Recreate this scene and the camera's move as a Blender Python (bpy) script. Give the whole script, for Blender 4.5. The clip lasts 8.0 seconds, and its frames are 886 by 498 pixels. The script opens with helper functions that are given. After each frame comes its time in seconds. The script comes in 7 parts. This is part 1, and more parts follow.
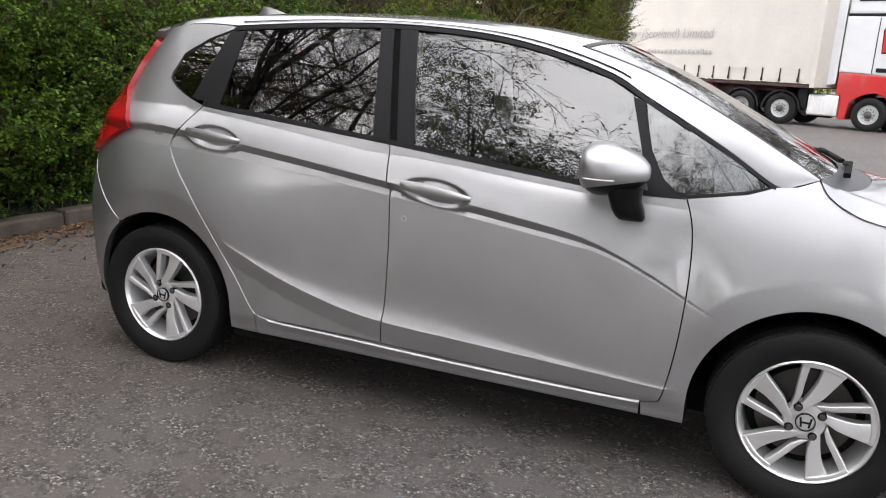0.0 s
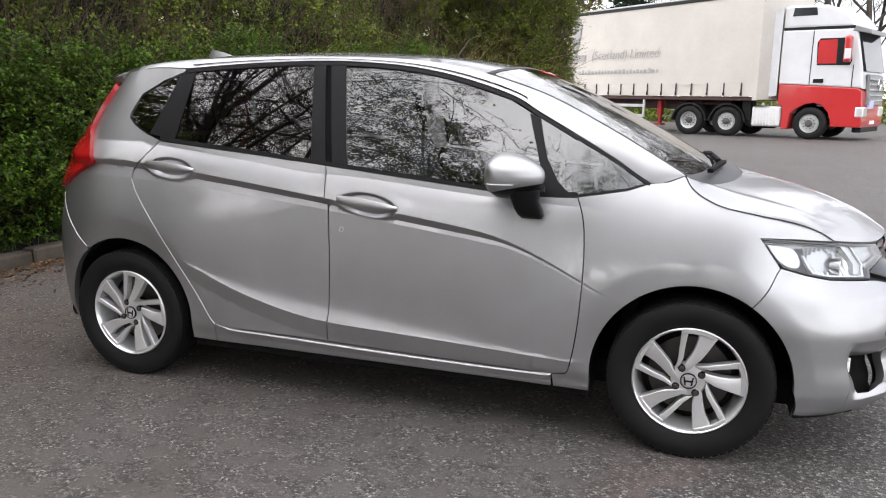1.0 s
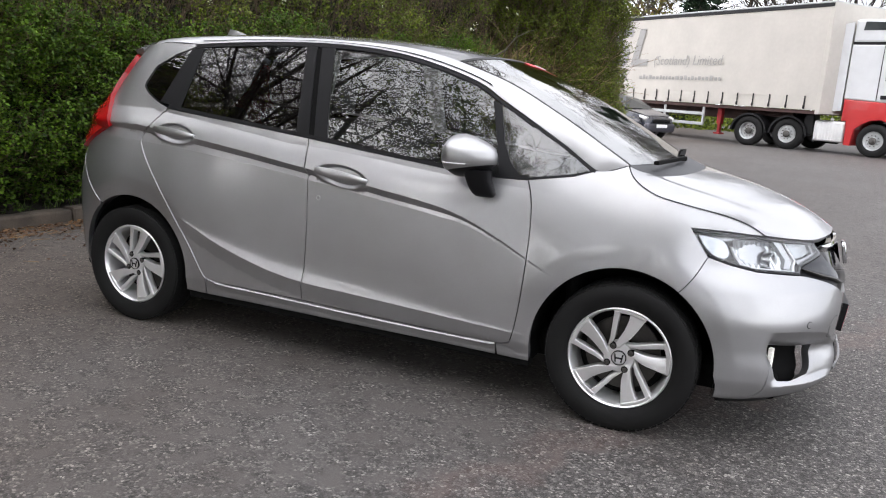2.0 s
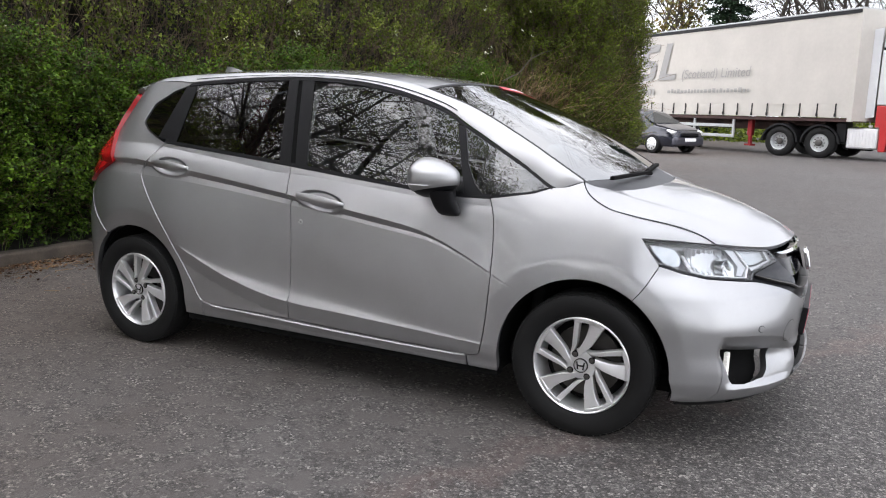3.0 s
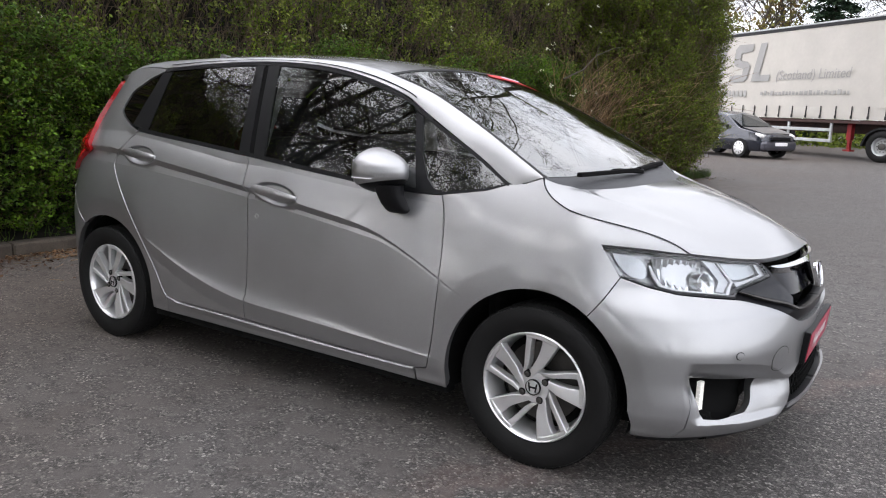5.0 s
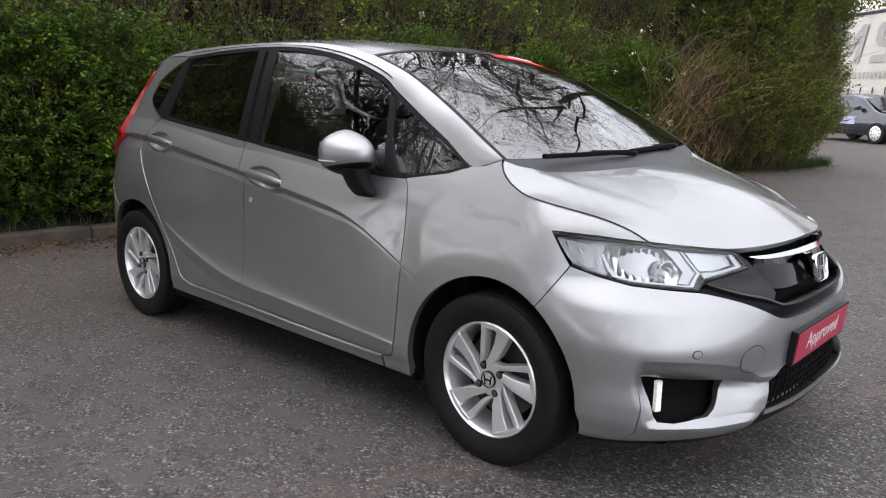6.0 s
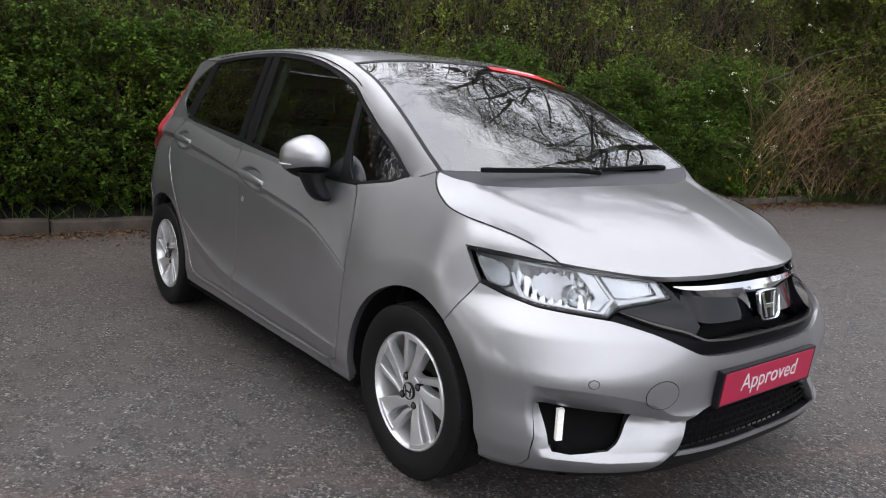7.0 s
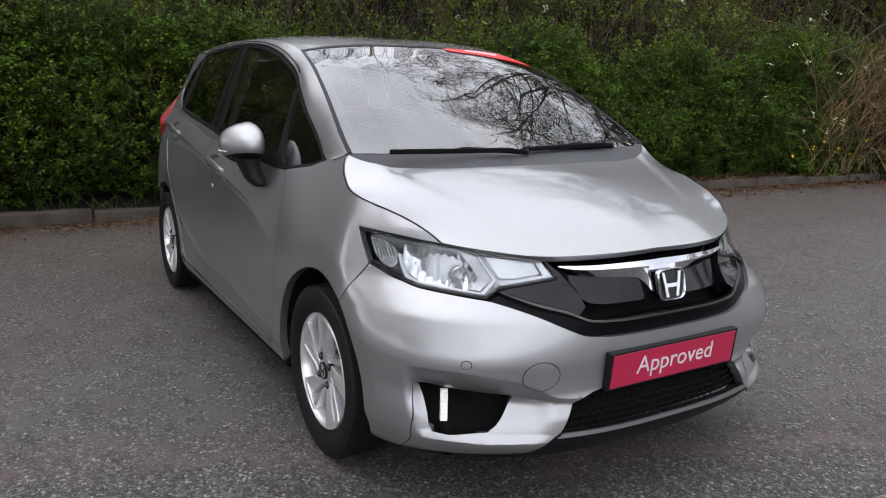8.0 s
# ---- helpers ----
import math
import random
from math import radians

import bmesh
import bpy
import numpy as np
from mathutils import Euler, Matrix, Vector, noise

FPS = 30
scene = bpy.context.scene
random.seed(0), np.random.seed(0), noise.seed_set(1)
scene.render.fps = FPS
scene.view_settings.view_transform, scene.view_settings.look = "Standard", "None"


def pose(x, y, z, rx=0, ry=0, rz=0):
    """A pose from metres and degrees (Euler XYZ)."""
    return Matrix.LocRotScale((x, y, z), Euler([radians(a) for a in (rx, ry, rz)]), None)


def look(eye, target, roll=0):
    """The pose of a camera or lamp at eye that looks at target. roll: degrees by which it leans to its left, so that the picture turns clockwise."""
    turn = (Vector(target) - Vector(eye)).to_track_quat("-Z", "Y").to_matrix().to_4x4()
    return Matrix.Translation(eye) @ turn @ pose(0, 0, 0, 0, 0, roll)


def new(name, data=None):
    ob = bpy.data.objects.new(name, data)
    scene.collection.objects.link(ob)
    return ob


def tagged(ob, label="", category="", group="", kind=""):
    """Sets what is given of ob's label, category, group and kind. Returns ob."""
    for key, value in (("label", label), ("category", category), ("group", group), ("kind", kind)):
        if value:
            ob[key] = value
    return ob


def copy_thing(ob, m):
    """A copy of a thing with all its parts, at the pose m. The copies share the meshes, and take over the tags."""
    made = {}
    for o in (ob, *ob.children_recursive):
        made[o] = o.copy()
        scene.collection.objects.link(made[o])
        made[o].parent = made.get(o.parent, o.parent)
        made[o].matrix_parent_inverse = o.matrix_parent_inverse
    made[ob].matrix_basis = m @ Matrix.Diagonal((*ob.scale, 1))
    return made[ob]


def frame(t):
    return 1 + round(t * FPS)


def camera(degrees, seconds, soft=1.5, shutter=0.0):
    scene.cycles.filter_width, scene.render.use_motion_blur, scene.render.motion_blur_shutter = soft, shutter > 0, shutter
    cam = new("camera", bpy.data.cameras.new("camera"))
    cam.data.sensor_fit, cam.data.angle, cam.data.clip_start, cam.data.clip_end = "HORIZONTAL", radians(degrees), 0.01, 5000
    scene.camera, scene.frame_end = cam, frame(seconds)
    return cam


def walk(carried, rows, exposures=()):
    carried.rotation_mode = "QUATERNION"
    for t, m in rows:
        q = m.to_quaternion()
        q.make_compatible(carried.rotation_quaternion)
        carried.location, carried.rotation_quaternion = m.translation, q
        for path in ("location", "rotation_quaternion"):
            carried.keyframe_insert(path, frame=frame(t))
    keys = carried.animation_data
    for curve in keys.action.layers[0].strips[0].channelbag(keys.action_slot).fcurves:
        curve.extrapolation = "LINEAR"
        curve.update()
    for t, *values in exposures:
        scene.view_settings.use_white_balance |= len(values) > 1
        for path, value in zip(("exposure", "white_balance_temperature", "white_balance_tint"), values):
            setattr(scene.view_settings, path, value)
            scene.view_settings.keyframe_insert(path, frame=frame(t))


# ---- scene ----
cam = camera(60.6, 8.0, soft=1.1)
PATH = [
    (0, (0.969, -3.273, 1.333), (0.269, -1.461, 0.857), 3.2),
    (0.2, (1.009, -3.36, 1.321), (0.337, -1.517, 0.929), 0.8),
    (0.3, (1.027, -3.391, 1.319), (0.371, -1.542, 0.93), 0.6),
    (0.5, (1.096, -3.458, 1.304), (0.434, -1.625, 0.853), 1.6),
    (0.7, (1.152, -3.542, 1.318), (0.512, -1.709, 0.838), 1.3),
    (0.8, (1.2, -3.568, 1.325), (0.583, -1.715, 0.897), 0.8),
    (1, (1.261, -3.602, 1.333), (0.626, -1.748, 0.931), 0.5),
    (1.2, (1.345, -3.613, 1.327), (0.68, -1.768, 0.937), 1.5),
    (2.3, (1.837, -3.73, 1.295), (1.048, -1.946, 0.857), 3.7),
    (2.5, (1.892, -3.74, 1.309), (1.129, -1.97, 0.775), 3.9),
    (2.8, (1.995, -3.736, 1.321), (1.2, -1.959, 0.863), 0.8),
    (3, (2.075, -3.728, 1.326), (1.2, -1.967, 0.962), 1.3),
    (3.2, (2.165, -3.712, 1.327), (1.205, -1.989, 0.998), 1.0),
    (3.5, (2.256, -3.68, 1.326), (1.349, -1.953, 0.886), 2.9),
    (3.7, (2.284, -3.627, 1.324), (1.361, -1.892, 0.956), 2.5),
    (4, (2.272, -3.547, 1.306), (1.294, -1.823, 1.036), 3.1),
    (4.2, (2.266, -3.479, 1.3), (1.298, -1.752, 1.013), 2.0),
    (4.5, (2.292, -3.382, 1.294), (1.372, -1.662, 0.852), 1.1),
    (4.7, (2.326, -3.294, 1.291), (1.357, -1.591, 0.89), 1.4),
    (5.8, (2.72, -2.825, 1.258), (1.434, -1.337, 0.89), 1.5),
    (6, (2.818, -2.727, 1.26), (1.49, -1.286, 0.86), 0.9),
    (6.2, (2.923, -2.639, 1.271), (1.517, -1.271, 0.883), 2.6),
    (6.3, (2.961, -2.59, 1.27), (1.514, -1.27, 0.864), 2.7),
    (6.5, (3.064, -2.518, 1.278), (1.563, -1.27, 0.843), 1.8),
    (6.8, (3.175, -2.344, 1.254), (1.66, -1.089, 0.895), 0.7),
    (7, (3.254, -2.235, 1.271), (1.704, -1.029, 0.893), 3.1),
    (7.2, (3.314, -2.14, 1.265), (1.762, -0.937, 0.882), 1.1),
    (7.3, (3.357, -2.114, 1.274), (1.798, -0.922, 0.89), 1.1),
    (7.5, (3.449, -1.995, 1.283), (1.83, -0.879, 0.922), 3.1),
    (7.8, (3.567, -1.843, 1.273), (1.896, -0.821, 0.868), 0.7),
    (8, (3.614, -1.727, 1.281), (1.935, -0.725, 0.858), 1.1),
]
walk(cam, [(t, look(eye, target, roll)) for t, eye, target, roll in PATH],
     exposures=[(0, 0.60, 6650, 14), (1.0, 0.52, 6600, 14), (2.5, 0.40, 6480, 14), (4.5, 0.27, 6450, 14), (6.0, 0.20, 6450, 15), (7.0, 0.15, 6420, 15), (8.0, 0.05, 6370, 15)])


# ---- overcast daylight ----
world = bpy.data.worlds.new("sky")
scene.world = world
world.use_nodes = True
wt = world.node_tree
wt.nodes.clear()
sky = wt.nodes.new("ShaderNodeTexSky")
sky.sky_type, sky.sun_disc = "NISHITA", False
sky.sun_elevation, sky.sun_rotation = radians(33), radians(213)
sky.air_density, sky.dust_density = 1.0, 3.0
coord = wt.nodes.new("ShaderNodeTexCoord")
cloud = wt.nodes.new("ShaderNodeTexNoise")
cloud.inputs["Scale"].default_value, cloud.inputs["Detail"].default_value = 2.2, 6.0
squash = wt.nodes.new("ShaderNodeMapping")
squash.inputs["Scale"].default_value = (1, 1, 2.5)
ramp = wt.nodes.new("ShaderNodeValToRGB")
ramp.color_ramp.elements[0].position, ramp.color_ramp.elements[0].color = 0.30, (6.6, 7.0, 7.6, 1)
ramp.color_ramp.elements[1].position, ramp.color_ramp.elements[1].color = 0.72, (12.0, 12.2, 12.4, 1)
veil = wt.nodes.new("ShaderNodeMix")
veil.data_type = "RGBA"
veil.inputs["Factor"].default_value = 0.90
back = wt.nodes.new("ShaderNodeBackground")
back.inputs["Strength"].default_value = 0.165
wout = wt.nodes.new("ShaderNodeOutputWorld")
wt.links.new(coord.outputs["Generated"], squash.inputs["Vector"])
wt.links.new(squash.outputs["Vector"], cloud.inputs["Vector"])
wt.links.new(cloud.outputs["Fac"], ramp.inputs["Fac"])
wt.links.new(sky.outputs["Color"], veil.inputs["A"])
# a thin bright overcast, a little paler low down than overhead
split, rise, glow = wt.nodes.new("ShaderNodeSeparateXYZ"), wt.nodes.new("ShaderNodeMapRange"), wt.nodes.new("ShaderNodeMix")
rise.inputs["From Min"].default_value, rise.inputs["From Max"].default_value = 0.05, 0.8
rise.inputs["To Min"].default_value, rise.inputs["To Max"].default_value = 1.52, 1.18
glow.data_type, glow.blend_type = "RGBA", "MULTIPLY"
glow.inputs["Factor"].default_value = 1.0
wt.links.new(coord.outputs["Generated"], split.inputs["Vector"])
wt.links.new(split.outputs["Z"], rise.inputs["Value"])
wt.links.new(ramp.outputs["Color"], glow.inputs["A"])
# the cloud is brighter round the hidden sun than opposite it
toward, lean, both = wt.nodes.new("ShaderNodeVectorMath"), wt.nodes.new("ShaderNodeMapRange"), wt.nodes.new("ShaderNodeMath")
toward.operation, both.operation = "DOT_PRODUCT", "MULTIPLY"
toward.inputs[1].default_value = (-0.45, -0.70, 0.55)
lean.inputs["From Min"].default_value, lean.inputs["From Max"].default_value = -1.0, 1.0
lean.inputs["To Min"].default_value, lean.inputs["To Max"].default_value = 0.50, 1.55
wt.links.new(coord.outputs["Generated"], toward.inputs[0])
wt.links.new(toward.outputs["Value"], lean.inputs["Value"])
wt.links.new(rise.outputs["Result"], both.inputs[0])
wt.links.new(lean.outputs["Result"], both.inputs[1])
wt.links.new(both.outputs["Value"], glow.inputs["B"])
wt.links.new(glow.outputs["Result"], veil.inputs["B"])
wt.links.new(veil.outputs["Result"], back.inputs["Color"])
wt.links.new(back.outputs["Background"], wout.inputs["Surface"])

sun = new("sun", bpy.data.lights.new("sun", "SUN"))
sun.data.energy, sun.data.angle, sun.data.color = 0.65, radians(75), (1.0, 0.97, 0.92)
sun.matrix_world = look((-4.5, -7.0, 5.5), (0, 0, 0))


# ---- materials ----
def shader(name):
    m = bpy.data.materials.new(name)
    m.use_nodes = True
    return m, m.node_tree, m.node_tree.nodes["Principled BSDF"]


def noise_node(nt, scale, detail=4.0, rough=0.55, kind="Object", stretch=None):
    co = nt.nodes.new("ShaderNodeTexCoord")
    n = nt.nodes.new("ShaderNodeTexNoise")
    n.inputs["Scale"].default_value, n.inputs["Detail"].default_value, n.inputs["Roughness"].default_value = scale, detail, rough
    src = co.outputs[kind]
    if stretch:
        mp = nt.nodes.new("ShaderNodeMapping")
        mp.inputs["Scale"].default_value = stretch
        nt.links.new(src, mp.inputs["Vector"])
        src = mp.outputs["Vector"]
    nt.links.new(src, n.inputs["Vector"])
    return n


def ramp_node(nt, src, stops):
    r = nt.nodes.new("ShaderNodeValToRGB")
    while len(r.color_ramp.elements) < len(stops):
        r.color_ramp.elements.new(0.5)
    for e, (p, c) in zip(r.color_ramp.elements, stops):
        e.position, e.color = p, (*c, 1)
    nt.links.new(src, r.inputs["Fac"])
    return r


def mix_node(nt, a, b, fac, blend="MIX"):
    m = nt.nodes.new("ShaderNodeMix")
    m.data_type, m.blend_type = "RGBA", blend
    for key, v in (("A", a), ("B", b), ("Factor", fac)):
        if isinstance(v, (int, float)):
            m.inputs[key].default_value = v
        elif isinstance(v, tuple):
            m.inputs[key].default_value = (*v, 1)
        else:
            nt.links.new(v, m.inputs[key])
    return m.outputs["Result"]


def bump(nt, bs, src, strength, distance=0.01):
    b = nt.nodes.new("ShaderNodeBump")
    b.inputs["Strength"].default_value, b.inputs["Distance"].default_value = strength, distance
    nt.links.new(src, b.inputs["Height"])
    nt.links.new(b.outputs["Normal"], bs.inputs["Normal"])


def plain(name, color, rough=0.5, metal=0.0, coat=0.0, vary=0.12, scale=3.0, fine=60.0, relief=0.0, spec=0.4):
    """A surface whose colour varies in broad stains and in fine grain."""
    m, nt, bs = shader(name)
    big, small = noise_node(nt, scale), noise_node(nt, fine, 2.0)
    lo, hi = tuple(c * (1 - vary) for c in color), tuple(min(c * (1 + vary), 1) for c in color)
    broad = ramp_node(nt, big.outputs["Fac"], [(0.3, lo), (0.7, hi)])
    grain = ramp_node(nt, small.outputs["Fac"], [(0.3, (1 - vary,) * 3), (0.7, (1.0,) * 3)])
    nt.links.new(mix_node(nt, broad.outputs["Color"], grain.outputs["Color"], 0.6, "MULTIPLY"), bs.inputs["Base Color"])
    bs.inputs["Roughness"].default_value, bs.inputs["Metallic"].default_value = rough, metal
    bs.inputs["Specular IOR Level"].default_value = spec
    bs.inputs["Coat Weight"].default_value, bs.inputs["Coat Roughness"].default_value = coat, 0.03
    if relief:
        bump(nt, bs, small.outputs["Fac"], relief, 0.004)
    return m


def paint_material():
    """Silver metallic lacquer: fine flakes under a clear coat, with a little road dust low down."""
    m, nt, bs = shader("silver_paint")
    flake = noise_node(nt, 900.0, 1.0)
    dust = noise_node(nt, 5.0, 6.0)
    tone = ramp_node(nt, flake.outputs["Fac"], [(0.35, (0.355, 0.356, 0.362)), (0.65, (0.450, 0.451, 0.458))])
    film = ramp_node(nt, dust.outputs["Fac"], [(0.35, (0.94, 0.94, 0.93)), (0.65, (1, 1, 1))])
    nt.links.new(mix_node(nt, tone.outputs["Color"], film.outputs["Color"], 1.0, "MULTIPLY"), bs.inputs["Base Color"])
    rr = ramp_node(nt, dust.outputs["Fac"], [(0.3, (0.43,) * 3), (0.7, (0.47,) * 3)])
    nt.links.new(rr.outputs["Color"], bs.inputs["Roughness"])
    bs.inputs["Metallic"].default_value = 0.92
    bs.inputs["Coat Weight"].default_value, bs.inputs["Coat Roughness"].default_value = 1.0, 0.045
    bs.inputs["Coat IOR"].default_value = 1.6
    bs.inputs["Specular Tint"].default_value = (0.50, 0.50, 0.51, 1)
    return m


def glass_material(name, tint, rough=0.0, base=0.15):
    m, nt, bs = shader(name)
    nt.nodes.remove(bs)
    clear, gloss = nt.nodes.new("ShaderNodeBsdfTransparent"), nt.nodes.new("ShaderNodeBsdfGlossy")
    clear.inputs["Color"].default_value, gloss.inputs["Roughness"].default_value = (*tint, 1), rough
    # a thin sheet: gloss rises towards grazing view alike from both sides
    lw, mx = nt.nodes.new("ShaderNodeLayerWeight"), nt.nodes.new("ShaderNodeMixShader")
    lw.inputs["Blend"].default_value = 0.5
    pw, rg = nt.nodes.new("ShaderNodeMath"), nt.nodes.new("ShaderNodeMapRange")
    pw.operation, pw.inputs[1].default_value = "POWER", 3.6
    rg.inputs["To Min"].default_value = base
    nt.links.new(lw.outputs["Facing"], pw.inputs[0])
    nt.links.new(pw.outputs["Value"], rg.inputs["Value"])
    nt.links.new(rg.outputs["Result"], mx.inputs["Fac"])
    nt.links.new(clear.outputs["BSDF"], mx.inputs[1])
    nt.links.new(gloss.outputs["BSDF"], mx.inputs[2])
    nt.links.new(mx.outputs["Shader"], nt.nodes["Material Output"].inputs["Surface"])
    return m


def emitter(name, color, strength):
    m, nt, bs = shader(name)
    bs.inputs["Base Color"].default_value = (*color, 1)
    bs.inputs["Emission Color"].default_value, bs.inputs["Emission Strength"].default_value = (*color, 1), strength
    bs.inputs["Roughness"].default_value = 0.3
    return m


def asphalt_material():
    """Worn tarmac: pale angular chippings in dark binder, flooded smooth in places, with a reddish seam where two layings meet."""
    m, nt, bs = shader("asphalt")
    co = nt.nodes.new("ShaderNodeTexCoord")
    bend = noise_node(nt, 30.0, 2.0)
    warp = mix_node(nt, co.outputs["Object"], bend.outputs["Color"], 0.012, "ADD")
    cell, rim = nt.nodes.new("ShaderNodeTexVoronoi"), nt.nodes.new("ShaderNodeTexVoronoi")
    rim.feature = "DISTANCE_TO_EDGE"
    for v in (cell, rim):
        v.inputs["Scale"].default_value = 98.0
        nt.links.new(warp, v.inputs["Vector"])
    sep = nt.nodes.new("ShaderNodeSeparateColor")
    nt.links.new(cell.outputs["Color"], sep.inputs["Color"])
    chip = ramp_node(nt, sep.outputs["Red"], [(0.0, (0.030, 0.028, 0.027)), (0.40, (0.066, 0.063, 0.061)), (0.74, (0.112, 0.108, 0.104)), (0.92, (0.160, 0.155, 0.148)), (1.0, (0.290, 0.281, 0.265))])
    gap = ramp_node(nt, rim.outputs["Distance"], [(0.015, (0.34, 0.325, 0.32)), (0.16, (1, 1, 1))])
    chips = mix_node(nt, chip.outputs["Color"], gap.outputs["Color"], 1.0, "MULTIPLY")
    # binder that has flooded between and over the chippings
    grit = noise_node(nt, 210.0, 3.0, 0.7)
    binder = ramp_node(nt, grit.outputs["Fac"], [(0.30, (0.050, 0.046, 0.044)), (0.55, (0.072, 0.067, 0.064)), (0.74, (0.125, 0.118, 0.112))])
    broad, mid, small = noise_node(nt, 0.35, 5.0, 0.6), noise_node(nt, 2.6, 5.0, 0.65), noise_node(nt, 9.0, 4.0, 0.6)
    # two layings of tarmac that meet on a slanting line
    place, along_y, side, edge = [nt.nodes.new(k) for k in ("ShaderNodeSeparateXYZ", "ShaderNodeMath", "ShaderNodeMath", "ShaderNodeMath")]
    nt.links.new(co.outputs["Object"], place.inputs["Vector"])
    along_y.operation, along_y.inputs[1].default_value, along_y.inputs[2].default_value = "MULTIPLY_ADD", -0.5, -1.76
    nt.links.new(place.outputs["Y"], along_y.inputs[0])
    side.operation, edge.operation = "ADD", "MULTIPLY_ADD"
    nt.links.new(place.outputs["X"], side.inputs[0])
    nt.links.new(along_y.outputs["Value"], side.inputs[1])
    edge.inputs[1].default_value = 1.1
    nt.links.new(mid.outputs["Fac"], edge.inputs[0])
    nt.links.new(side.outputs["Value"], edge.inputs[2])
    laid = ramp_node(nt, edge.outputs["Value"], [(0.20, (0.0,) * 3), (0.85, (1.0,) * 3)])
    show = nt.nodes.new("ShaderNodeMath")
    show.operation, show.inputs[1].default_value = "MULTIPLY_ADD", 0.20
    nt.links.new(laid.outputs["Color"], show.inputs[0])
    nt.links.new(small.outputs["Fac"], show.inputs[2])
    bare = ramp_node(nt, show.outputs["Value"], [(0.36, (0.0,) * 3), (0.58, (1.0,) * 3)])
    col = mix_node(nt, binder.outputs["Color"], chips, bare.outputs["Color"])
    patch = ramp_node(nt, broad.outputs["Fac"], [(0.30, (1.02, 0.96, 0.925)), (0.50, (1.16, 1.125, 1.10)), (0.72, (1.30, 1.29, 1.28))])
    stain = ramp_node(nt, mid.outputs["Fac"], [(0.28, (0.80, 0.77, 0.75)), (0.45, (1, 1, 1)), (0.75, (1.14, 1.14, 1.14))])
    col = mix_node(nt, col, patch.outputs["Color"], 1.0, "MULTIPLY")
    col = mix_node(nt, col, stain.outputs["Color"], 1.0, "MULTIPLY")
    seam = ramp_node(nt, edge.outputs["Value"], [(0.30, (0.0,) * 3), (0.48, (0.32,) * 3), (0.66, (0.0,) * 3)])
    col = mix_node(nt, col, (0.150, 0.098, 0.085), seam.outputs["Color"])
    # brown earth and crumbled leaves trodden out from the hedge side
    far = nt.nodes.new("ShaderNodeMapRange")
    nt.links.new(place.outputs["X"], far.inputs["Value"])
    far.inputs["From Min"].default_value, far.inputs["From Max"].default_value = 1.2, -2.4
    far.inputs["To Min"].default_value, far.inputs["To Max"].default_value = 0.10, 1.0
    earth = ramp_node(nt, broad.outputs["Fac"], [(0.35, (1.12, 0.98, 0.87)), (0.65, (1.04, 0.99, 0.95))])
    nt.links.new(mix_node(nt, col, mix_node(nt, (1.0, 1.0, 1.0), earth.outputs["Color"], far.outputs["Result"]), 1.0, "MULTIPLY"), bs.inputs["Base Color"])
    bs.inputs["Roughness"].default_value = 0.72
    bs.inputs["Specular IOR Level"].default_value = 0.45
    raised, high = nt.nodes.new("ShaderNodeMath"), nt.nodes.new("ShaderNodeMath")
    raised.operation = "MULTIPLY"
    nt.links.new(gap.outputs["Color"], raised.inputs[0])
    nt.links.new(bare.outputs["Color"], raised.inputs[1])
    high.operation, high.inputs[1].default_value = "MULTIPLY_ADD", 0.35
    nt.links.new(grit.outputs["Fac"], high.inputs[0])
    nt.links.new(raised.outputs["Value"], high.inputs[2])
    bump(nt, bs, high.outputs["Value"], 0.6, 0.005)
    return m


def leaf_material(name, low, high, trans=0.35):
    """Leaves, each clump of its own shade between two greens."""
    m, nt, bs = shader(name)
    geo = nt.nodes.new("ShaderNodeNewGeometry")
    mid = tuple((a + b) / 2 for a, b in zip(low, high))
    each = ramp_node(nt, geo.outputs["Random Per Island"], [(0.0, low), (0.55, mid), (1.0, high)])
    patch = noise_node(nt, 2.4, 4.0)
    tone = ramp_node(nt, patch.outputs["Fac"], [(0.30, (0.50, 0.50, 0.46)), (0.52, (1.0, 1.0, 0.95)), (0.72, (1.50, 1.42, 1.08))])
    col = mix_node(nt, each.outputs["Color"], tone.outputs["Color"], 1.0, "MULTIPLY")
    nt.links.new(col, bs.inputs["Base Color"])
    bs.inputs["Roughness"].default_value = 0.55
    bs.inputs["Specular IOR Level"].default_value = 0.20
    tr, mx = nt.nodes.new("ShaderNodeBsdfTranslucent"), nt.nodes.new("ShaderNodeMixShader")
    nt.links.new(col, tr.inputs["Color"])
    mx.inputs["Fac"].default_value = trans
    nt.links.new(bs.outputs["BSDF"], mx.inputs[1])
    nt.links.new(tr.outputs["BSDF"], mx.inputs[2])
    nt.links.new(mx.outputs["Shader"], nt.nodes["Material Output"].inputs["Surface"])
    return m


def fluted_material():
    """Bright reflector with fine upright flutes."""
    m, nt, bs = shader("fluted_reflector")
    co, wave = nt.nodes.new("ShaderNodeTexCoord"), nt.nodes.new("ShaderNodeTexWave")
    wave.bands_direction = "Y"
    wave.inputs["Scale"].default_value, wave.inputs["Distortion"].default_value = 55.0, 1.5
    nt.links.new(co.outputs["Object"], wave.inputs["Vector"])
    bs.inputs["Base Color"].default_value = (0.50, 0.51, 0.52, 1)
    bs.inputs["Metallic"].default_value, bs.inputs["Roughness"].default_value = 0.9, 0.14
    bump(nt, bs, wave.outputs["Fac"], 0.22, 0.004)
    return m


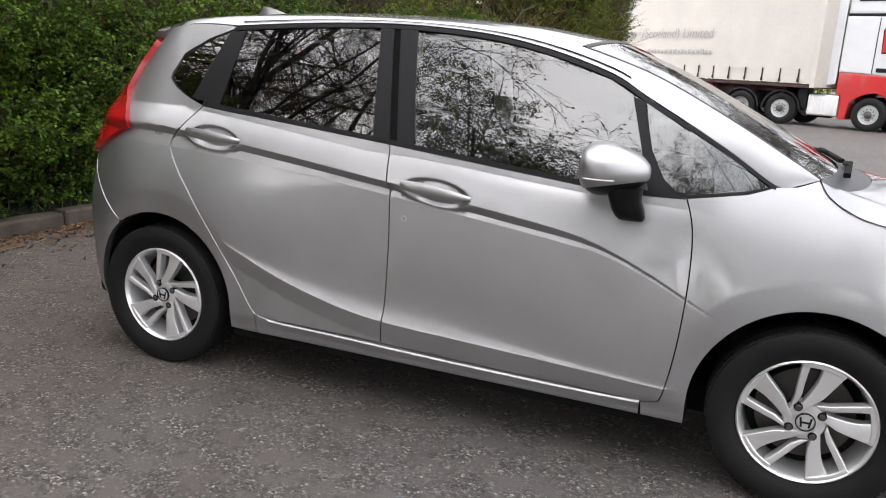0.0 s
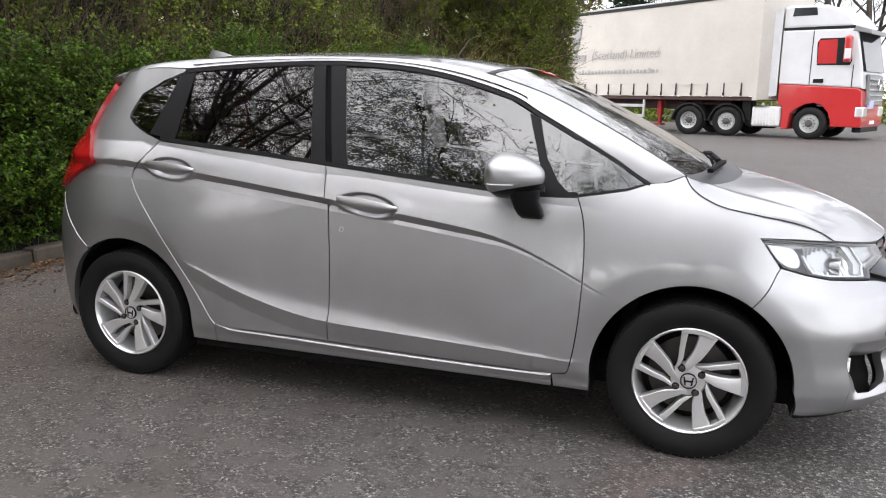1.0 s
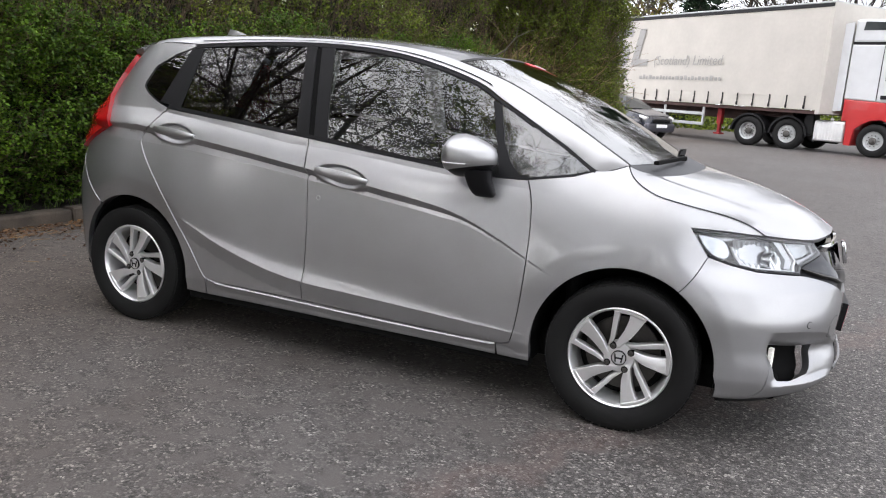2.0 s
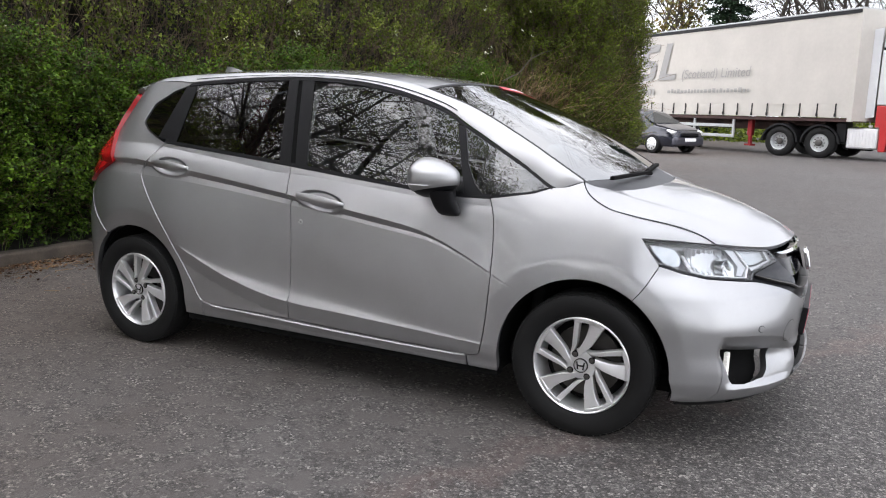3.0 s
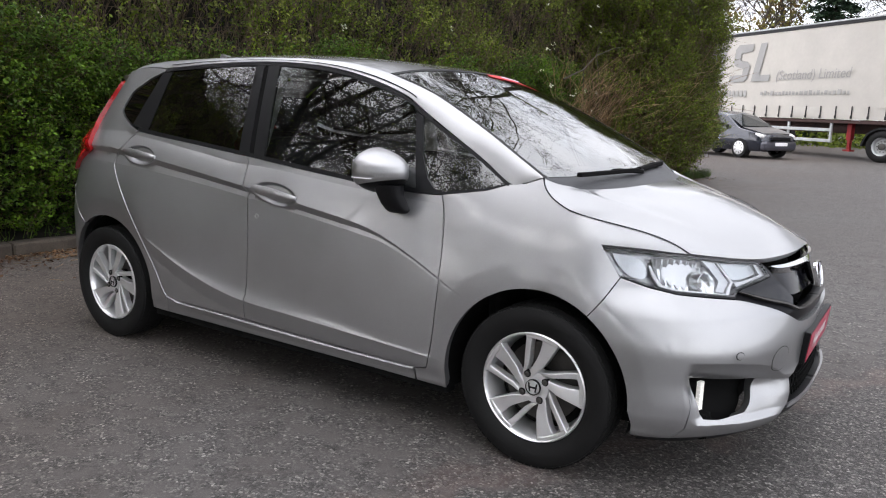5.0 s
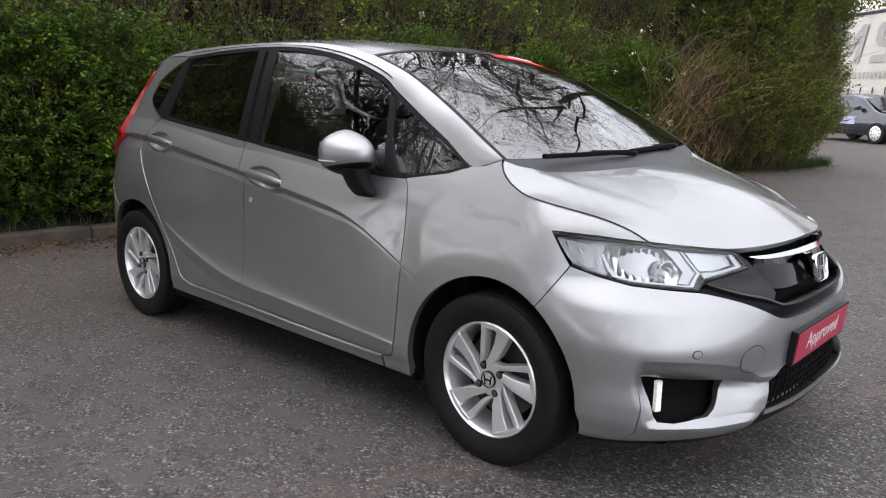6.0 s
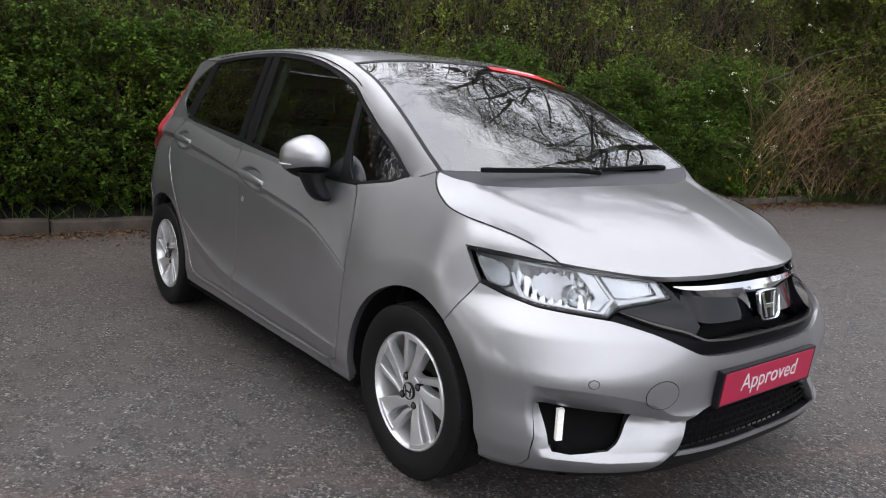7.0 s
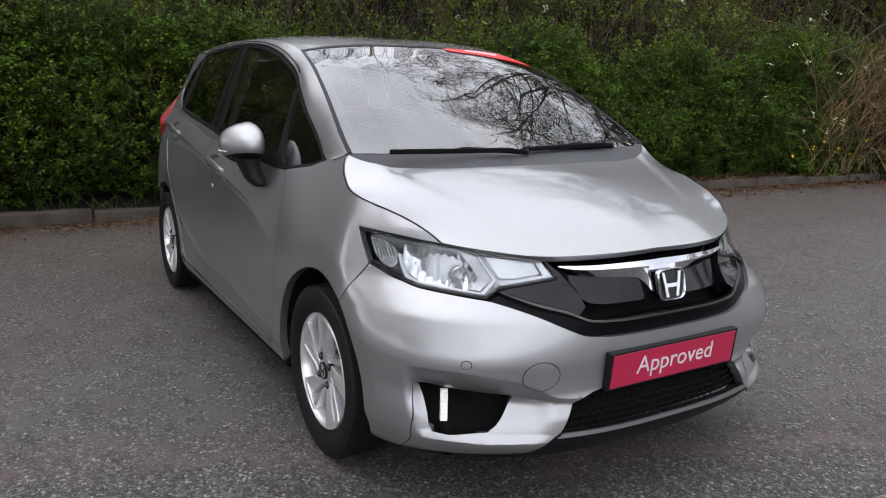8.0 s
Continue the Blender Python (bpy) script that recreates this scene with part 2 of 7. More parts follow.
PAINT = paint_material()
TRIM = plain("black_trim", (0.008, 0.008, 0.009), 0.45, fine=400.0, spec=0.2)
PILLAR = plain("pillar_film", (0.008, 0.008, 0.009), 0.34, fine=400.0, spec=0.22)
GLOSS = plain("gloss_black", (0.006, 0.006, 0.008), 0.07, vary=0.05, spec=0.28)
FRAME_BLACK = plain("frame_black", (0.004, 0.004, 0.005), 0.30, vary=0.05, spec=0.06)
PLASTIC = plain("grey_plastic", (0.055, 0.056, 0.060), 0.6, fine=500.0, relief=0.15)
RUBBER = plain("tyre_rubber", (0.0085, 0.0085, 0.0085), 0.65, scale=9.0, fine=120.0, relief=0.2, spec=0.2)
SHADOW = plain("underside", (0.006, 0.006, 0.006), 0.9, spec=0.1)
ALLOY = plain("alloy", (0.76, 0.76, 0.76), 0.30, metal=0.68, coat=0.4, vary=0.06, fine=300.0)
CHROME = plain("chrome", (0.66, 0.67, 0.69), 0.07, metal=1.0, vary=0.03)
HOUSING = plain("lamp_housing", (0.52, 0.52, 0.53), 0.22, metal=0.7, vary=0.06)
GUIDE = plain("light_guide", (0.74, 0.74, 0.75), 0.25, vary=0.05)
PLATE_TEXT = plain("plate_lettering", (0.62, 0.58, 0.59), 0.5, vary=0.04)
STEEL = plain("brake_steel", (0.09, 0.085, 0.08), 0.5, metal=0.8, vary=0.3, fine=90.0)
REDLENS = plain("red_lens", (0.34, 0.005, 0.007), 0.22, coat=0.25, vary=0.25, scale=7.0)
FLUTED = fluted_material()
LAMP_CHROME = plain("lamp_chrome", (0.66, 0.67, 0.68), 0.13, metal=1.0, vary=0.03)
CLEAR = glass_material("side_glass", (0.36, 0.40, 0.39))
TINT = glass_material("privacy_glass", (0.06, 0.065, 0.07))
SCREEN = glass_material("windscreen_glass", (0.56, 0.62, 0.61), base=0.22)
LENS = glass_material("lamp_lens", (0.90, 0.92, 0.93), base=0.06)
CLOTH = plain("seat_cloth", (0.022, 0.023, 0.025), 0.9, fine=300.0, relief=0.3)
DASH = plain("dashboard", (0.016, 0.016, 0.018), 0.7, fine=300.0, relief=0.2)
LINING = plain("cabin_lining", (0.22, 0.22, 0.215), 0.85, fine=200.0)
LED = emitter("led", (0.85, 0.85, 0.80), 0.32)
PLATE_RED = plain("plate_red", (0.42, 0.018, 0.060), 0.30, vary=0.06)
WHITE = plain("white_lettering", (0.82, 0.82, 0.82), 0.5, vary=0.04)
STICKER = plain("sticker_red", (0.70, 0.03, 0.03), 0.4, vary=0.06)
ASPHALT = asphalt_material()
HEDGE_LEAF = leaf_material("hedge_leaf", (0.018, 0.042, 0.005), (0.112, 0.205, 0.016), 0.25)
OLIVE_LEAF = leaf_material("olive_leaf", (0.044, 0.070, 0.010), (0.185, 0.232, 0.028))
RUST_LEAF = leaf_material("rusty_young_leaf", (0.150, 0.085, 0.035), (0.170, 0.190, 0.045), 0.3)
SPRING_LEAF = leaf_material("spring_leaf", (0.10, 0.13, 0.03), (0.24, 0.27, 0.07))
DRY_LEAF = leaf_material("dry_leaf", (0.055, 0.028, 0.016), (0.20, 0.115, 0.065), 0.1)
GRASS = leaf_material("grass_blade", (0.040, 0.075, 0.018), (0.11, 0.16, 0.045))
NEEDLE = leaf_material("spruce_needle", (0.010, 0.022, 0.014), (0.028, 0.050, 0.028), 0.1)
PETAL = leaf_material("petal", (0.70, 0.70, 0.58), (0.85, 0.85, 0.74), 0.3)
YELLOW = leaf_material("yellow_petal", (0.65, 0.40, 0.03), (0.75, 0.50, 0.05), 0.2)
BARK = plain("bark", (0.060, 0.050, 0.042), 0.9, vary=0.3, scale=6.0, fine=40.0)
TWIG = plain("twig", (0.120, 0.086, 0.056), 0.9, vary=0.3, scale=2.0)
CANE = leaf_material("bramble_cane", (0.105, 0.066, 0.040), (0.40, 0.275, 0.165), 0.02)
# the bank's soil; its near-black also stands in for shade inside the foliage
SOIL_AND_SHADE = plain("soil", (0.011, 0.009, 0.006), 0.95, vary=0.4, scale=3.0, fine=30.0, relief=0.5)
KERB = plain("kerb_concrete", (0.070, 0.056, 0.043), 0.9, vary=0.38, scale=5.0, fine=90.0, relief=0.5)
CURTAIN = plain("trailer_curtain", (0.43, 0.405, 0.365), 0.55, vary=0.07, scale=0.8, fine=8.0)
LETTER = plain("grey_lettering", (0.27, 0.265, 0.255), 0.6, vary=0.06)
CAB_WHITE = plain("cab_white", (0.52, 0.53, 0.54), 0.3, coat=0.5, vary=0.04)
CAB_RED = plain("cab_red", (0.40, 0.022, 0.024), 0.3, coat=0.5, vary=0.06)
CHASSIS_RED = plain("chassis_red", (0.30, 0.016, 0.020), 0.6, vary=0.2)
# chassis red darkened in its colour for the shade under the trailer
CHASSIS_SHADED = plain("shaded_chassis", (0.050, 0.024, 0.020), 0.75, vary=0.35)
TRUCK_GREY = plain("truck_grey", (0.20, 0.20, 0.20), 0.5, vary=0.15)
GALV = plain("galvanised", (0.42, 0.43, 0.43), 0.5, metal=0.6, vary=0.15)
NAVY = plain("dark_blue_paint", (0.020, 0.023, 0.034), 0.25, metal=0.3, coat=0.8, vary=0.06)
GREY_PAINT = plain("grey_paint", (0.055, 0.055, 0.070), 0.3, metal=0.4, coat=0.8, vary=0.06)
DARK_GLASS = plain("dark_glass", (0.020, 0.024, 0.026), 0.06, vary=0.05)
SIGN_YELLOW = plain("sign_yellow", (0.75, 0.55, 0.02), 0.5, vary=0.05)
SIGN_BLUE = plain("sign_blue", (0.42, 0.45, 0.66), 0.5, vary=0.1)
PALE_LETTER = plain("pale_lettering", (0.31, 0.305, 0.29), 0.6, vary=0.06)
def spline(xs, ys):
    """A smooth curve through the knots, held flat past the ends."""
    xs, ys = np.asarray(xs, float), np.asarray(ys, float)
    d = np.diff(ys) / np.diff(xs)
    m = np.concatenate(([d[0]], np.where(d[1:] * d[:-1] > 0, 2 * d[1:] * d[:-1] / (d[1:] + d[:-1] + 1e-12), 0), [d[-1]]))

    def f(x):
        x = np.clip(np.asarray(x, float), xs[0], xs[-1])
        i = np.clip(np.searchsorted(xs, x) - 1, 0, len(xs) - 2)
        h = xs[i + 1] - xs[i]
        u = (x - xs[i]) / h
        return ((1 + 2 * u) * (1 - u) ** 2 * ys[i] + u * (1 - u) ** 2 * h * m[i]
                + u * u * (3 - 2 * u) * ys[i + 1] + u * u * (u - 1) * h * m[i + 1])
    return f


def ease(x, a, b):
    u = np.clip((np.asarray(x, float) - a) / (b - a), 0, 1)
    return u * u * (3 - 2 * u)


# the lines of the body side, along the car (x forward from mid wheelbase)
WIDTH = spline([-1.25, -0.8, -0.2, 0.4, 1.0, 1.3], [0.832, 0.838, 0.842, 0.844, 0.842, 0.840])
SHOULDER = spline([-1.5, -1.23, -1.08, -0.86, -0.65, -0.40, -0.215, 0.156, 0.362, 0.459, 0.556, 0.647, 0.744, 0.836, 0.90, 1.1], [1.046, 1.022, 1.007, 0.985, 0.961, 0.930, 0.907, 0.856, 0.827, 0.811, 0.786, 0.752, 0.709, 0.662, 0.630, 0.54])
GROOVE_W = spline([-1.3, -0.9, -0.4, 0.156, 0.362, 0.459, 0.556, 0.647, 0.90], [0.030, 0.030, 0.030, 0.031, 0.028, 0.024, 0.017, 0.012, 0.008])
GROOVE_H = spline([-1.3, -1.18, -0.9, -0.65, -0.40, -0.17, 0.05, 0.265, 0.459, 0.556, 0.7, 0.9], [0.080, 0.075, 0.063, 0.058, 0.054, 0.052, 0.050, 0.046, 0.042, 0.030, 0.020, 0.014])
FLANK = spline([-1.0, -0.826, -0.638, -0.506, -0.381, -0.261, -0.141, 0.088, 0.299, 0.505, 0.693, 0.80, 1.0], [0.62, 0.547, 0.473, 0.434, 0.405, 0.386, 0.376, 0.367, 0.358, 0.348, 0.340, 0.335, 0.326])
FLANK_W = spline([-1.0, -0.83, -0.64, -0.52, -0.39, -0.27, -0.15, 0.08, 0.29, 0.5, 0.69, 0.85], [0.006, 0.012, 0.042, 0.062, 0.078, 0.086, 0.085, 0.066, 0.045, 0.027, 0.014, 0.006])
BELT = spline([-1.3, -0.2, 0.5, 0.8, 1.08, 1.3, 1.5], [1.03, 1.0, 0.94, 0.922, 0.910, 0.906, 0.906])
BELT_IN = spline([-1.3, -0.8, -0.2, 0.5, 0.8, 1.08, 1.3], [0.072, 0.055, 0.052, 0.057, 0.061, 0.068, 0.075])
LEAN_IN = spline([-1.4, -0.5, 0.3, 0.8, 1.0, 1.08, 1.18, 1.3], [0.42, 0.41, 0.41, 0.41, 0.42, 0.43, 0.44, 0.44])
FENDER_IN = spline([0.6, 0.95, 1.15, 1.3], [0.070, 0.082, 0.102, 0.110])
DENTS = ((-0.02, 0.886, 0.138, 0.050, 0.022, -0.10), (-0.99, 0.997, 0.128, 0.047, 0.022, -0.07))
# how far nose and tail reach past the axles, by height
NOSE = spline([0.13, 0.20, 0.27, 0.33, 0.42, 0.52, 0.615, 0.665, 0.72, 0.80, 0.85, 0.95, 1.05], [0.62, 0.72, 0.782, 0.784, 0.758, 0.764, 0.766, 0.750, 0.720, 0.685, 0.66, 0.50, 0.40])
NOSE_N = spline([0.2, 0.5, 0.62, 0.72, 0.85], [2.7, 2.95, 2.5, 1.95, 2.0])
TAIL = spline([0.13, 0.22, 0.4, 0.6, 0.8, 1.0, 1.2, 1.4, 1.5], [0.50, 0.60, 0.66, 0.67, 0.63, 0.55, 0.425, 0.265, 0.18])
# the line where the bumper tucks in, and the edge below it
TUCK = spline([1.80, 1.83, 1.853, 1.885, 1.961, 2.035, 2.104, 2.172, 2.25, 2.4], [0.490, 0.491, 0.491, 0.491, 0.490, 0.482, 0.469, 0.448, 0.404, 0.386])
TUCK_LOW = spline([1.80, 1.83, 1.875, 1.94, 2.024, 2.104, 2.184, 2.29], [0.432, 0.430, 0.426, 0.415, 0.408, 0.402, 0.394, 0.380])
XF, XR, KF, KR = 1.3, -1.25, 0.85, 0.80
S_FRONT, S_REAR = XF + KF * math.pi / 2, XR - KR * math.pi / 2


CREST_IN = spline([-1.3, -0.9, -0.2, 0.4], [0.036, 0.030, 0.016, 0.014])


def half_width(x, z):
    """Half the body's width at x along the car and height z, with its creases."""
    x, z = np.asarray(x, float), np.asarray(z, float)
    sh, fl, be = SHOULDER(x), FLANK(x), BELT(x)
    on_sh = ease(x, 1.0, 0.78) * ease(x, -1.6, -1.3)
    on_fl = ease(x, 0.95, 0.80) * ease(x, -1.0, -0.80)
    ins = 0.075 * ease(z, 0.235, 0.13) + 0.010 * ease(z, 0.30, 0.235)
    # the flank stands out to a sharp edge low on the doors: tucked under below it, sloping above it
    fw = np.maximum(FLANK_W(x), 0.004)
    ins = ins + on_fl * (0.17 * np.clip(fl - z, 0, 0.075) + 0.26 * fw * (1 - np.exp(-np.maximum(z - fl, 0) / (0.45 * fw))))
    # the door's skin rounds in slowly up to a groove under the shoulder's crest
    dark, low = sh - GROOVE_W(x), sh - GROOVE_H(x)
    v = np.clip((z - fl - 0.05) / np.maximum(low - fl - 0.05, 0.05), 0, 1)
    rounding = CREST_IN(x)
    skin_in = rounding * v * v
    deep = 0.26 * fw * on_fl + 0.40 * (dark - low)
    in_groove = np.clip((z - low) / np.maximum(dark - low, 0.003), 0, 1) * 0.40 * (dark - low) - np.clip((z - dark) / np.maximum(sh - dark, 0.003), 0, 1) * deep
    hollow = 0.0   # the groove runs out round the hand recesses
    for cx, cz, rx, rz, _, slope in DENTS:
        hollow = np.maximum(hollow, ease(np.hypot((x - cx) / rx, (z - cz - slope * (x - cx)) / rz), 1.25, 0.98))
    in_groove = in_groove * (1 - hollow) - hollow * 0.26 * fw * on_fl * ease(z, low, sh)
    ins = ins + on_sh * (skin_in + in_groove)
    up = np.clip((z - sh) / np.maximum(be - sh, 0.085), 0, 1)
    ins = ins + (BELT_IN(x) - rounding) * up * on_sh + (1 - on_sh) * np.where(x > 0, FENDER_IN(x) * ease(z, be - 0.40, be + 0.25), BELT_IN(x) * ease(z, be - 0.40, be + 0.08))
    soft = 0.028 + 0.045 * (1 - on_sh)
    dz = soft * np.logaddexp(0, (z - be) / soft)
    ins = ins + LEAN_IN(x) * dz + 0.08 * dz * dz
    for cx, cz, rx, rz, deep, slope in DENTS:   # hand recesses behind the door handles
        u, v = (x - cx) / rx, (z - cz - slope * (x - cx)) / rz
        ins = ins + deep * ease(np.hypot(u, v), 1.0, 0.66)
    return WIDTH(x) - ins


def belt(s, z):
    """A point of the body's right-hand half at girth s (x along the flank, then round the corners) and height z."""
    s, z = np.broadcast_arrays(np.asarray(s, float), np.asarray(z, float))
    x, y = s.copy(), half_width(np.clip(s, XR, XF), z)
    for ahead, x0, k, reach, n in ((1, XF, KF, NOSE(z), NOSE_N(z)), (-1, XR, KR, TAIL(z), 3.0)):
        a = np.maximum((s - x0) * ahead / k, 0)
        if ahead > 0:
            n = n + np.maximum(2.8 - n, 0) * ease(a, 0.36, 0.0)
        r = (np.abs(np.cos(a)) ** n + np.abs(np.sin(a)) ** n) ** (-1 / n)
        past = a > 0
        x = np.where(past, x0 + ahead * reach * r * np.sin(a), x)
        y = np.where(past, y * r * np.cos(a), y)
    # a flat band round each wheel arch
    for c, ahead, x0, k in ((XF - 0.038, 1, XF, KF), (XR - 0.012, -1, XR, KR)):
        t = 0.452 - np.hypot(s - c, z - 0.305)
        sink = 0.115 * np.minimum(0.5 * (t + np.sqrt(t * t + 0.00003)), 0.13) - 0.004
        a = np.clip((s - x0) * ahead / k, 0, 0.9)
        sink = sink * ease(np.abs(s - c), 0.75, 0.50)
        x, y = x - ahead * sink * np.sin(a), y - sink * np.cos(a)
    # the bumper's undercut above the fog lamp recess and the blade below it
    zb = TUCK_LOW(s)
    cut = 0.62 * np.clip(TUCK(s) - z, 0, np.maximum(TUCK(s) - zb, 0)) * ease(s, 2.44, 2.31) * ease(s, 1.822, 1.862) * ease(z, 0.272, zb - 0.010)
    # the blade's sharp lower edge, with a ledge above it
    cut = cut + 0.8 * np.clip(z - 0.276, 0, 0.022) * ease(s, 1.845, 1.885) * ease(s, 2.26, 2.12) * ease(z, zb + 0.03, zb - 0.04)
    a = np.clip((s - XF) / KF, 0, math.pi / 2)
    x, y = x - cut * np.sin(a), y - cut * np.cos(a)
    return np.stack((x, -y, z), -1)


# ---- mesh helpers ----
def mesh_part(name, verts, faces, material, parent=None, label="", normals=None, smooth=True):
    """One mesh object, under a thing or a part if one is given."""
    me = bpy.data.meshes.new(name)
    me.from_pydata([tuple(v) for v in verts], [], [tuple(f) for f in faces])
    me.materials.append(material)
    if smooth:
        me.polygons.foreach_set("use_smooth", [True] * len(me.polygons))
    me.update()
    if normals is not None:
        me.normals_split_custom_set_from_vertices([tuple(n) for n in normals])
    ob = new(name, me)
    if parent is not None:
        ob.parent = parent
    if label:
        ob["label"] = label
    return ob


def part(name, bm, material, parent=None, label="", smooth=False):
    """Links a bmesh as one mesh object under a thing or a part."""
    bmesh.ops.recalc_face_normals(bm, faces=bm.faces[:])
    me = bpy.data.meshes.new(name)
    bm.to_mesh(me)
    bm.free()
    me.materials.append(material)
    if smooth:
        me.polygons.foreach_set("use_smooth", [True] * len(me.polygons))
        me.set_sharp_from_angle(angle=radians(40))
    ob = new(name, me)
    if parent is not None:
        ob.parent = parent
    if label:
        ob["label"] = label
    return ob


def thing(name, label, category, at=(0, 0, 0), turn=0, group="", kind=""):
    ob = new(name)
    ob.empty_display_size = 0.2
    ob.matrix_world = pose(*at, 0, 0, turn)
    return tagged(ob, label, category, group, kind)


def box(bm, lo, hi, bevel=0.0, m=None, segments=2):
    """A block between two corners, with rounded edges."""
    lo, hi = Vector(lo), Vector(hi)
    mat = Matrix.LocRotScale((lo + hi) / 2, None, hi - lo)
    made = bmesh.ops.create_cube(bm, size=1.0, matrix=mat)["verts"]
    if bevel:
        edges = list({e for v in made for e in v.link_edges})
        r = bmesh.ops.bevel(bm, geom=edges, offset=bevel, segments=segments, profile=0.5, affect="EDGES", clamp_overlap=True)
        made = list({v for f in r["faces"] for v in f.verts} | {v for v in made if v.is_valid})
    if m is not None:
        bmesh.ops.transform(bm, matrix=m, verts=[v for v in made if v.is_valid])
    return bm


def rod(bm, a, b, r0, r1=None, sides=8):
    """A tapered bar from a to b."""
    a, b = Vector(a), Vector(b)
    m = Matrix.Translation((a + b) / 2) @ (b - a).to_track_quat("Z", "Y").to_matrix().to_4x4()
    bmesh.ops.create_cone(bm, cap_ends=True, segments=sides, radius1=r0, radius2=r0 if r1 is None else r1, depth=(b - a).length, matrix=m)
    return bm


def lathe(bm, profile, sides=48, m=None, closed=False):
    """Turns a profile of (radius, height along y) round the y axis."""
    rings = []
    for r, h in profile:
        rings.append([bm.verts.new((r * math.cos(2 * math.pi * i / sides), h, r * math.sin(2 * math.pi * i / sides))) for i in range(sides)])
    pairs = list(zip(rings, rings[1:])) + ([(rings[-1], rings[0])] if closed else [])
    for a, b in pairs:
        for i in range(sides):
            j = (i + 1) % sides
            bm.faces.new((a[i], a[j], b[j], b[i]))
    if m is not None:
        bmesh.ops.transform(bm, matrix=m, verts=[v for ring in rings for v in ring])
    return bm


def prism(bm, outline, depth0, depth1, m=None, bevel=0.0):
    """A plate with the outline (u, w) in the xz plane, from y = depth0 to y = depth1."""
    a = [bm.verts.new((u, depth0, w)) for u, w in outline]
    b = [bm.verts.new((u, depth1, w)) for u, w in outline]
    n = len(outline)
    faces = [bm.faces.new(a), bm.faces.new(b[::-1])]
    faces += [bm.faces.new((a[i], b[i], b[(i + 1) % n], a[(i + 1) % n])) for i in range(n)]
    verts = a + b
    if bevel:
        edges = list(faces[0].edges)
        bmesh.ops.recalc_face_normals(bm, faces=faces)
        r = bmesh.ops.bevel(bm, geom=edges, offset=bevel, segments=2, profile=0.5, affect="EDGES", clamp_overlap=True)
        verts = list({v for v in verts if v.is_valid} | {v for f in r["faces"] for v in f.verts})
    if m is not None:
        bmesh.ops.transform(bm, matrix=m, verts=verts)
    return bm


def letters(text, size, material, m, parent=None, name="lettering", extrude=0.001, shear=0.0, label=""):
    """Words as flat raised letters, in the built-in font, centred at the pose m."""
    cu = bpy.data.curves.new(name, "FONT")
    cu.body, cu.size, cu.extrude, cu.align_x, cu.align_y, cu.shear = text, size, extrude, "CENTER", "CENTER", shear
    tmp = new(name, cu)
    me = bpy.data.meshes.new_from_object(tmp.evaluated_get(bpy.context.evaluated_depsgraph_get()))
    bpy.data.objects.remove(tmp)
    me.materials.clear()
    me.materials.append(material)
    ob = new(name, me)
    ob.matrix_world = m
    if parent is not None:
        ob.parent = parent
    if label:
        ob["label"] = label
    return ob


# ---- panels cut out of the car's skin ----
from mathutils.geometry import delaunay_2d_cdt


def along(points, n=6):
    """A smooth run through the points (open)."""
    p = np.asarray(points, float)
    out = []
    for i in range(len(p) - 1):
        a, b, c, d = p[max(i - 1, 0)], p[i], p[i + 1], p[min(i + 2, len(p) - 1)]
        for k in range(n):
            u = k / n
            out.append(0.5 * ((2 * b) + (c - a) * u + (2 * a - 5 * b + 4 * c - d) * u * u + (3 * b - a - 3 * c + d) * u ** 3))
    out.append(p[-1])
    return [tuple(v) for v in out]


def shrink(poly, gap):
    p = np.asarray(poly, float)
    nxt, prv = np.roll(p, -1, 0) - p, p - np.roll(p, 1, 0)
    area = np.sum(p[:, 0] * np.roll(p[:, 1], -1) - np.roll(p[:, 0], -1) * p[:, 1])
    turn = 1 if area > 0 else -1
    na, nb = [np.stack((-d[:, 1], d[:, 0]), -1) / (np.linalg.norm(d, axis=1)[:, None] + 1e-9) * turn for d in (prv, nxt)]
    n = na + nb
    n /= np.maximum((n * n).sum(1)[:, None] / 2, 0.5)
    return p + n * gap


def inside(poly, q):
    hit = np.zeros(len(q), bool)
    for a, b in zip(poly, np.roll(poly, -1, 0)):
        cross = (a[1] > q[:, 1]) != (b[1] > q[:, 1])
        hit ^= cross & (q[:, 0] < (b[0] - a[0]) * (q[:, 1] - a[1]) / (b[1] - a[1] + 1e-12) + a[0])
    return hit


def clear_of(poly, q, d):
    best = np.full(len(q), 9.0)
    for a, b in zip(poly, np.roll(poly, -1, 0)):
        ab = b - a
        u = np.clip(((q - a) @ ab) / (ab @ ab + 1e-12), 0, 1)
        best = np.minimum(best, np.linalg.norm(q - a - u[:, None] * ab, axis=1))
    return best > d


def skin(s, z, lift):
    """Points and normals of the skin, raised by lift."""
    e = 1e-3
    p = belt(s, z)
    n = np.cross(belt(s, z + e) - belt(s, z - e), belt(s + e, z) - belt(s - e, z))
    n /= np.linalg.norm(n, axis=-1)[..., None] + 1e-12
    n = np.where((n * (p - np.array((0, 0, 0.7)))).sum(-1)[..., None] < 0, -n, n)
    return p + n * lift, n


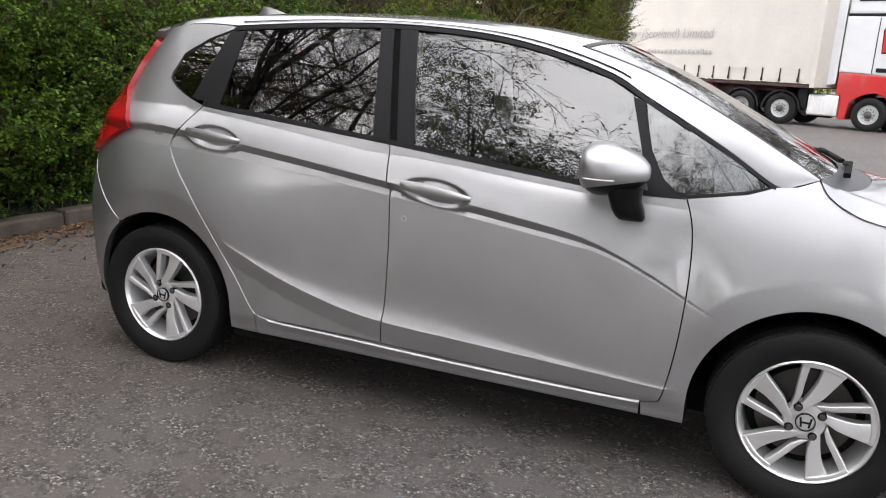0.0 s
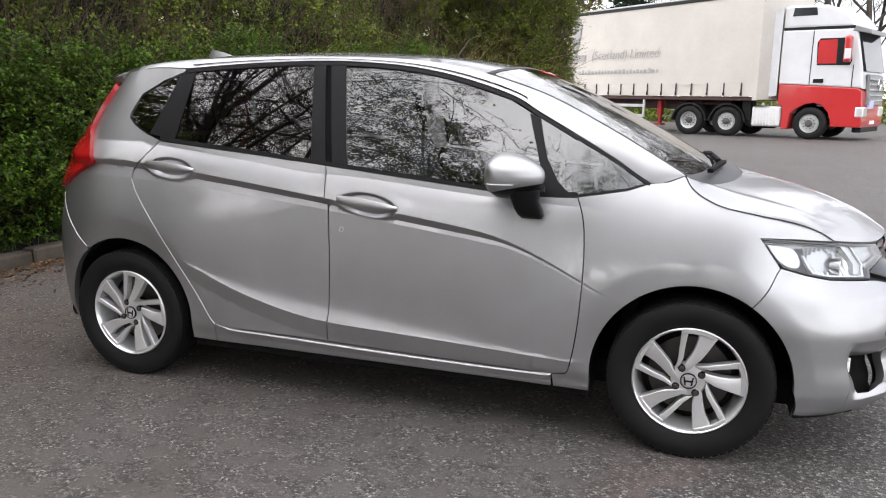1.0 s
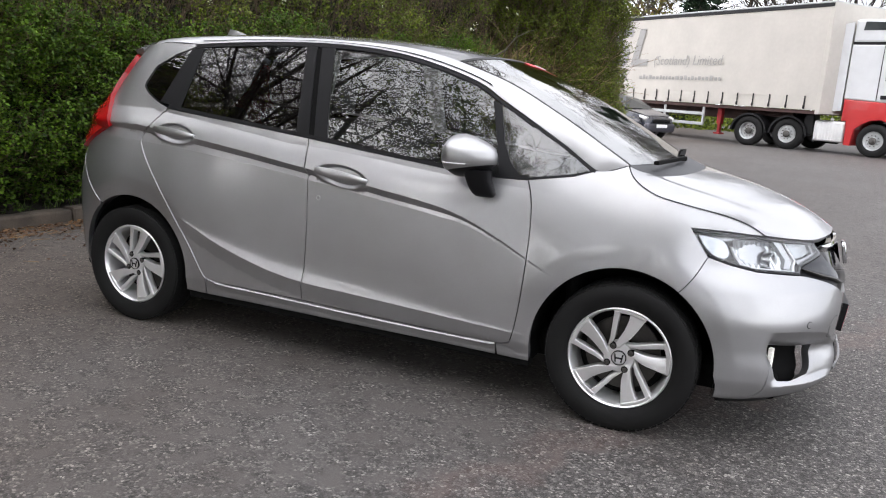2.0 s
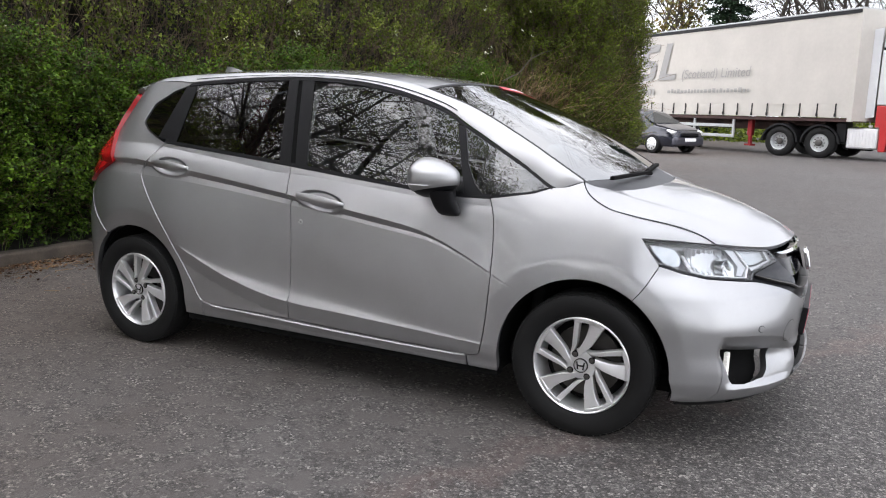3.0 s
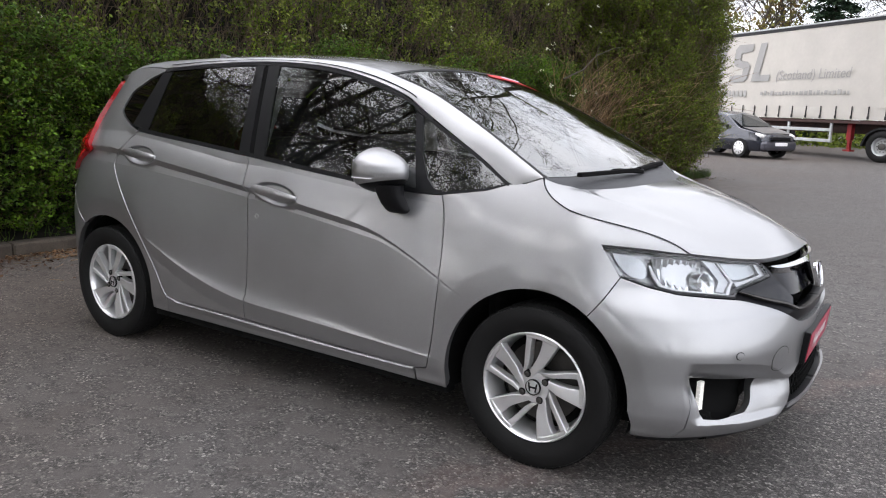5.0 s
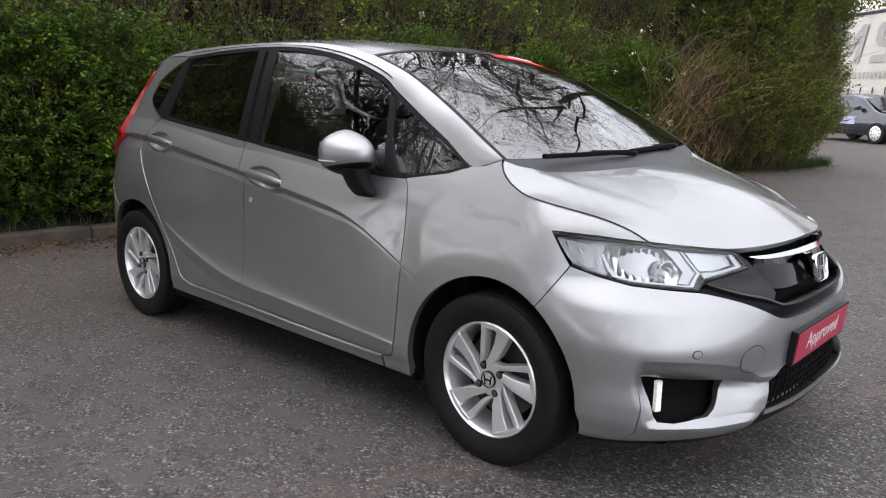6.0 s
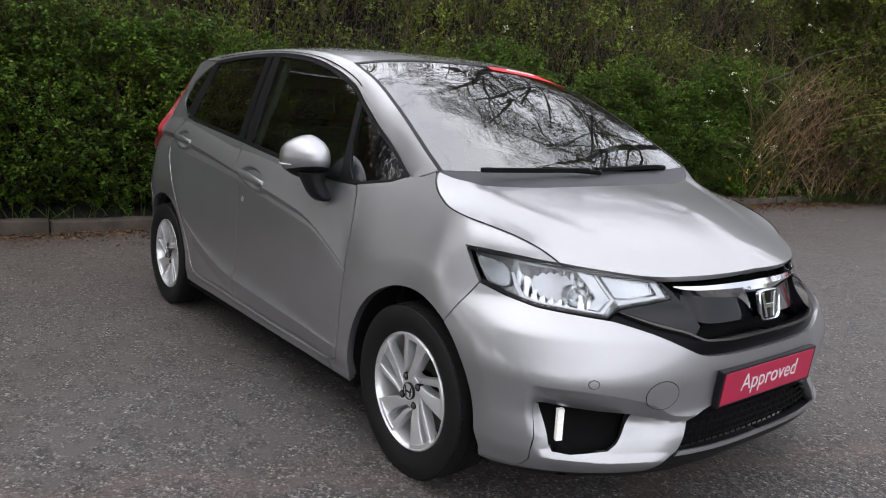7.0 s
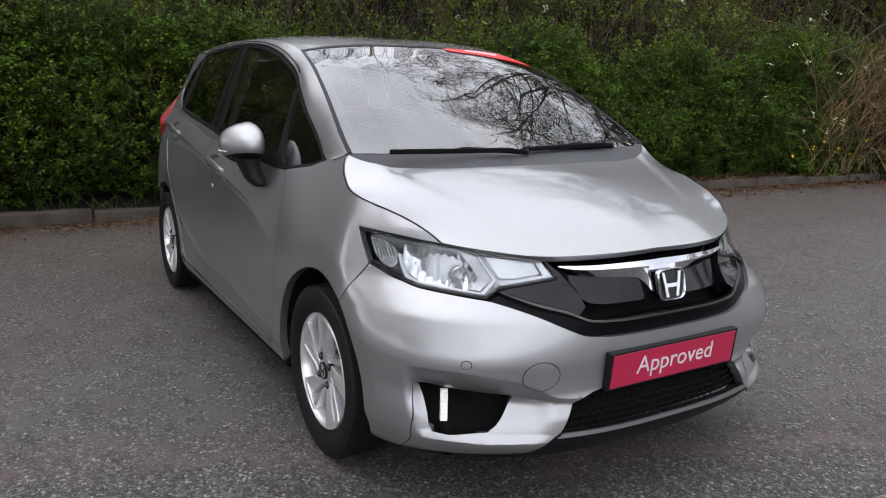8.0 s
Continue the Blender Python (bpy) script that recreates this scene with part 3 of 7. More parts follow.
def panel(name, outline, material, parent, label="", lift=0.0, gap=0.0022, depth=0.014, ds=0.03, dz=0.012, side=1, whole=False, lines=(), even=False):
    """A piece of the skin with the outline (s, z), with folded-in edges; side -1: the left-hand twin; whole: both halves as one; lines: creases that get points of their own; even: one evenly bowed surface, as glass is."""
    poly = shrink(outline, gap) if gap else np.asarray(outline, float)
    if whole:
        poly[:, 0] = np.where(poly[:, 0] > S_FRONT - 0.006, S_FRONT, poly[:, 0])
        poly[:, 0] = np.where(poly[:, 0] < S_REAR + 0.006, S_REAR, poly[:, 0])
    # long edges get points of their own
    dense = []
    for a, b in zip(poly, np.roll(poly, -1, 0)):
        k = max(1, int(np.linalg.norm((b - a) / (ds, dz * 1.5))))
        dense += [a + (b - a) * i / k for i in range(k)]
    poly = np.array(dense)
    lo, hi = poly.min(0), poly.max(0)
    g = np.stack(np.meshgrid(np.arange(lo[0], hi[0], ds), np.arange(lo[1], hi[1], dz)), -1).reshape(-1, 2)
    if len(g):
        g = g[inside(poly, g)]
        g = g[clear_of(poly, g, dz * 0.6)] if len(g) else g
    rows = [np.stack((t, f(t) + d), -1) for f in lines for d in (-0.0014, 0.0014) for t in [np.arange(lo[0], hi[0], 0.012)]]
    if rows:
        for f in lines:
            g = g[np.abs(g[:, 1] - f(g[:, 0])) > 0.0042]
        rows = np.concatenate(rows)
        rows = rows[inside(poly, rows)]
        g = np.concatenate((g, rows[clear_of(poly, rows, 0.004)]))
    for cx, cz, rx, rz, deep, slope in (DENTS if lines else ()):
        def away(q):
            return np.hypot((q[:, 0] - cx) / rx, (q[:, 1] - cz - slope * (q[:, 0] - cx)) / rz)
        ring = np.array([(cx + rx * k * math.cos(a), cz + rz * k * math.sin(a) + slope * rx * k * math.cos(a)) for j, k in enumerate((0.45, 0.58, 0.67, 0.75, 0.83, 0.91, 0.99, 1.06)) for a in np.linspace(0, 2 * math.pi, 121)[:-1] + (j % 2) * math.pi / 120])
        ring = ring[inside(poly, ring)]
        if len(ring):
            g = np.concatenate((g[(away(g) > 1.12) | (away(g) < 0.38)], ring[clear_of(poly, ring, 0.004)]))
    pts = np.concatenate((poly, g))
    n0 = len(poly)
    v2, _, tris, _, _, _ = delaunay_2d_cdt([Vector(p) for p in pts], [], [list(range(n0))], 1, 1e-6)
    v2 = np.array([tuple(v) for v in v2])
    pos, nor = skin(v2[:, 0], v2[:, 1], lift)
    if even:
        px, pz = pos[:, 0], pos[:, 2]
        c = np.linalg.lstsq(np.stack((np.ones_like(px), px, pz, px * px, px * pz, pz * pz), 1), pos[:, 1], rcond=None)[0]
        pos[:, 1] = c[0] + c[1] * px + c[2] * pz + c[3] * px * px + c[4] * px * pz + c[5] * pz * pz
        nor = np.stack((c[1] + 2 * c[3] * px + c[4] * pz, -np.ones_like(px), c[2] + c[4] * px + 2 * c[5] * pz), 1)
        nor /= np.linalg.norm(nor, axis=1)[:, None]
    rim, rim_n = skin(poly[:, 0], poly[:, 1], lift)
    low, _ = skin(poly[:, 0], poly[:, 1], lift - depth)
    mid = np.roll(rim, -1, 0) - np.roll(rim, 1, 0)
    fold_n = np.cross(mid, rim_n)
    fold_n /= np.linalg.norm(fold_n, axis=1)[:, None] + 1e-12
    area = np.sum(poly[:, 0] * np.roll(poly[:, 1], -1) - np.roll(poly[:, 0], -1) * poly[:, 1])
    fold_n = fold_n if area > 0 else -fold_n
    faces = [tuple(t) for t in tris]
    # wind the faces with the normals
    out = []
    for a, b, c in faces:
        f = np.cross(pos[b] - pos[a], pos[c] - pos[a])
        out.append((a, b, c) if f @ nor[a] >= 0 else (a, c, b))
    k = len(pos)
    verts = np.concatenate((pos, rim, low))
    norms = np.concatenate((nor, fold_n, fold_n))
    if depth:
        for i in range(n0):
            j = (i + 1) % n0
            if whole and (min(poly[i, 0], poly[j, 0]) > S_FRONT - 1e-4 or max(poly[i, 0], poly[j, 0]) < S_REAR + 1e-4):
                continue
            out.append((k + i, k + n0 + i, k + n0 + j, k + j) if area > 0 else (k + i, k + j, k + n0 + j, k + n0 + i))
    if whole:
        m = len(verts)
        flip = verts * (1, -1, 1)
        verts, norms = np.concatenate((verts, flip)), np.concatenate((norms, norms * (1, -1, 1)))
        out = out + [tuple(m + i for i in f[::-1]) for f in out]
    elif side < 0:
        verts, norms, out = verts * (1, -1, 1), norms * (1, -1, 1), [f[::-1] for f in out]
    return mesh_part(name, verts, out, material, parent, label, norms)


def sx(x, z):
    """The girth at which the skin reaches x along the car, at height z."""
    a, b = S_REAR, S_FRONT
    for _ in range(40):
        m = (a + b) / 2
        if belt(m, z)[0] < x:
            a = m
        else:
            b = m
    return ((a + b) / 2, z)


def coons(c0, c1, d0, d1, nu=24, nv=24):
    """A smooth patch in four curves: c0, c1 across (u), d0, d1 along (v); each a function of 0..1."""
    u, v = np.linspace(0, 1, nu), np.linspace(0, 1, nv)
    C0, C1, D0, D1 = c0(u), c1(u), d0(v), d1(v)
    U, V = u[None, :, None], v[:, None, None]
    g = (1 - V) * C0[None] + V * C1[None] + (1 - U) * D0[:, None] + U * D1[:, None]
    return g - ((1 - U) * (1 - V) * C0[0] + U * (1 - V) * C0[-1] + (1 - U) * V * C1[0] + U * V * C1[-1])


def relax(g):
    """Bends the inside of a half patch (columns outwards from the middle) as a stiff sheet held at its edges."""
    nv, nu = g.shape[:2]
    full = np.concatenate((g[:, :0:-1] * (1, -1, 1), g), 1)
    w = full.shape[1]
    idx = np.arange(nv * w).reshape(nv, w)
    inner = np.zeros((nv, w), bool)
    inner[1:-1, 1:-1] = True
    inner[:, nu - 1] = False
    free = idx[inner]
    L = np.zeros((nv * w, nv * w), np.float32)
    i, j = np.meshgrid(np.arange(1, nv - 1), np.arange(1, w - 1), indexing="ij")
    c = idx[i, j].ravel()
    for n in (idx[i - 1, j], idx[i + 1, j], idx[i, j - 1], idx[i, j + 1]):
        L[c, n.ravel()] += 0.25
    L[c, c] -= 1
    held = np.setdiff1d(idx.ravel(), free)
    A = L[:, free]
    b = -L[:, held] @ full.reshape(-1, 3)[held]
    out = full.reshape(-1, 3).copy()
    out[free] = np.linalg.solve((A.T @ A).astype(float), (A.T @ b).astype(float))
    return out.reshape(nv, w, 3)[:, nu - 1:]


def curve3(points):
    """A smooth space curve through the points, as a function of 0..1."""
    p = np.asarray(points, float)
    d = np.concatenate(([0], np.cumsum(np.linalg.norm(np.diff(p, axis=0), axis=1))))
    d /= d[-1]
    fine = np.array(along(p, 60))
    t = np.concatenate([d[i] + (d[i + 1] - d[i]) * np.arange(60) / 60 for i in range(len(p) - 1)] + [[1.0]])

    def f(u):
        return np.stack([np.interp(u, t, fine[:, k]) for k in range(3)], -1)
    return f


def sheet(name, grid, material, parent, label="", twin=False, thick=0.012, side=1):
    """A skin from a grid of points (rows along, columns outwards); twin: mirrored over the car's middle into one piece."""
    g = np.asarray(grid, float)
    if side < 0:
        g = g * (1, -1, 1)
    if twin:
        g = np.concatenate((g[:, :0:-1] * (1, -1, 1), g), 1)
    nv, nu = g.shape[:2]
    verts = g.reshape(-1, 3)
    faces = [(i * nu + j, i * nu + j + 1, (i + 1) * nu + j + 1, (i + 1) * nu + j) for i in range(nv - 1) for j in range(nu - 1)]
    a = np.cross(verts[faces[0][1]] - verts[faces[0][0]], verts[faces[0][2]] - verts[faces[0][0]])
    c = len(faces) // 2
    a = sum(np.cross(verts[f[1]] - verts[f[0]], verts[f[2]] - verts[f[0]]) for f in faces)
    mid = verts.mean(0)
    if a @ (mid - np.array((0, 0, 0.6))) < 0:
        faces = [f[::-1] for f in faces]
    # folded edge
    n = np.zeros_like(verts)
    for f in faces:
        m = np.cross(verts[f[1]] - verts[f[0]], verts[f[2]] - verts[f[0]])
        for i in f:
            n[i] += m
    n /= np.linalg.norm(n, axis=1)[:, None] + 1e-12
    ring = [j for j in range(nu)] + [i * nu + nu - 1 for i in range(1, nv)] + [(nv - 1) * nu + j for j in range(nu - 2, -1, -1)] + [i * nu for i in range(nv - 2, 0, -1)]
    k = len(verts)
    low = verts[ring] - n[ring] * thick
    r = len(ring)
    # rim points are doubled so that the edge stays crisp
    verts2 = np.concatenate((verts, verts[ring], low))
    edge = [(k + i, k + (i + 1) % r, k + r + (i + 1) % r, k + r + i) for i in range(r)]
    mid_n = np.cross(np.roll(verts[ring], -1, 0) - np.roll(verts[ring], 1, 0), n[ring])
    mid_n /= np.linalg.norm(mid_n, axis=1)[:, None] + 1e-12
    if np.sum(mid_n * (verts[ring] - mid)) < 0:
        mid_n = -mid_n
    q = [np.cross(verts2[e[1]] - verts2[e[0]], verts2[e[2]] - verts2[e[0]]) @ mid_n[i] for i, e in enumerate(edge)]
    edge = [e if w > 0 else e[::-1] for e, w in zip(edge, q)]
    return mesh_part(name, verts2, faces + edge, material, parent, label, np.concatenate((n, mid_n, mid_n)))


# ---- the silver hatchback ----
car = thing("hatchback_car", "silver metallic five-door hatchback parked on worn tarmac", "car")
SEAM_B = [(-0.227, 1.036), (-0.205, 0.86), (-0.197, 0.673), (-0.200, 0.45), (-0.208, 0.290)]
SEAM_F = along([(0.822, 0.957), (0.853, 0.858), (0.863, 0.691), (0.852, 0.471), (0.826, 0.305), (0.800, 0.280), (0.760, 0.272)], 4)
SEAM_R = along([(-1.085, 1.114), (-1.150, 1.030), (-1.200, 0.939), (-1.046, 0.711), (-0.88, 0.463), (-0.806, 0.345), (-0.770, 0.308), (-0.711, 0.294)], 4)
DLO_LOW = [(-1.085, 1.114), (-0.62, 1.072), (-0.227, 1.036), (0.15, 0.997), (0.497, 0.962), (0.70, 0.953), (0.822, 0.957)]
DLO_TOP = along([(-1.031, 1.428), (-0.966, 1.438), (-0.658, 1.457), (-0.304, 1.465), (0.021, 1.447), (0.275, 1.403), (0.517, 1.330), (0.641, 1.264), (0.80, 1.180), (0.95, 1.094), (1.080, 1.014)], 3)
LAMP_IN = [(-1.80, 0.868), (-1.62, 0.953), (-1.498, 1.008), (-1.54, 1.05), (-1.70, 1.15), (-1.742, 1.25), (-1.752, 1.35)]
BUMPER_R = [(-1.517, 0.614), (-1.644, 0.723), (-1.80, 0.850)]
HOOD_SEAM = along([(1.20, 1.044), (1.235, 0.994), (1.32, 0.950), (1.50, 0.922), (1.696, 0.890), (1.805, 0.857), (1.875, 0.821)], 4)
LAMP_TOP = [(1.515, 0.842), (1.696, 0.834), (1.875, 0.820), (2.034, 0.805), (2.207, 0.786)]
LAMP_LOW = [(2.255, 0.733), (2.066, 0.703), (2.028, 0.681), (1.805, 0.697), (1.700, 0.716), (1.60, 0.741)]
GRILLE_LOW = along([(2.028, 0.678), (2.098, 0.664), (2.178, 0.642), (2.258, 0.609), (2.31, 0.587), (2.361, 0.577), (2.441, 0.572), (2.549, 0.570), (S_FRONT, 0.570)], 3)


def arch(cx, a0, a1, n=26):
    """The edge of a wheel arch between two angles in degrees (0 ahead, 180 behind)."""
    return [sx(cx + 0.357 * math.cos(radians(a0 + (a1 - a0) * i / n)), 0.305 + 0.357 * math.sin(radians(a0 + (a1 - a0) * i / n))) for i in range(n + 1)]


def band(line, up):
    """An outline between a line and the same line moved up."""
    return list(line) + [(s, z + up) for s, z in reversed(line)]


def door_handle(at, slope, parent, side):
    """A bar handle of flattened section over its recess."""
    bm = bmesh.new()
    rings = []
    n = 16
    for i in range(n + 1):
        u = i / n
        x = at[0] - 0.132 + 0.268 * u
        z = at[1] + 0.006 + slope * (x - at[0])
        y0 = float(belt(at[0] - 0.20, z)[1] * (1 - u) + belt(at[0] + 0.20, z)[1] * u)
        out = 0.002 + 0.018 * math.sin(math.pi * min(max(u, 0.0), 1.0)) ** 0.5
        h = 0.0225 * (0.35 + 0.65 * math.sin(math.pi * (0.05 + 0.9 * u)) ** 0.6) * (1.15 - 0.45 * u)
        t = 0.010
        ring = []
        for k in range(10):
            a = 2 * math.pi * k / 10
            ring.append(bm.verts.new((x, (y0 - out + t * math.cos(a)) * side, z + h * math.sin(a))))
        rings.append(ring)
    for a, b in zip(rings, rings[1:]):
        for k in range(10):
            bm.faces.new((a[k], a[(k + 1) % 10], b[(k + 1) % 10], b[k]))
    bm.faces.new(rings[0])
    bm.faces.new(rings[-1][::-1])
    part("door_handle", bm, PAINT, parent, "silver painted bar handle over a scooped recess", smooth=True)


CREASES = (SHOULDER, lambda t: SHOULDER(t) - GROOVE_W(t), lambda t: SHOULDER(t) - GROOVE_H(t), FLANK, lambda t: SHOULDER(t) + np.maximum(BELT(t) - SHOULDER(t), 0.085))


def lit_edge(name, line, parent, side, out, material=PAINT):
    """The rolled edge of a panel beside a shut line: a slim strip sloping down into the gap."""
    p = np.asarray(line, float)
    d = np.gradient(p, axis=0)
    n = np.stack((-d[:, 1], d[:, 0]), -1) / (np.linalg.norm(d, axis=1)[:, None] + 1e-9) * out
    rows = [[skin(np.array(a + b[0] * w), np.array(c + b[1] * w), lift)[0] for w, lift in ((-0.0022, -0.0060), (0.0, -0.0022), (0.0028, 0.0010))] for (a, c), b in zip(p, n)]
    sheet(name, np.array(rows), material, parent, side=side, thick=0.001)


def side_panels(side):
    right = side > 0
    fd = panel("front_door", list(reversed(SEAM_B)) + DLO_LOW[3:] + SEAM_F + [(0.308, 0.277)], PAINT, car, "silver front door with a falling shoulder crease" if right else "", side=side, ds=0.02, dz=0.010, lines=CREASES)
    rd = panel("rear_door", DLO_LOW[:3] + SEAM_B[1:] + list(reversed(SEAM_R)), PAINT, car, "silver rear door with a rising shoulder crease" if right else "", side=side, ds=0.02, dz=0.010, lines=CREASES)
    door_handle((-0.02, 0.886), -0.10, fd, side)
    door_handle((-0.99, 0.997), -0.07, rd, side)
    panel("sill", [(-0.775, 0.222), (0.76, 0.218), (0.76, 0.272), (0.308, 0.277), (-0.208, 0.290), (-0.711, 0.294), (-0.775, 0.30)], PAINT, car, side=side, depth=0.03)
    ledge = along([(-0.712, 0.294), (-0.638, 0.289), (-0.381, 0.284), (-0.141, 0.278), (0.088, 0.273), (0.305, 0.270), (0.51, 0.268), (0.704, 0.270), (0.758, 0.274)], 4)
    rows = [[skin(np.array(a), np.array(c + dz), lift)[0] for dz, lift in ((-0.030, 0.002), (-0.0060, 0.0060), (-0.0042, 0.0066), (-0.001, 0.0015), (0.002, -0.006))] for a, c in ledge]
    sheet("sill_edge", np.array(rows), PAINT, car, "raised edge along the sill", side=side, thick=0.002)
    panel("fender", SEAM_F + [(0.765, 0.218), (0.905, 0.216)] + arch(XF - 0.038, 180, 56.5)
          + [(1.596, 0.740), (1.515, 0.842)] + LAMP_TOP[1:3] + list(reversed(HOOD_SEAM))
          + [(1.14, 1.020), (1.080, 1.014), (1.0, 0.986)], PAINT, car, side=side, depth=0.03, ds=0.016, dz=0.010, lines=CREASES[:3])
    panel("quarter_panel", SEAM_R[:-3] + [(-0.775, 0.31), (-0.775, 0.222), (-0.905, 0.222)] + arch(XR - 0.012, 0, 124)
          + BUMPER_R + LAMP_IN + [(-1.74, 1.412), (-1.5, 1.426), (-1.2, 1.440), (-1.031, 1.436), (-1.031, 1.420), (-1.14, 1.380),
          (-1.262, 1.309), (-1.325, 1.235), (-1.322, 1.212), (-1.165, 1.140)], PAINT, car, side=side, depth=0.03, ds=0.02, lines=CREASES[:3])
    lit_edge("shut_edge", SEAM_R[8:], car, side, -1)
    lit_edge("shut_edge", along(BUMPER_R, 6), car, side, 1)
    panel("tail_lamp", LAMP_IN + [(-1.85, 1.36), (-1.93, 1.20), (-2.03, 1.08), (-2.06, 0.93), (-1.92, 0.87)], REDLENS, car, "red tail lamp with a thin upright arm", lift=0.022, depth=0.035, gap=-0.002, side=side)
    # windows with their black surrounds
    panel("belt_moulding", band(DLO_LOW, 0.016), TRIM, fd if right else car, lift=0.003, gap=0.0, side=side)
    panel("window_frame", [(s, z - 0.003) for s, z in DLO_TOP[:-6]] + [(s, z - 0.0165) for s, z in reversed(DLO_TOP[:-6])], TRIM, car, lift=0.0012, gap=0.0, side=side)
    panel("window_frame", DLO_TOP[-7:] + [(s - 0.004, z - 0.010) for s, z in reversed(DLO_TOP[-7:])], TRIM, car, lift=0.001, gap=0.0, side=side)
    panel("window_frame", [(0.72, 0.953), (0.822, 0.957), (1.0, 0.986), (1.080, 1.014), (1.06, 1.012), (1.0, 0.994), (0.822, 0.966), (0.72, 0.962)], TRIM, car, lift=0.001, gap=0.0, side=side)
    panel("pillar_trim", [(-0.372, 1.455), (-0.312, 1.4545), (-0.228, 1.046), (-0.300, 1.050)], PILLAR, car, "matt black pillar trim", lift=0.0, side=side)
    panel("pillar_seal", [(-0.318, 1.4545), (-0.284, 1.4535), (-0.196, 1.042), (-0.234, 1.046)], SHADOW, car, lift=-0.004, side=side)
    panel("pillar_trim", [(-0.290, 1.4537), (-0.215, 1.452), (-0.130, 1.040), (-0.202, 1.044)], PILLAR, car, lift=0.0, side=side)
    panel("pillar_trim", [(0.600, 1.262), (0.645, 1.247), (0.738, 0.962), (0.700, 0.962)], TRIM, car, lift=0.001, side=side)
    panel("pillar_trim", [(-1.050, 1.412), (-0.968, 1.420), (-1.004, 1.118), (-1.155, 1.140)], TRIM, car, lift=0.0, side=side)
    panel("rear_quarter_glass", [(-1.318, 1.218), (-1.255, 1.303), (-1.14, 1.372), (-1.040, 1.415), (-1.14, 1.138), (-1.17, 1.148)], TINT, car, "small tinted quarter window", lift=-0.004, gap=0.0, depth=0, side=side, even=True)
    panel("rear_door_glass", [(-0.965, 1.425), (-0.66, 1.440), (-0.360, 1.447), (-0.295, 1.045), (-0.62, 1.078), (-1.012, 1.115)], TINT, rd, "dark tinted window glass", lift=-0.005, gap=0.0, depth=0, side=side, even=True)
    panel("front_door_glass", [(-0.225, 1.440), (0.021, 1.432), (0.275, 1.386), (0.517, 1.312), (0.615, 1.258), (0.712, 0.960), (0.5, 0.966), (0.15, 1.002), (-0.125, 1.035)], CLEAR, fd, "clear side window glass", lift=-0.005, gap=0.0, depth=0, side=side, even=True)
    panel("front_quarter_glass", [(0.645, 1.255), (0.80, 1.176), (0.95, 1.088), (1.072, 1.014), (1.04, 1.0), (0.822, 0.960), (0.730, 0.956)], CLEAR, car, "triangular quarter window ahead of the door", lift=-0.004, gap=0.0, depth=0, side=side, even=True)
    panel("mirror_sail", [(0.668, 1.120), (0.690, 1.098), (0.742, 1.010), (0.800, 0.959), (0.725, 0.958)], TRIM, car, "black triangle behind the mirror", lift=0.002, side=side, gap=0.0)
    # headlamp: clear lens over bowls and light guides
    lamp = panel("headlamp", LAMP_TOP + LAMP_LOW, HOUSING, car, "swept-back headlamp with clear lens and chrome bowls", lift=-0.055, depth=0.0, side=side, gap=0.004)
    lens = panel("lens", LAMP_TOP + LAMP_LOW, LENS, lamp, "clear lens", lift=0.001, depth=0.0, side=side, gap=0.003)
    panel("bezel", LAMP_TOP + [(s, z - 0.008) for s, z in reversed(LAMP_TOP)], TRIM, lamp, lift=-0.002, depth=0.03, side=side, gap=0.0)
    panel("bezel", LAMP_LOW[:4] + LAMP_LOW[4:] + [(s, z + 0.009) for s, z in reversed(LAMP_LOW)], TRIM, lamp, lift=-0.002, depth=0.03, side=side, gap=0.0)
    indicator = along([(1.556, 0.824), (1.63, 0.815), (1.676, 0.804), (1.700, 0.777), (1.700, 0.748), (1.676, 0.738), (1.632, 0.747), (1.592, 0.776), (1.556, 0.824)], 4)[:-1]
    panel("indicator", indicator, FLUTED, lamp, "pale indicator reflector", lift=-0.020, depth=0.02, side=side)
    panel("light_guide", [(1.706, 0.782), (1.715, 0.782), (1.735, 0.748), (1.759, 0.722), (1.803, 0.7125), (1.921, 0.7045), (2.010, 0.6975), (2.049, 0.728), (1.996, 0.792), (2.004, 0.791), (2.061, 0.727), (2.014, 0.689), (1.921, 0.6955), (1.800, 0.7035), (1.750, 0.713), (1.725, 0.742)], GUIDE, lamp, "white light guide strip", lift=-0.010, depth=0.012, side=side, gap=0.0, dz=0.008)
    panel("guide_bezel", [(1.935, 0.802), (1.992, 0.792), (2.043, 0.728), (2.006, 0.703), (1.975, 0.706), (2.000, 0.733), (1.965, 0.775)], HOUSING, lamp, "satin grey bezel", lift=-0.016, depth=0.02, side=side, gap=0.0)
    panel("corner_reflector", [(2.020, 0.794), (2.185, 0.784), (2.208, 0.747), (2.12, 0.733), (2.068, 0.733)], FLUTED, lamp, "fluted side reflector", lift=-0.026, depth=0.02, side=side)
    panel("end_bezel", [(2.183, 0.789), (2.204, 0.784), (2.249, 0.734), (2.08, 0.706), (2.068, 0.727), (2.12, 0.730), (2.212, 0.744)], HOUSING, lamp, lift=-0.016, depth=0.016, side=side, gap=0.0)
    # the main bowl: a wide chromed dish of upright scallops round a cowled bulb
    across, rise = np.linspace(1.722, 1.992, 46), np.linspace(0, 1, 14)
    rows = []
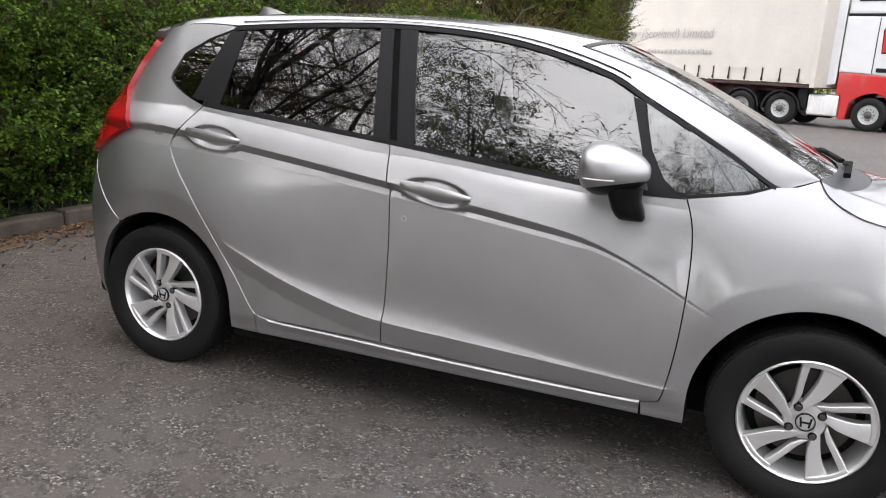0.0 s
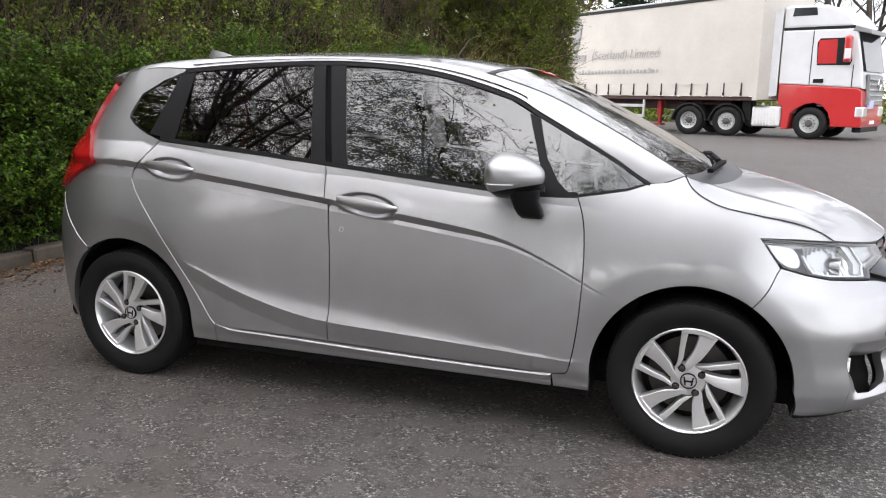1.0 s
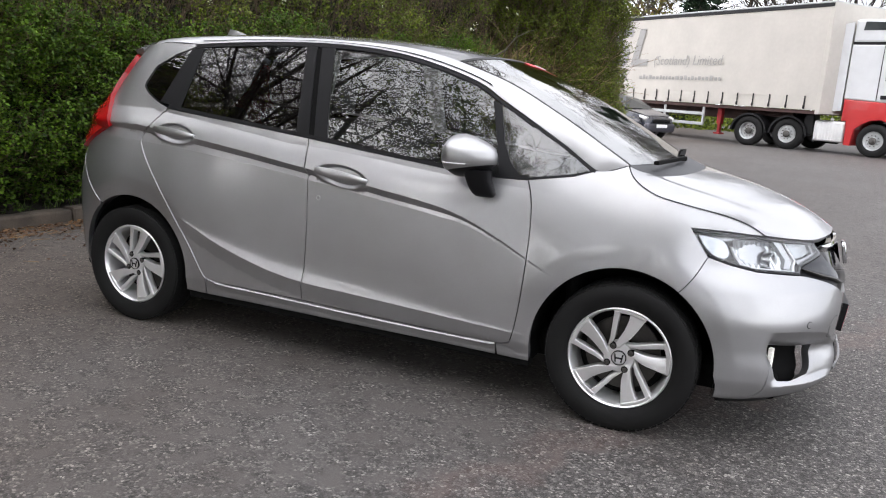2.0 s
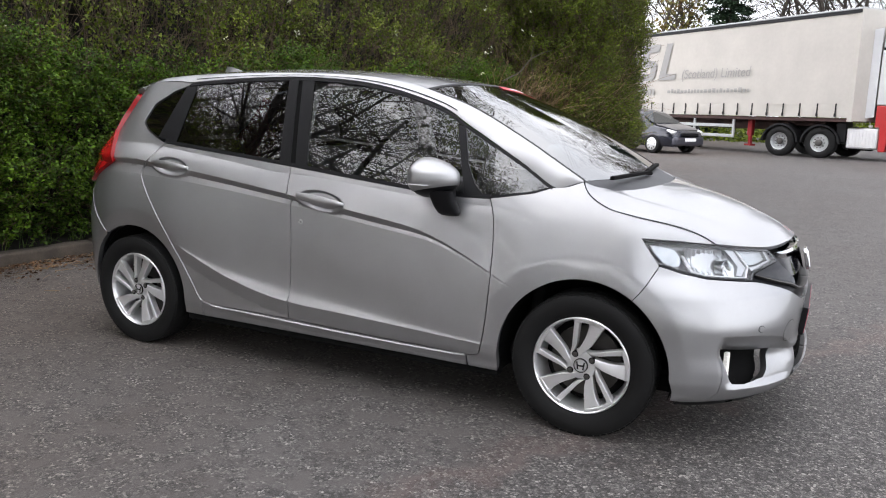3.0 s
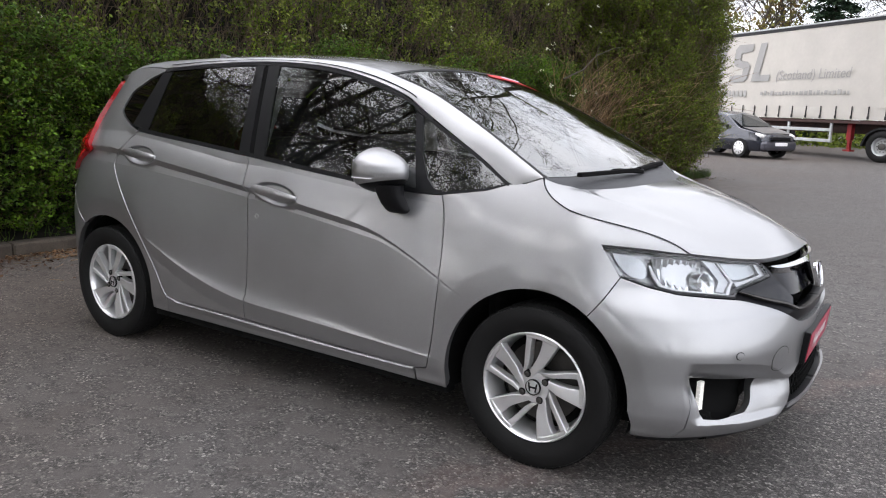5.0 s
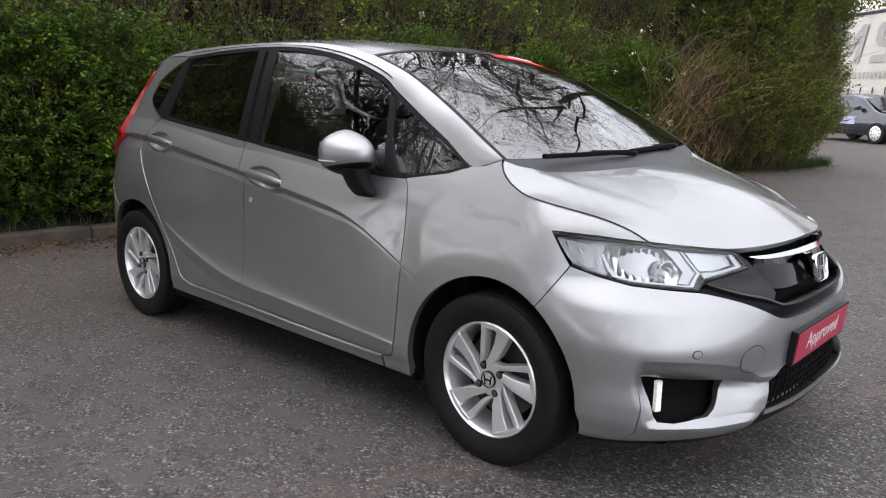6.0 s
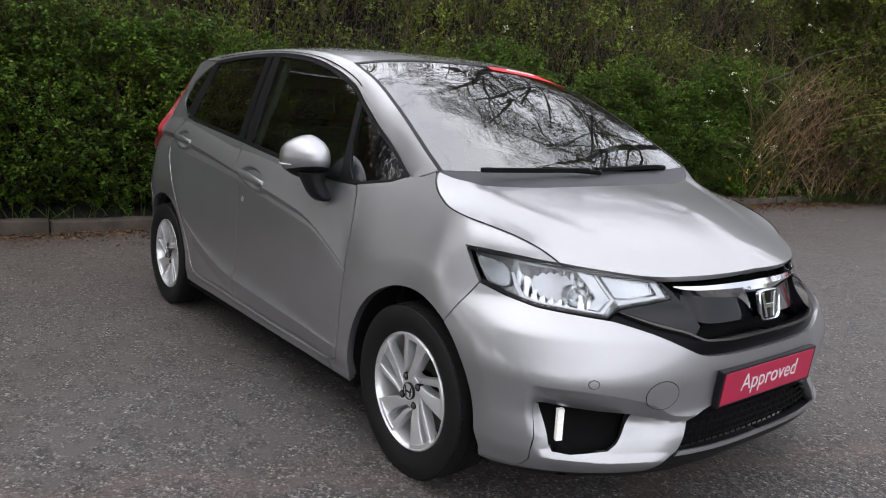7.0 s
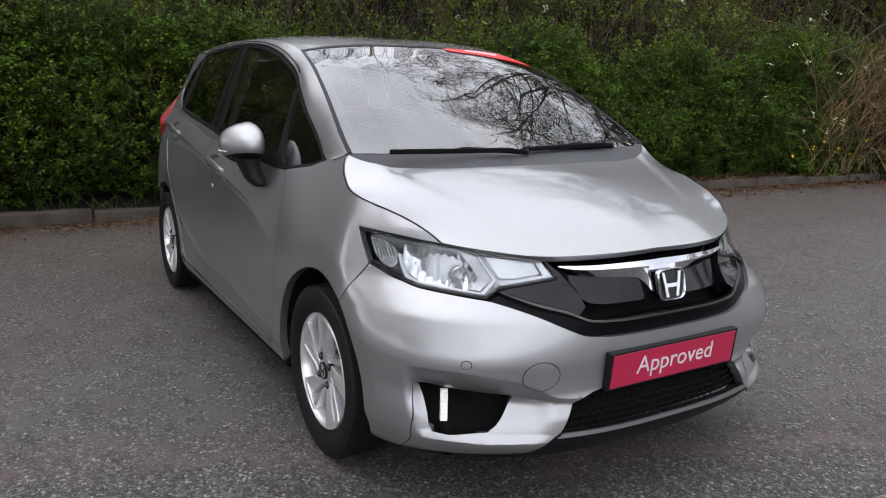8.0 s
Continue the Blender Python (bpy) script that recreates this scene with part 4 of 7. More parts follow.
    for k, a in enumerate(across):
        z0, z1 = float(np.interp(a, [1.722, 1.76, 1.80, 1.99], [0.748, 0.722, 0.712, 0.703])), float(np.interp(a, [1.722, 1.86, 1.99], [0.812, 0.808, 0.797]))
        row = []
        for r in rise:
            u = (a - 1.862) / 0.14
            dish = -0.020 - 0.052 * max(0.0, 1 - u * u) ** 0.7 * (0.55 + 0.45 * math.sin(math.pi * r))
            scallop = 0.0045 * math.sin(math.pi * (a - 1.722) / 0.030) ** 2
            row.append(skin(np.array(a), np.array(z0 + (z1 - z0) * r), dish + scallop)[0])
        rows.append(row)
    bowl = sheet("reflector", np.array(rows), LAMP_CHROME, lamp, "chromed reflector of upright scallops", side=side, thick=0.001)
    c = skin(np.array(1.930), np.array(0.738), -0.046)[0]
    m = Matrix.Diagonal((1, side, 1, 1)) @ Matrix.Translation(c) @ Vector((0.95, -0.30, 0.0)).normalized().to_track_quat("Y", "Z").to_matrix().to_4x4()
    bm = lathe(bmesh.new(), [(0.0305, -0.015), (0.0315, 0.018), (0.0295, 0.020), (0.026, 0.008), (0.012, -0.004), (0.0005, -0.006)], 26, m)
    part("bulb_cowl", bm, LAMP_CHROME, bowl, "round chrome cowl", smooth=True)
    bm = rod(bmesh.new(), m @ Vector((0, -0.006, 0)), m @ Vector((0, 0.016, 0)), 0.010, 0.007, 12)
    part("bulb", bm, WHITE, bowl, smooth=True)
    # lower bumper: blade round the fog lamp recess
    panel("bumper_blade", [(1.839, 0.330), (1.826, 0.260), (1.800, 0.2165), (1.86, 0.222), (2.02, 0.232), (2.165, 0.238), (2.250, 0.304), (2.29, 0.380), (2.124, 0.404),
          (2.068, 0.322), (2.045, 0.303), (1.94, 0.290), (1.890, 0.293), (1.878, 0.310), (1.853, 0.424), (1.842, 0.434)], PAINT, car, "silver bumper blade round the fog recess", side=side, lift=-0.0008, gap=0.0, depth=0.03, dz=0.006, ds=0.013, lines=(lambda t: 0.276 + 0 * t,))
    fog = panel("fog_recess", [(1.835, 0.440), (1.86, 0.28), (2.05, 0.285), (2.14, 0.425)], SHADOW, car, "black recess in the bumper", lift=-0.060, depth=0.0, side=side, gap=0.0)
    c = skin(np.array(1.914), np.array(0.367), -0.034)[0]
    m = Matrix.Diagonal((1, side, 1, 1)) @ Matrix.Translation(c) @ Vector((0.93, -0.36, 0.0)).normalized().to_track_quat("Y", "Z").to_matrix().to_4x4()
    bm = bmesh.new()
    for k in range(7):
        box(bm, (-0.0105, -0.012, -0.049 + 0.0143 * k), (0.0105, 0.004, -0.0351 + 0.0143 * k), 0.0016, m)
    bmesh.ops.recalc_face_normals(bm, faces=bm.faces[:])
    part("daytime_lamp", bm, LED, fog, "white daytime running lamp strip of small cells")
    ring = [(2.198 + 0.050 * math.cos(a), 0.474 + 0.043 * math.sin(a)) for a in np.linspace(0, 2 * math.pi, 28)[:-1]]
    if right:
        panel("groove", ring, TRIM, car, lift=0.0004, depth=0, gap=-0.0025, side=side, lines=(TUCK,))
        panel("towing_cover", ring, PAINT, car, "round towing eye cover", lift=0.0012, depth=0.001, gap=0.0, side=side, lines=(TUCK,))
    ring = [(1.998 + 0.0135 * math.cos(a), 0.513 + 0.0115 * math.sin(a)) for a in np.linspace(0, 2 * math.pi, 18)[:-1]]
    panel("sensor_rim", ring, TRIM, car, lift=0.0004, depth=0, gap=-0.002, side=side)
    panel("parking_sensor", ring, PAINT, car, "round parking sensor", lift=0.003, depth=0.003, gap=0.0005, side=side)


for flank in (1, -1):
    side_panels(flank)

# the lock's dimple, on the right-hand front door
bm = lathe(bmesh.new(), [(0.0005, 0.006), (0.006, 0.004), (0.009, 0.0), (0.010, -0.0015), (0.011, 0.0005)], 16, Matrix.Translation((-0.142, float(belt(-0.142, 0.777)[1]) - 0.0005, 0.777)))
part("door_lock", bm, ALLOY, bpy.data.objects["front_door"], "small round key lock", smooth=True)

panel("front_bumper", [(1.597, 0.7395), (1.700, 0.713), (1.805, 0.694), (2.024, 0.677)] + GRILLE_LOW[1:] + [(S_FRONT, 0.436), (2.45, 0.428), (2.354, 0.406), (2.29, 0.380), (2.12, 0.404), (1.98, 0.415), (1.842, 0.430), (1.837, 0.330), (1.824, 0.260), (1.796, 0.216), (1.72, 0.212), (1.668, 0.213)]
      + arch(XF - 0.038, 0, 56.5, 20), PAINT, car, "silver front bumper with an undercut lower edge", whole=True, gap=0.0012, depth=0.025, dz=0.006, ds=0.013, lines=(TUCK,))
panel("rear_bumper", [(-1.80, 0.846), (-1.90, 0.862), (-2.05, 0.84), (S_REAR, 0.72), (S_REAR, 0.22), (-1.70, 0.22)] + arch(XR - 0.012, 194, 126, 12) + BUMPER_R[:2], PAINT, car, "silver rear bumper", whole=True, depth=0.025)
panel("tailgate", [(-1.93, 0.865), (-2.07, 0.93), (-2.04, 1.08), (-1.94, 1.20), (-1.86, 1.37), (-1.86, 1.41), (S_REAR, 1.43), (S_REAR, 0.725), (-2.05, 0.845)], PAINT, car, "silver tailgate", whole=True, depth=0.02)
panel("rear_window", [(-2.03, 1.20), (-1.96, 1.38), (S_REAR, 1.40), (S_REAR, 1.06), (-2.12, 1.06)], GLOSS, car, "dark rear window", whole=True, lift=0.003, depth=0.004, gap=0)

# grille
grille = panel("grille", [(2.032, 0.683), (2.066, 0.703), (2.255, 0.733), (2.212, 0.786), (2.40, 0.786), (S_FRONT, 0.792)] + list(reversed(GRILLE_LOW)), SHADOW, car, "gloss black grille with a chrome bar", whole=True, lift=-0.085, depth=0.0, gap=0.0)
top_bar = [(2.258, 0.767), (2.36, 0.766), (2.46, 0.768), (S_FRONT, 0.771)]
mid_bar = [(2.258, 0.7645), (2.30, 0.757), (2.36, 0.7535), (2.46, 0.753), (S_FRONT, 0.753)]
bar = panel("grille_bar", along(top_bar, 3) + list(reversed(along(mid_bar, 3))), CHROME, grille, "chrome wing bar", whole=True, lift=0.010, depth=0.012, gap=0.0, dz=0.006)
mid_line, under_line = spline([p[0] for p in mid_bar], [p[1] for p in mid_bar]), spline([2.258, 2.298, 2.355, 2.47, 2.532, 2.560, 2.595, S_FRONT], [0.762, 0.745, 0.737, 0.732, 0.727, 0.712, 0.672, 0.658])
rows = []
for s in np.linspace(2.262, S_FRONT, 50):   # the wing's lower face turns down towards the road
    hi, lo = skin(np.array(s), mid_line(s), 0.010)[0], skin(np.array(s), under_line(s), -0.012)[0]
    rows.append([lo * (1 - k / 5) + hi * k / 5 for k in range(6)])
for flank in (1, -1):
    sheet("wing_face", np.array(rows), CHROME, bar, "chrome lower face", side=flank, thick=0.003)
# the gloss panel stands upright behind the bar, in a recess whose floor runs out to a thin lip
panel_low = spline([2.258, 2.281, 2.31, 2.332, 2.355, 2.40, 2.447, S_FRONT], [0.756, 0.738, 0.707, 0.689, 0.678, 0.672, 0.670, 0.669])
rows = []
for s in np.linspace(2.262, S_FRONT, 48):
    hi, lo = skin(np.array(s), np.array(0.7625), -0.012)[0], skin(np.array(s), panel_low(s), -0.026)[0]
    rows.append([lo * (1 - k / 8) + hi * k / 8 for k in range(9)])
for flank in (1, -1):
    sheet("grille_panel", np.array(rows), GLOSS, grille, "gloss black panel", side=flank, thick=0.02)
lip_line = along([(2.066, 0.699), (2.104, 0.691), (2.178, 0.674), (2.264, 0.655), (2.304, 0.640), (2.344, 0.627), (2.441, 0.620), (2.544, 0.620), (S_FRONT, 0.620)], 3)
panel("grille_frame", GRILLE_LOW + list(reversed(lip_line)), FRAME_BLACK, grille, "black frame under the grille", whole=True, lift=-0.014, depth=0.03, gap=0.0, dz=0.006)
for flank in (1, -1):
    panel("grille_wing", [(2.060, 0.698), (2.104, 0.693), (2.178, 0.676), (2.264, 0.657), (2.302, 0.643), (2.326, 0.662), (2.316, 0.690), (2.290, 0.722), (2.262, 0.752), (2.214, 0.786), (2.2555, 0.731), (2.19, 0.720), (2.10, 0.707)], GLOSS, grille, "gloss black wing running under the headlamp", lift=-0.004, depth=0.05, gap=0.0, dz=0.006, side=flank)
panel("grille_lip", lip_line + [(s, z - 0.0065 * min(1, k / 6)) for k, (s, z) in reversed(list(enumerate(lip_line)))], STEEL, grille, "satin trim strip", whole=True, lift=-0.003, depth=0.02, gap=0.0, dz=0.005)
nose_x = float(belt(S_FRONT, 0.692)[0])
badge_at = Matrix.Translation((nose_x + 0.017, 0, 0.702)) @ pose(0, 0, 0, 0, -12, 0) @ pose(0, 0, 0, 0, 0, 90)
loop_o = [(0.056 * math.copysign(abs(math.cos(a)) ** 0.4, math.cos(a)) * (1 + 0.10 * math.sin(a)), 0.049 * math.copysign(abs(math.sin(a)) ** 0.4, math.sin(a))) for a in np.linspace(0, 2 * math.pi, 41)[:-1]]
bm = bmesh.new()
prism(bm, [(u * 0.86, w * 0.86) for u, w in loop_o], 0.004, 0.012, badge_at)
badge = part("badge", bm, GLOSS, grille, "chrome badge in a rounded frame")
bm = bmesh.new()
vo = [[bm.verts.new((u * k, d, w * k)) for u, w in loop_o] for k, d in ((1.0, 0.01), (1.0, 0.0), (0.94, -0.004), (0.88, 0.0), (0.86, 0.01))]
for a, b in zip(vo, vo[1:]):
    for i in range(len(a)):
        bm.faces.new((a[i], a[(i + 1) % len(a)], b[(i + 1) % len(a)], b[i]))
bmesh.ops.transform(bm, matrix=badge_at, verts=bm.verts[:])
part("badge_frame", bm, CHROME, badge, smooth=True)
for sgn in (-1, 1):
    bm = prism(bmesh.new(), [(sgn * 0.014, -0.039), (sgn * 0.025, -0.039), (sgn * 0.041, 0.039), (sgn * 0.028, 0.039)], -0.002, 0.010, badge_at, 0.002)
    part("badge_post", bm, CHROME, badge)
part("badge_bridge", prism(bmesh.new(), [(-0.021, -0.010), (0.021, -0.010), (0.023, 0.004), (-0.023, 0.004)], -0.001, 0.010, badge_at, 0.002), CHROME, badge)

# lower grille with a honeycomb of small slots, lip and plate
low = panel("lower_grille", [(2.215, 0.285), (2.35, 0.425), (2.46, 0.445), (S_FRONT, 0.452), (S_FRONT, 0.285)], SHADOW, car, "black lower air intake", whole=True, lift=-0.050, depth=0.0, gap=0.0)
bm = bmesh.new()
for r in range(7):
    for c in range(-16, 17):
        y, z = c * 0.030 + (r % 2) * 0.015, 0.306 + r * 0.021
        if abs(y) > 0.285 + (z - 0.30) * -0.55 + 0.10:
            continue
        s0 = S_FRONT - KF * math.asin(min(abs(y) / 0.80, 1)) * 0.93
        p, n = skin(np.array(s0), np.array(z), -0.028)
        x = float(p[0])
        for k in range(6):
            a, b = math.pi / 6 + k * math.pi / 3, math.pi / 6 + (k + 1) * math.pi / 3
            if k in (0, 1, 2):
                rod(bm, (x, y + 0.0165 * math.cos(a), z + 0.0135 * math.sin(a)), (x, y + 0.0165 * math.cos(b), z + 0.0135 * math.sin(b)), 0.0028, sides=4)
part("grille_mesh", bm, SHADOW, low, "black honeycomb mesh")
panel("bumper_lip", [(2.238, 0.287), (2.256, 0.300), (2.40, 0.298), (S_FRONT, 0.298), (S_FRONT, 0.286), (2.40, 0.286)], PAINT, car, "silver lower lip", whole=True, lift=0.004, depth=0.008, gap=0.0)
panel("chin", [(1.70, 0.215), (2.02, 0.235), (2.165, 0.241), (2.232, 0.288), (2.40, 0.288), (S_FRONT, 0.288), (S_FRONT, 0.200), (1.90, 0.180), (1.70, 0.18)], TRIM, car, "black plastic chin", whole=True, lift=-0.008, depth=0.03, gap=0.0)
plate_m = pose(2.072, 0.020, 0.467, 0, 6, 0)
bm = box(bmesh.new(), (-0.020, -0.270, -0.060), (0.002, 0.270, 0.060), 0.003, plate_m)
plate = part("number_plate", bm, TRIM, car, "crimson display plate reading Approved in a black holder")
part("plate_face", box(bmesh.new(), (0.0005, -0.258, -0.053), (0.004, 0.258, 0.053), 0.001, plate_m), PLATE_RED, plate, "crimson plate face")
letters("Approved", 0.080, PLATE_TEXT, plate_m @ pose(0.0046, 0.0, 0.004, 90, 0, 90), plate, "plate_lettering", 0.0006)

# roof, pillars, screen, bonnet
EDGE = [(-1.45, -0.490, 1.430), (-1.2, -0.53, 1.468), (-0.7, -0.55, 1.487), (-0.2, -0.555, 1.485), (0.15, -0.552, 1.464), (0.394, -0.547, 1.416), (0.65, -0.589, 1.334), (0.90, -0.632, 1.214), (1.10, -0.668, 1.104), (1.2, -0.680, 1.046)]
RIDGE = [(-1.50, 0, 1.452), (-1.29, 0, 1.498), (-1.0, 0, 1.520), (-0.6, 0, 1.532), (-0.3, 0, 1.526), (0.0, 0, 1.508), (0.25, 0, 1.484), (0.45, 0, 1.455)]
roof_front = curve3([(0.45, 0, 1.455), (0.447, -0.25, 1.450), (0.425, -0.43, 1.436), (0.394, -0.547, 1.416)])
roof_rear = curve3([(-1.50, 0, 1.452), (-1.49, -0.25, 1.447), (-1.45, -0.490, 1.430)])
sheet("roof", coons(roof_rear, roof_front, curve3(RIDGE), curve3(EDGE[:6]), 24, 40), PAINT, car, "silver roof", twin=True)
spoil = coons(curve3([(-1.505, 0, 1.451), (-1.495, -0.25, 1.446), (-1.464, -0.44, 1.434), (-1.435, -0.545, 1.404)]), curve3([(-1.60, 0, 1.436), (-1.585, -0.25, 1.432), (-1.552, -0.42, 1.421), (-1.522, -0.520, 1.394)]),
              curve3([(-1.505, 0, 1.451), (-1.56, 0, 1.445), (-1.60, 0, 1.436)]), curve3([(-1.435, -0.545, 1.404), (-1.48, -0.537, 1.400), (-1.522, -0.520, 1.394)]), 20, 8)
sheet("spoiler", spoil, PAINT, car, "silver roof spoiler", twin=True, thick=0.030)
RAIL = along([(-1.45, 1.422), (-1.2, 1.442), (-1.031, 1.438), (-0.966, 1.441), (-0.658, 1.460), (-0.304, 1.468), (0.021, 1.450), (0.275, 1.406), (0.517, 1.333), (0.641, 1.267), (0.80, 1.183), (0.95, 1.097), (1.080, 1.017), (1.14, 1.023), (1.199, 1.045)], 4)
edge_f = curve3(EDGE)
dense_edge = edge_f(np.linspace(0, 1, 400))
rows = []
for s, z in RAIL:
    a, na = skin(np.array(s), np.array(z), 0.0)
    b = dense_edge[np.argmin(np.abs(dense_edge[:, 0] - min(a[0] + 0.0, 1.2)))]
    row = []
    for k in range(9):
        u = k / 8
        row.append(a * (1 - u) + b * u + np.array((0.0, -0.45, 0.9)) * 0.006 * 4 * u * (1 - u) * min(1, np.linalg.norm(b - a) / 0.08))
    rows.append(row)
for flank in (1, -1):
    sheet("roof_rail", rows, PAINT, car, "silver roof rail running into the windscreen pillar", side=flank)
    cut_in = [[r[1] * (1 - u) + r[2] * u + np.array((0, -0.0020, 0.0028)) for u in (0.45, 1.0)] for r, (s, z) in zip(rows, RAIL) if -1.0 < s < 0.60]
    sheet("frame_seam", cut_in, SHADOW, car, "dark seam over the door frames", side=flank, thick=0.001)
glass_low = curve3([(1.305, 0, 1.042), (1.295, -0.20, 1.042), (1.268, -0.40, 1.042), (1.226, -0.58, 1.044), (1.2, -0.680, 1.046)])
glass_mid = curve3([(0.45, 0, 1.455), (0.74, 0, 1.328), (1.03, 0, 1.188), (1.305, 0, 1.042)])
ws_side = curve3(EDGE[5:])
ws_grid = coons(roof_front, glass_low, glass_mid, ws_side, 28, 28)
screen = sheet("windscreen", ws_grid, SCREEN, car, "raked windscreen reflecting bare branches", twin=True, thick=0.0)
for flank in (1, -1):   # black rubber down both sides of the glass
    sheet("screen_seal", ws_grid[:, -2:] + np.array((0, 0, 0.002)), TRIM, screen, side=flank, thick=0.002)
    sheet("pillar_trim", ws_grid[2:, -4:] - np.array((0.010, 0, 0.014)), DASH, screen, "dark lining behind the edge of the glass", side=flank, thick=0.002)
sheet("screen_seal", ws_grid[:2, :] + np.array((0, 0, 0.002)), TRIM, screen, twin=True, thick=0.002)
# red sun strip along the top of the glass on the left-hand side
strip = (ws_grid[1:6, 6:27] + np.array((0.002, 0, 0.0035))) * (1, -1, 1)
strip = np.stack([strip[0] + (strip[-1] - strip[0]) * k / 4 * (0.25 + 0.75 * np.linspace(0, 1, strip.shape[1])[:, None]) for k in range(5)])
tape = sheet("sun_strip", strip, STICKER, screen, "red strip with pale marks along the top of the glass", thick=0.001)
for k in range(4, 12):
    c = strip[2, k] + (strip[2, k + 1] - strip[2, k]) * 0.5
    m = Matrix.Translation(c + np.array((0.001, 0, 0.003))) @ pose(0, 0, 0, 0, 24, 0)
    part("mark", box(bmesh.new(), (-0.008, -0.007, 0.0), (0.008, 0.007, 0.001), 0, m), WHITE, tape)
bon_rear = curve3([(1.425, 0, 1.004), (1.41, -0.20, 1.003), (1.365, -0.40, 0.999), (1.295, -0.56, 1.002), (1.25, -0.63, 1.014), (1.205, -0.676, 1.040)])
sheet("cowl", coons(glass_low, bon_rear, curve3([(1.305, 0, 1.040), (1.365, 0, 1.020), (1.423, 0, 1.002)]), curve3([(1.2, -0.680, 1.044), (1.203, -0.678, 1.042), (1.205, -0.676, 1.038)]), 24, 8), PLASTIC, car, "dark grey plastic cowl under the windscreen", twin=True)
seam_pts = [skin(np.array(s), np.array(z), 0.0)[0] + np.array((0.0008, 0.002, 0.0022)) for s, z in HOOD_SEAM]
lip_pts = [skin(np.array(s), np.array(z), 0.004)[0] for s, z in along([(S_FRONT, 0.803), (2.41, 0.797), (2.20, 0.795), (2.034, 0.808), (1.877, 0.823)], 4)]
seam_pts[-1] = lip_pts[-1]
seam_pts[0] = np.array((1.205, -0.676, 1.040))
bon = coons(bon_rear, curve3(lip_pts), curve3([(1.425, 0, 1.004), (1.56, 0, 0.982), (1.72, 0, 0.937), (1.88, 0, 0.872), tuple(lip_pts[0])]), curve3(seam_pts), 30, 30)
bon = relax(bon)
for j in range(30):   # a soft crease from the screen's corner towards the grille
    for i in range(30):
        u, v = j / 29, i / 29
        at = 0.82 - 0.30 * v
        across = (u - at) / (1 - at)
        bon[i, j, 2] += 0.007 * float(ease(v, 0.85, 0.20)) * float(ease(across, -0.08, 0.10) * ease(across, 1.0, 0.12))
for flank in (1, -1):   # a raised dark strip stands in for the shaded gap between bonnet and wing
    gap_rows = [[skin(np.array(s + d * 0.4), np.array(z + d), 0.0042)[0] for d in (-0.0016, 0.0012)] for s, z in HOOD_SEAM]
    sheet("bonnet_gap_strip", gap_rows, SHADOW, car, "dark strip standing in for the shaded gap beside the bonnet", side=flank, thick=0.001)
sheet("bonnet", bon, PAINT, car, "silver bonnet with two soft creases", twin=True, thick=0.02)

# aerial fin
bm = bmesh.new()
for k in range(10):
    u = k / 9
    x, h, w = -1.335 + 0.17 * u, 0.072 * (1 - u) ** 0.7 * min(1, 6 * u + 0.6), 0.020 * math.sin(math.pi * (0.12 + 0.8 * u))
    base = float(np.interp(x, [p[0] for p in RIDGE], [p[2] for p in RIDGE])) - 0.006
    ring = [bm.verts.new((x + 0.03 * 0, y * w, base + zz * (h + 0.006))) for y, zz in ((-1, 0), (-0.8, 0.45), (-0.25, 0.95), (0.25, 0.95), (0.8, 0.45), (1, 0))]
    if k:
        for i in range(5):
            bm.faces.new((last[i], last[i + 1], ring[i + 1], ring[i]))
    else:
        bm.faces.new(ring)
    last = ring
bm.faces.new(last[::-1])
part("aerial_fin", bm, PAINT, car, "silver shark-fin aerial", smooth=True)


# wipers
def wiper(pivot, tip, side_lean):
    bm = bmesh.new()
    a, b = Vector(pivot), Vector(tip)
    mid = a.lerp(b, 0.5) + Vector((0, 0, 0.012))
    rod(bm, a, mid, 0.010, 0.007, 6)
    rod(bm, mid, a.lerp(b, 0.55), 0.006, 0.006, 6)
    arm = part("wiper", bm, SHADOW, car, "black windscreen wiper lying across the foot of the glass")
    bm = bmesh.new()
    s0, s1 = a.lerp(b, 0.12) + Vector((0.012, 0, 0.006)), b
    d = (s1 - s0)
    m = Matrix.Translation((s0 + s1) / 2) @ d.to_track_quat("X", "Z").to_matrix().to_4x4()
    box(bm, (-d.length / 2, -0.011, -0.006), (d.length / 2, 0.011, 0.010), 0.003, m)
    part("wiper_blade", bm, SHADOW, arm)
    bm = bmesh.new()
    bmesh.ops.create_uvsphere(bm, u_segments=12, v_segments=8, radius=0.011, matrix=Matrix.Translation(a))
    part("wiper_pivot", bm, TRIM, arm, smooth=True)


wiper((1.335, -0.03, 1.044), (1.285, -0.56, 1.052), 1)
wiper((1.260, 0.45, 1.050), (1.320, -0.03, 1.050), 1)


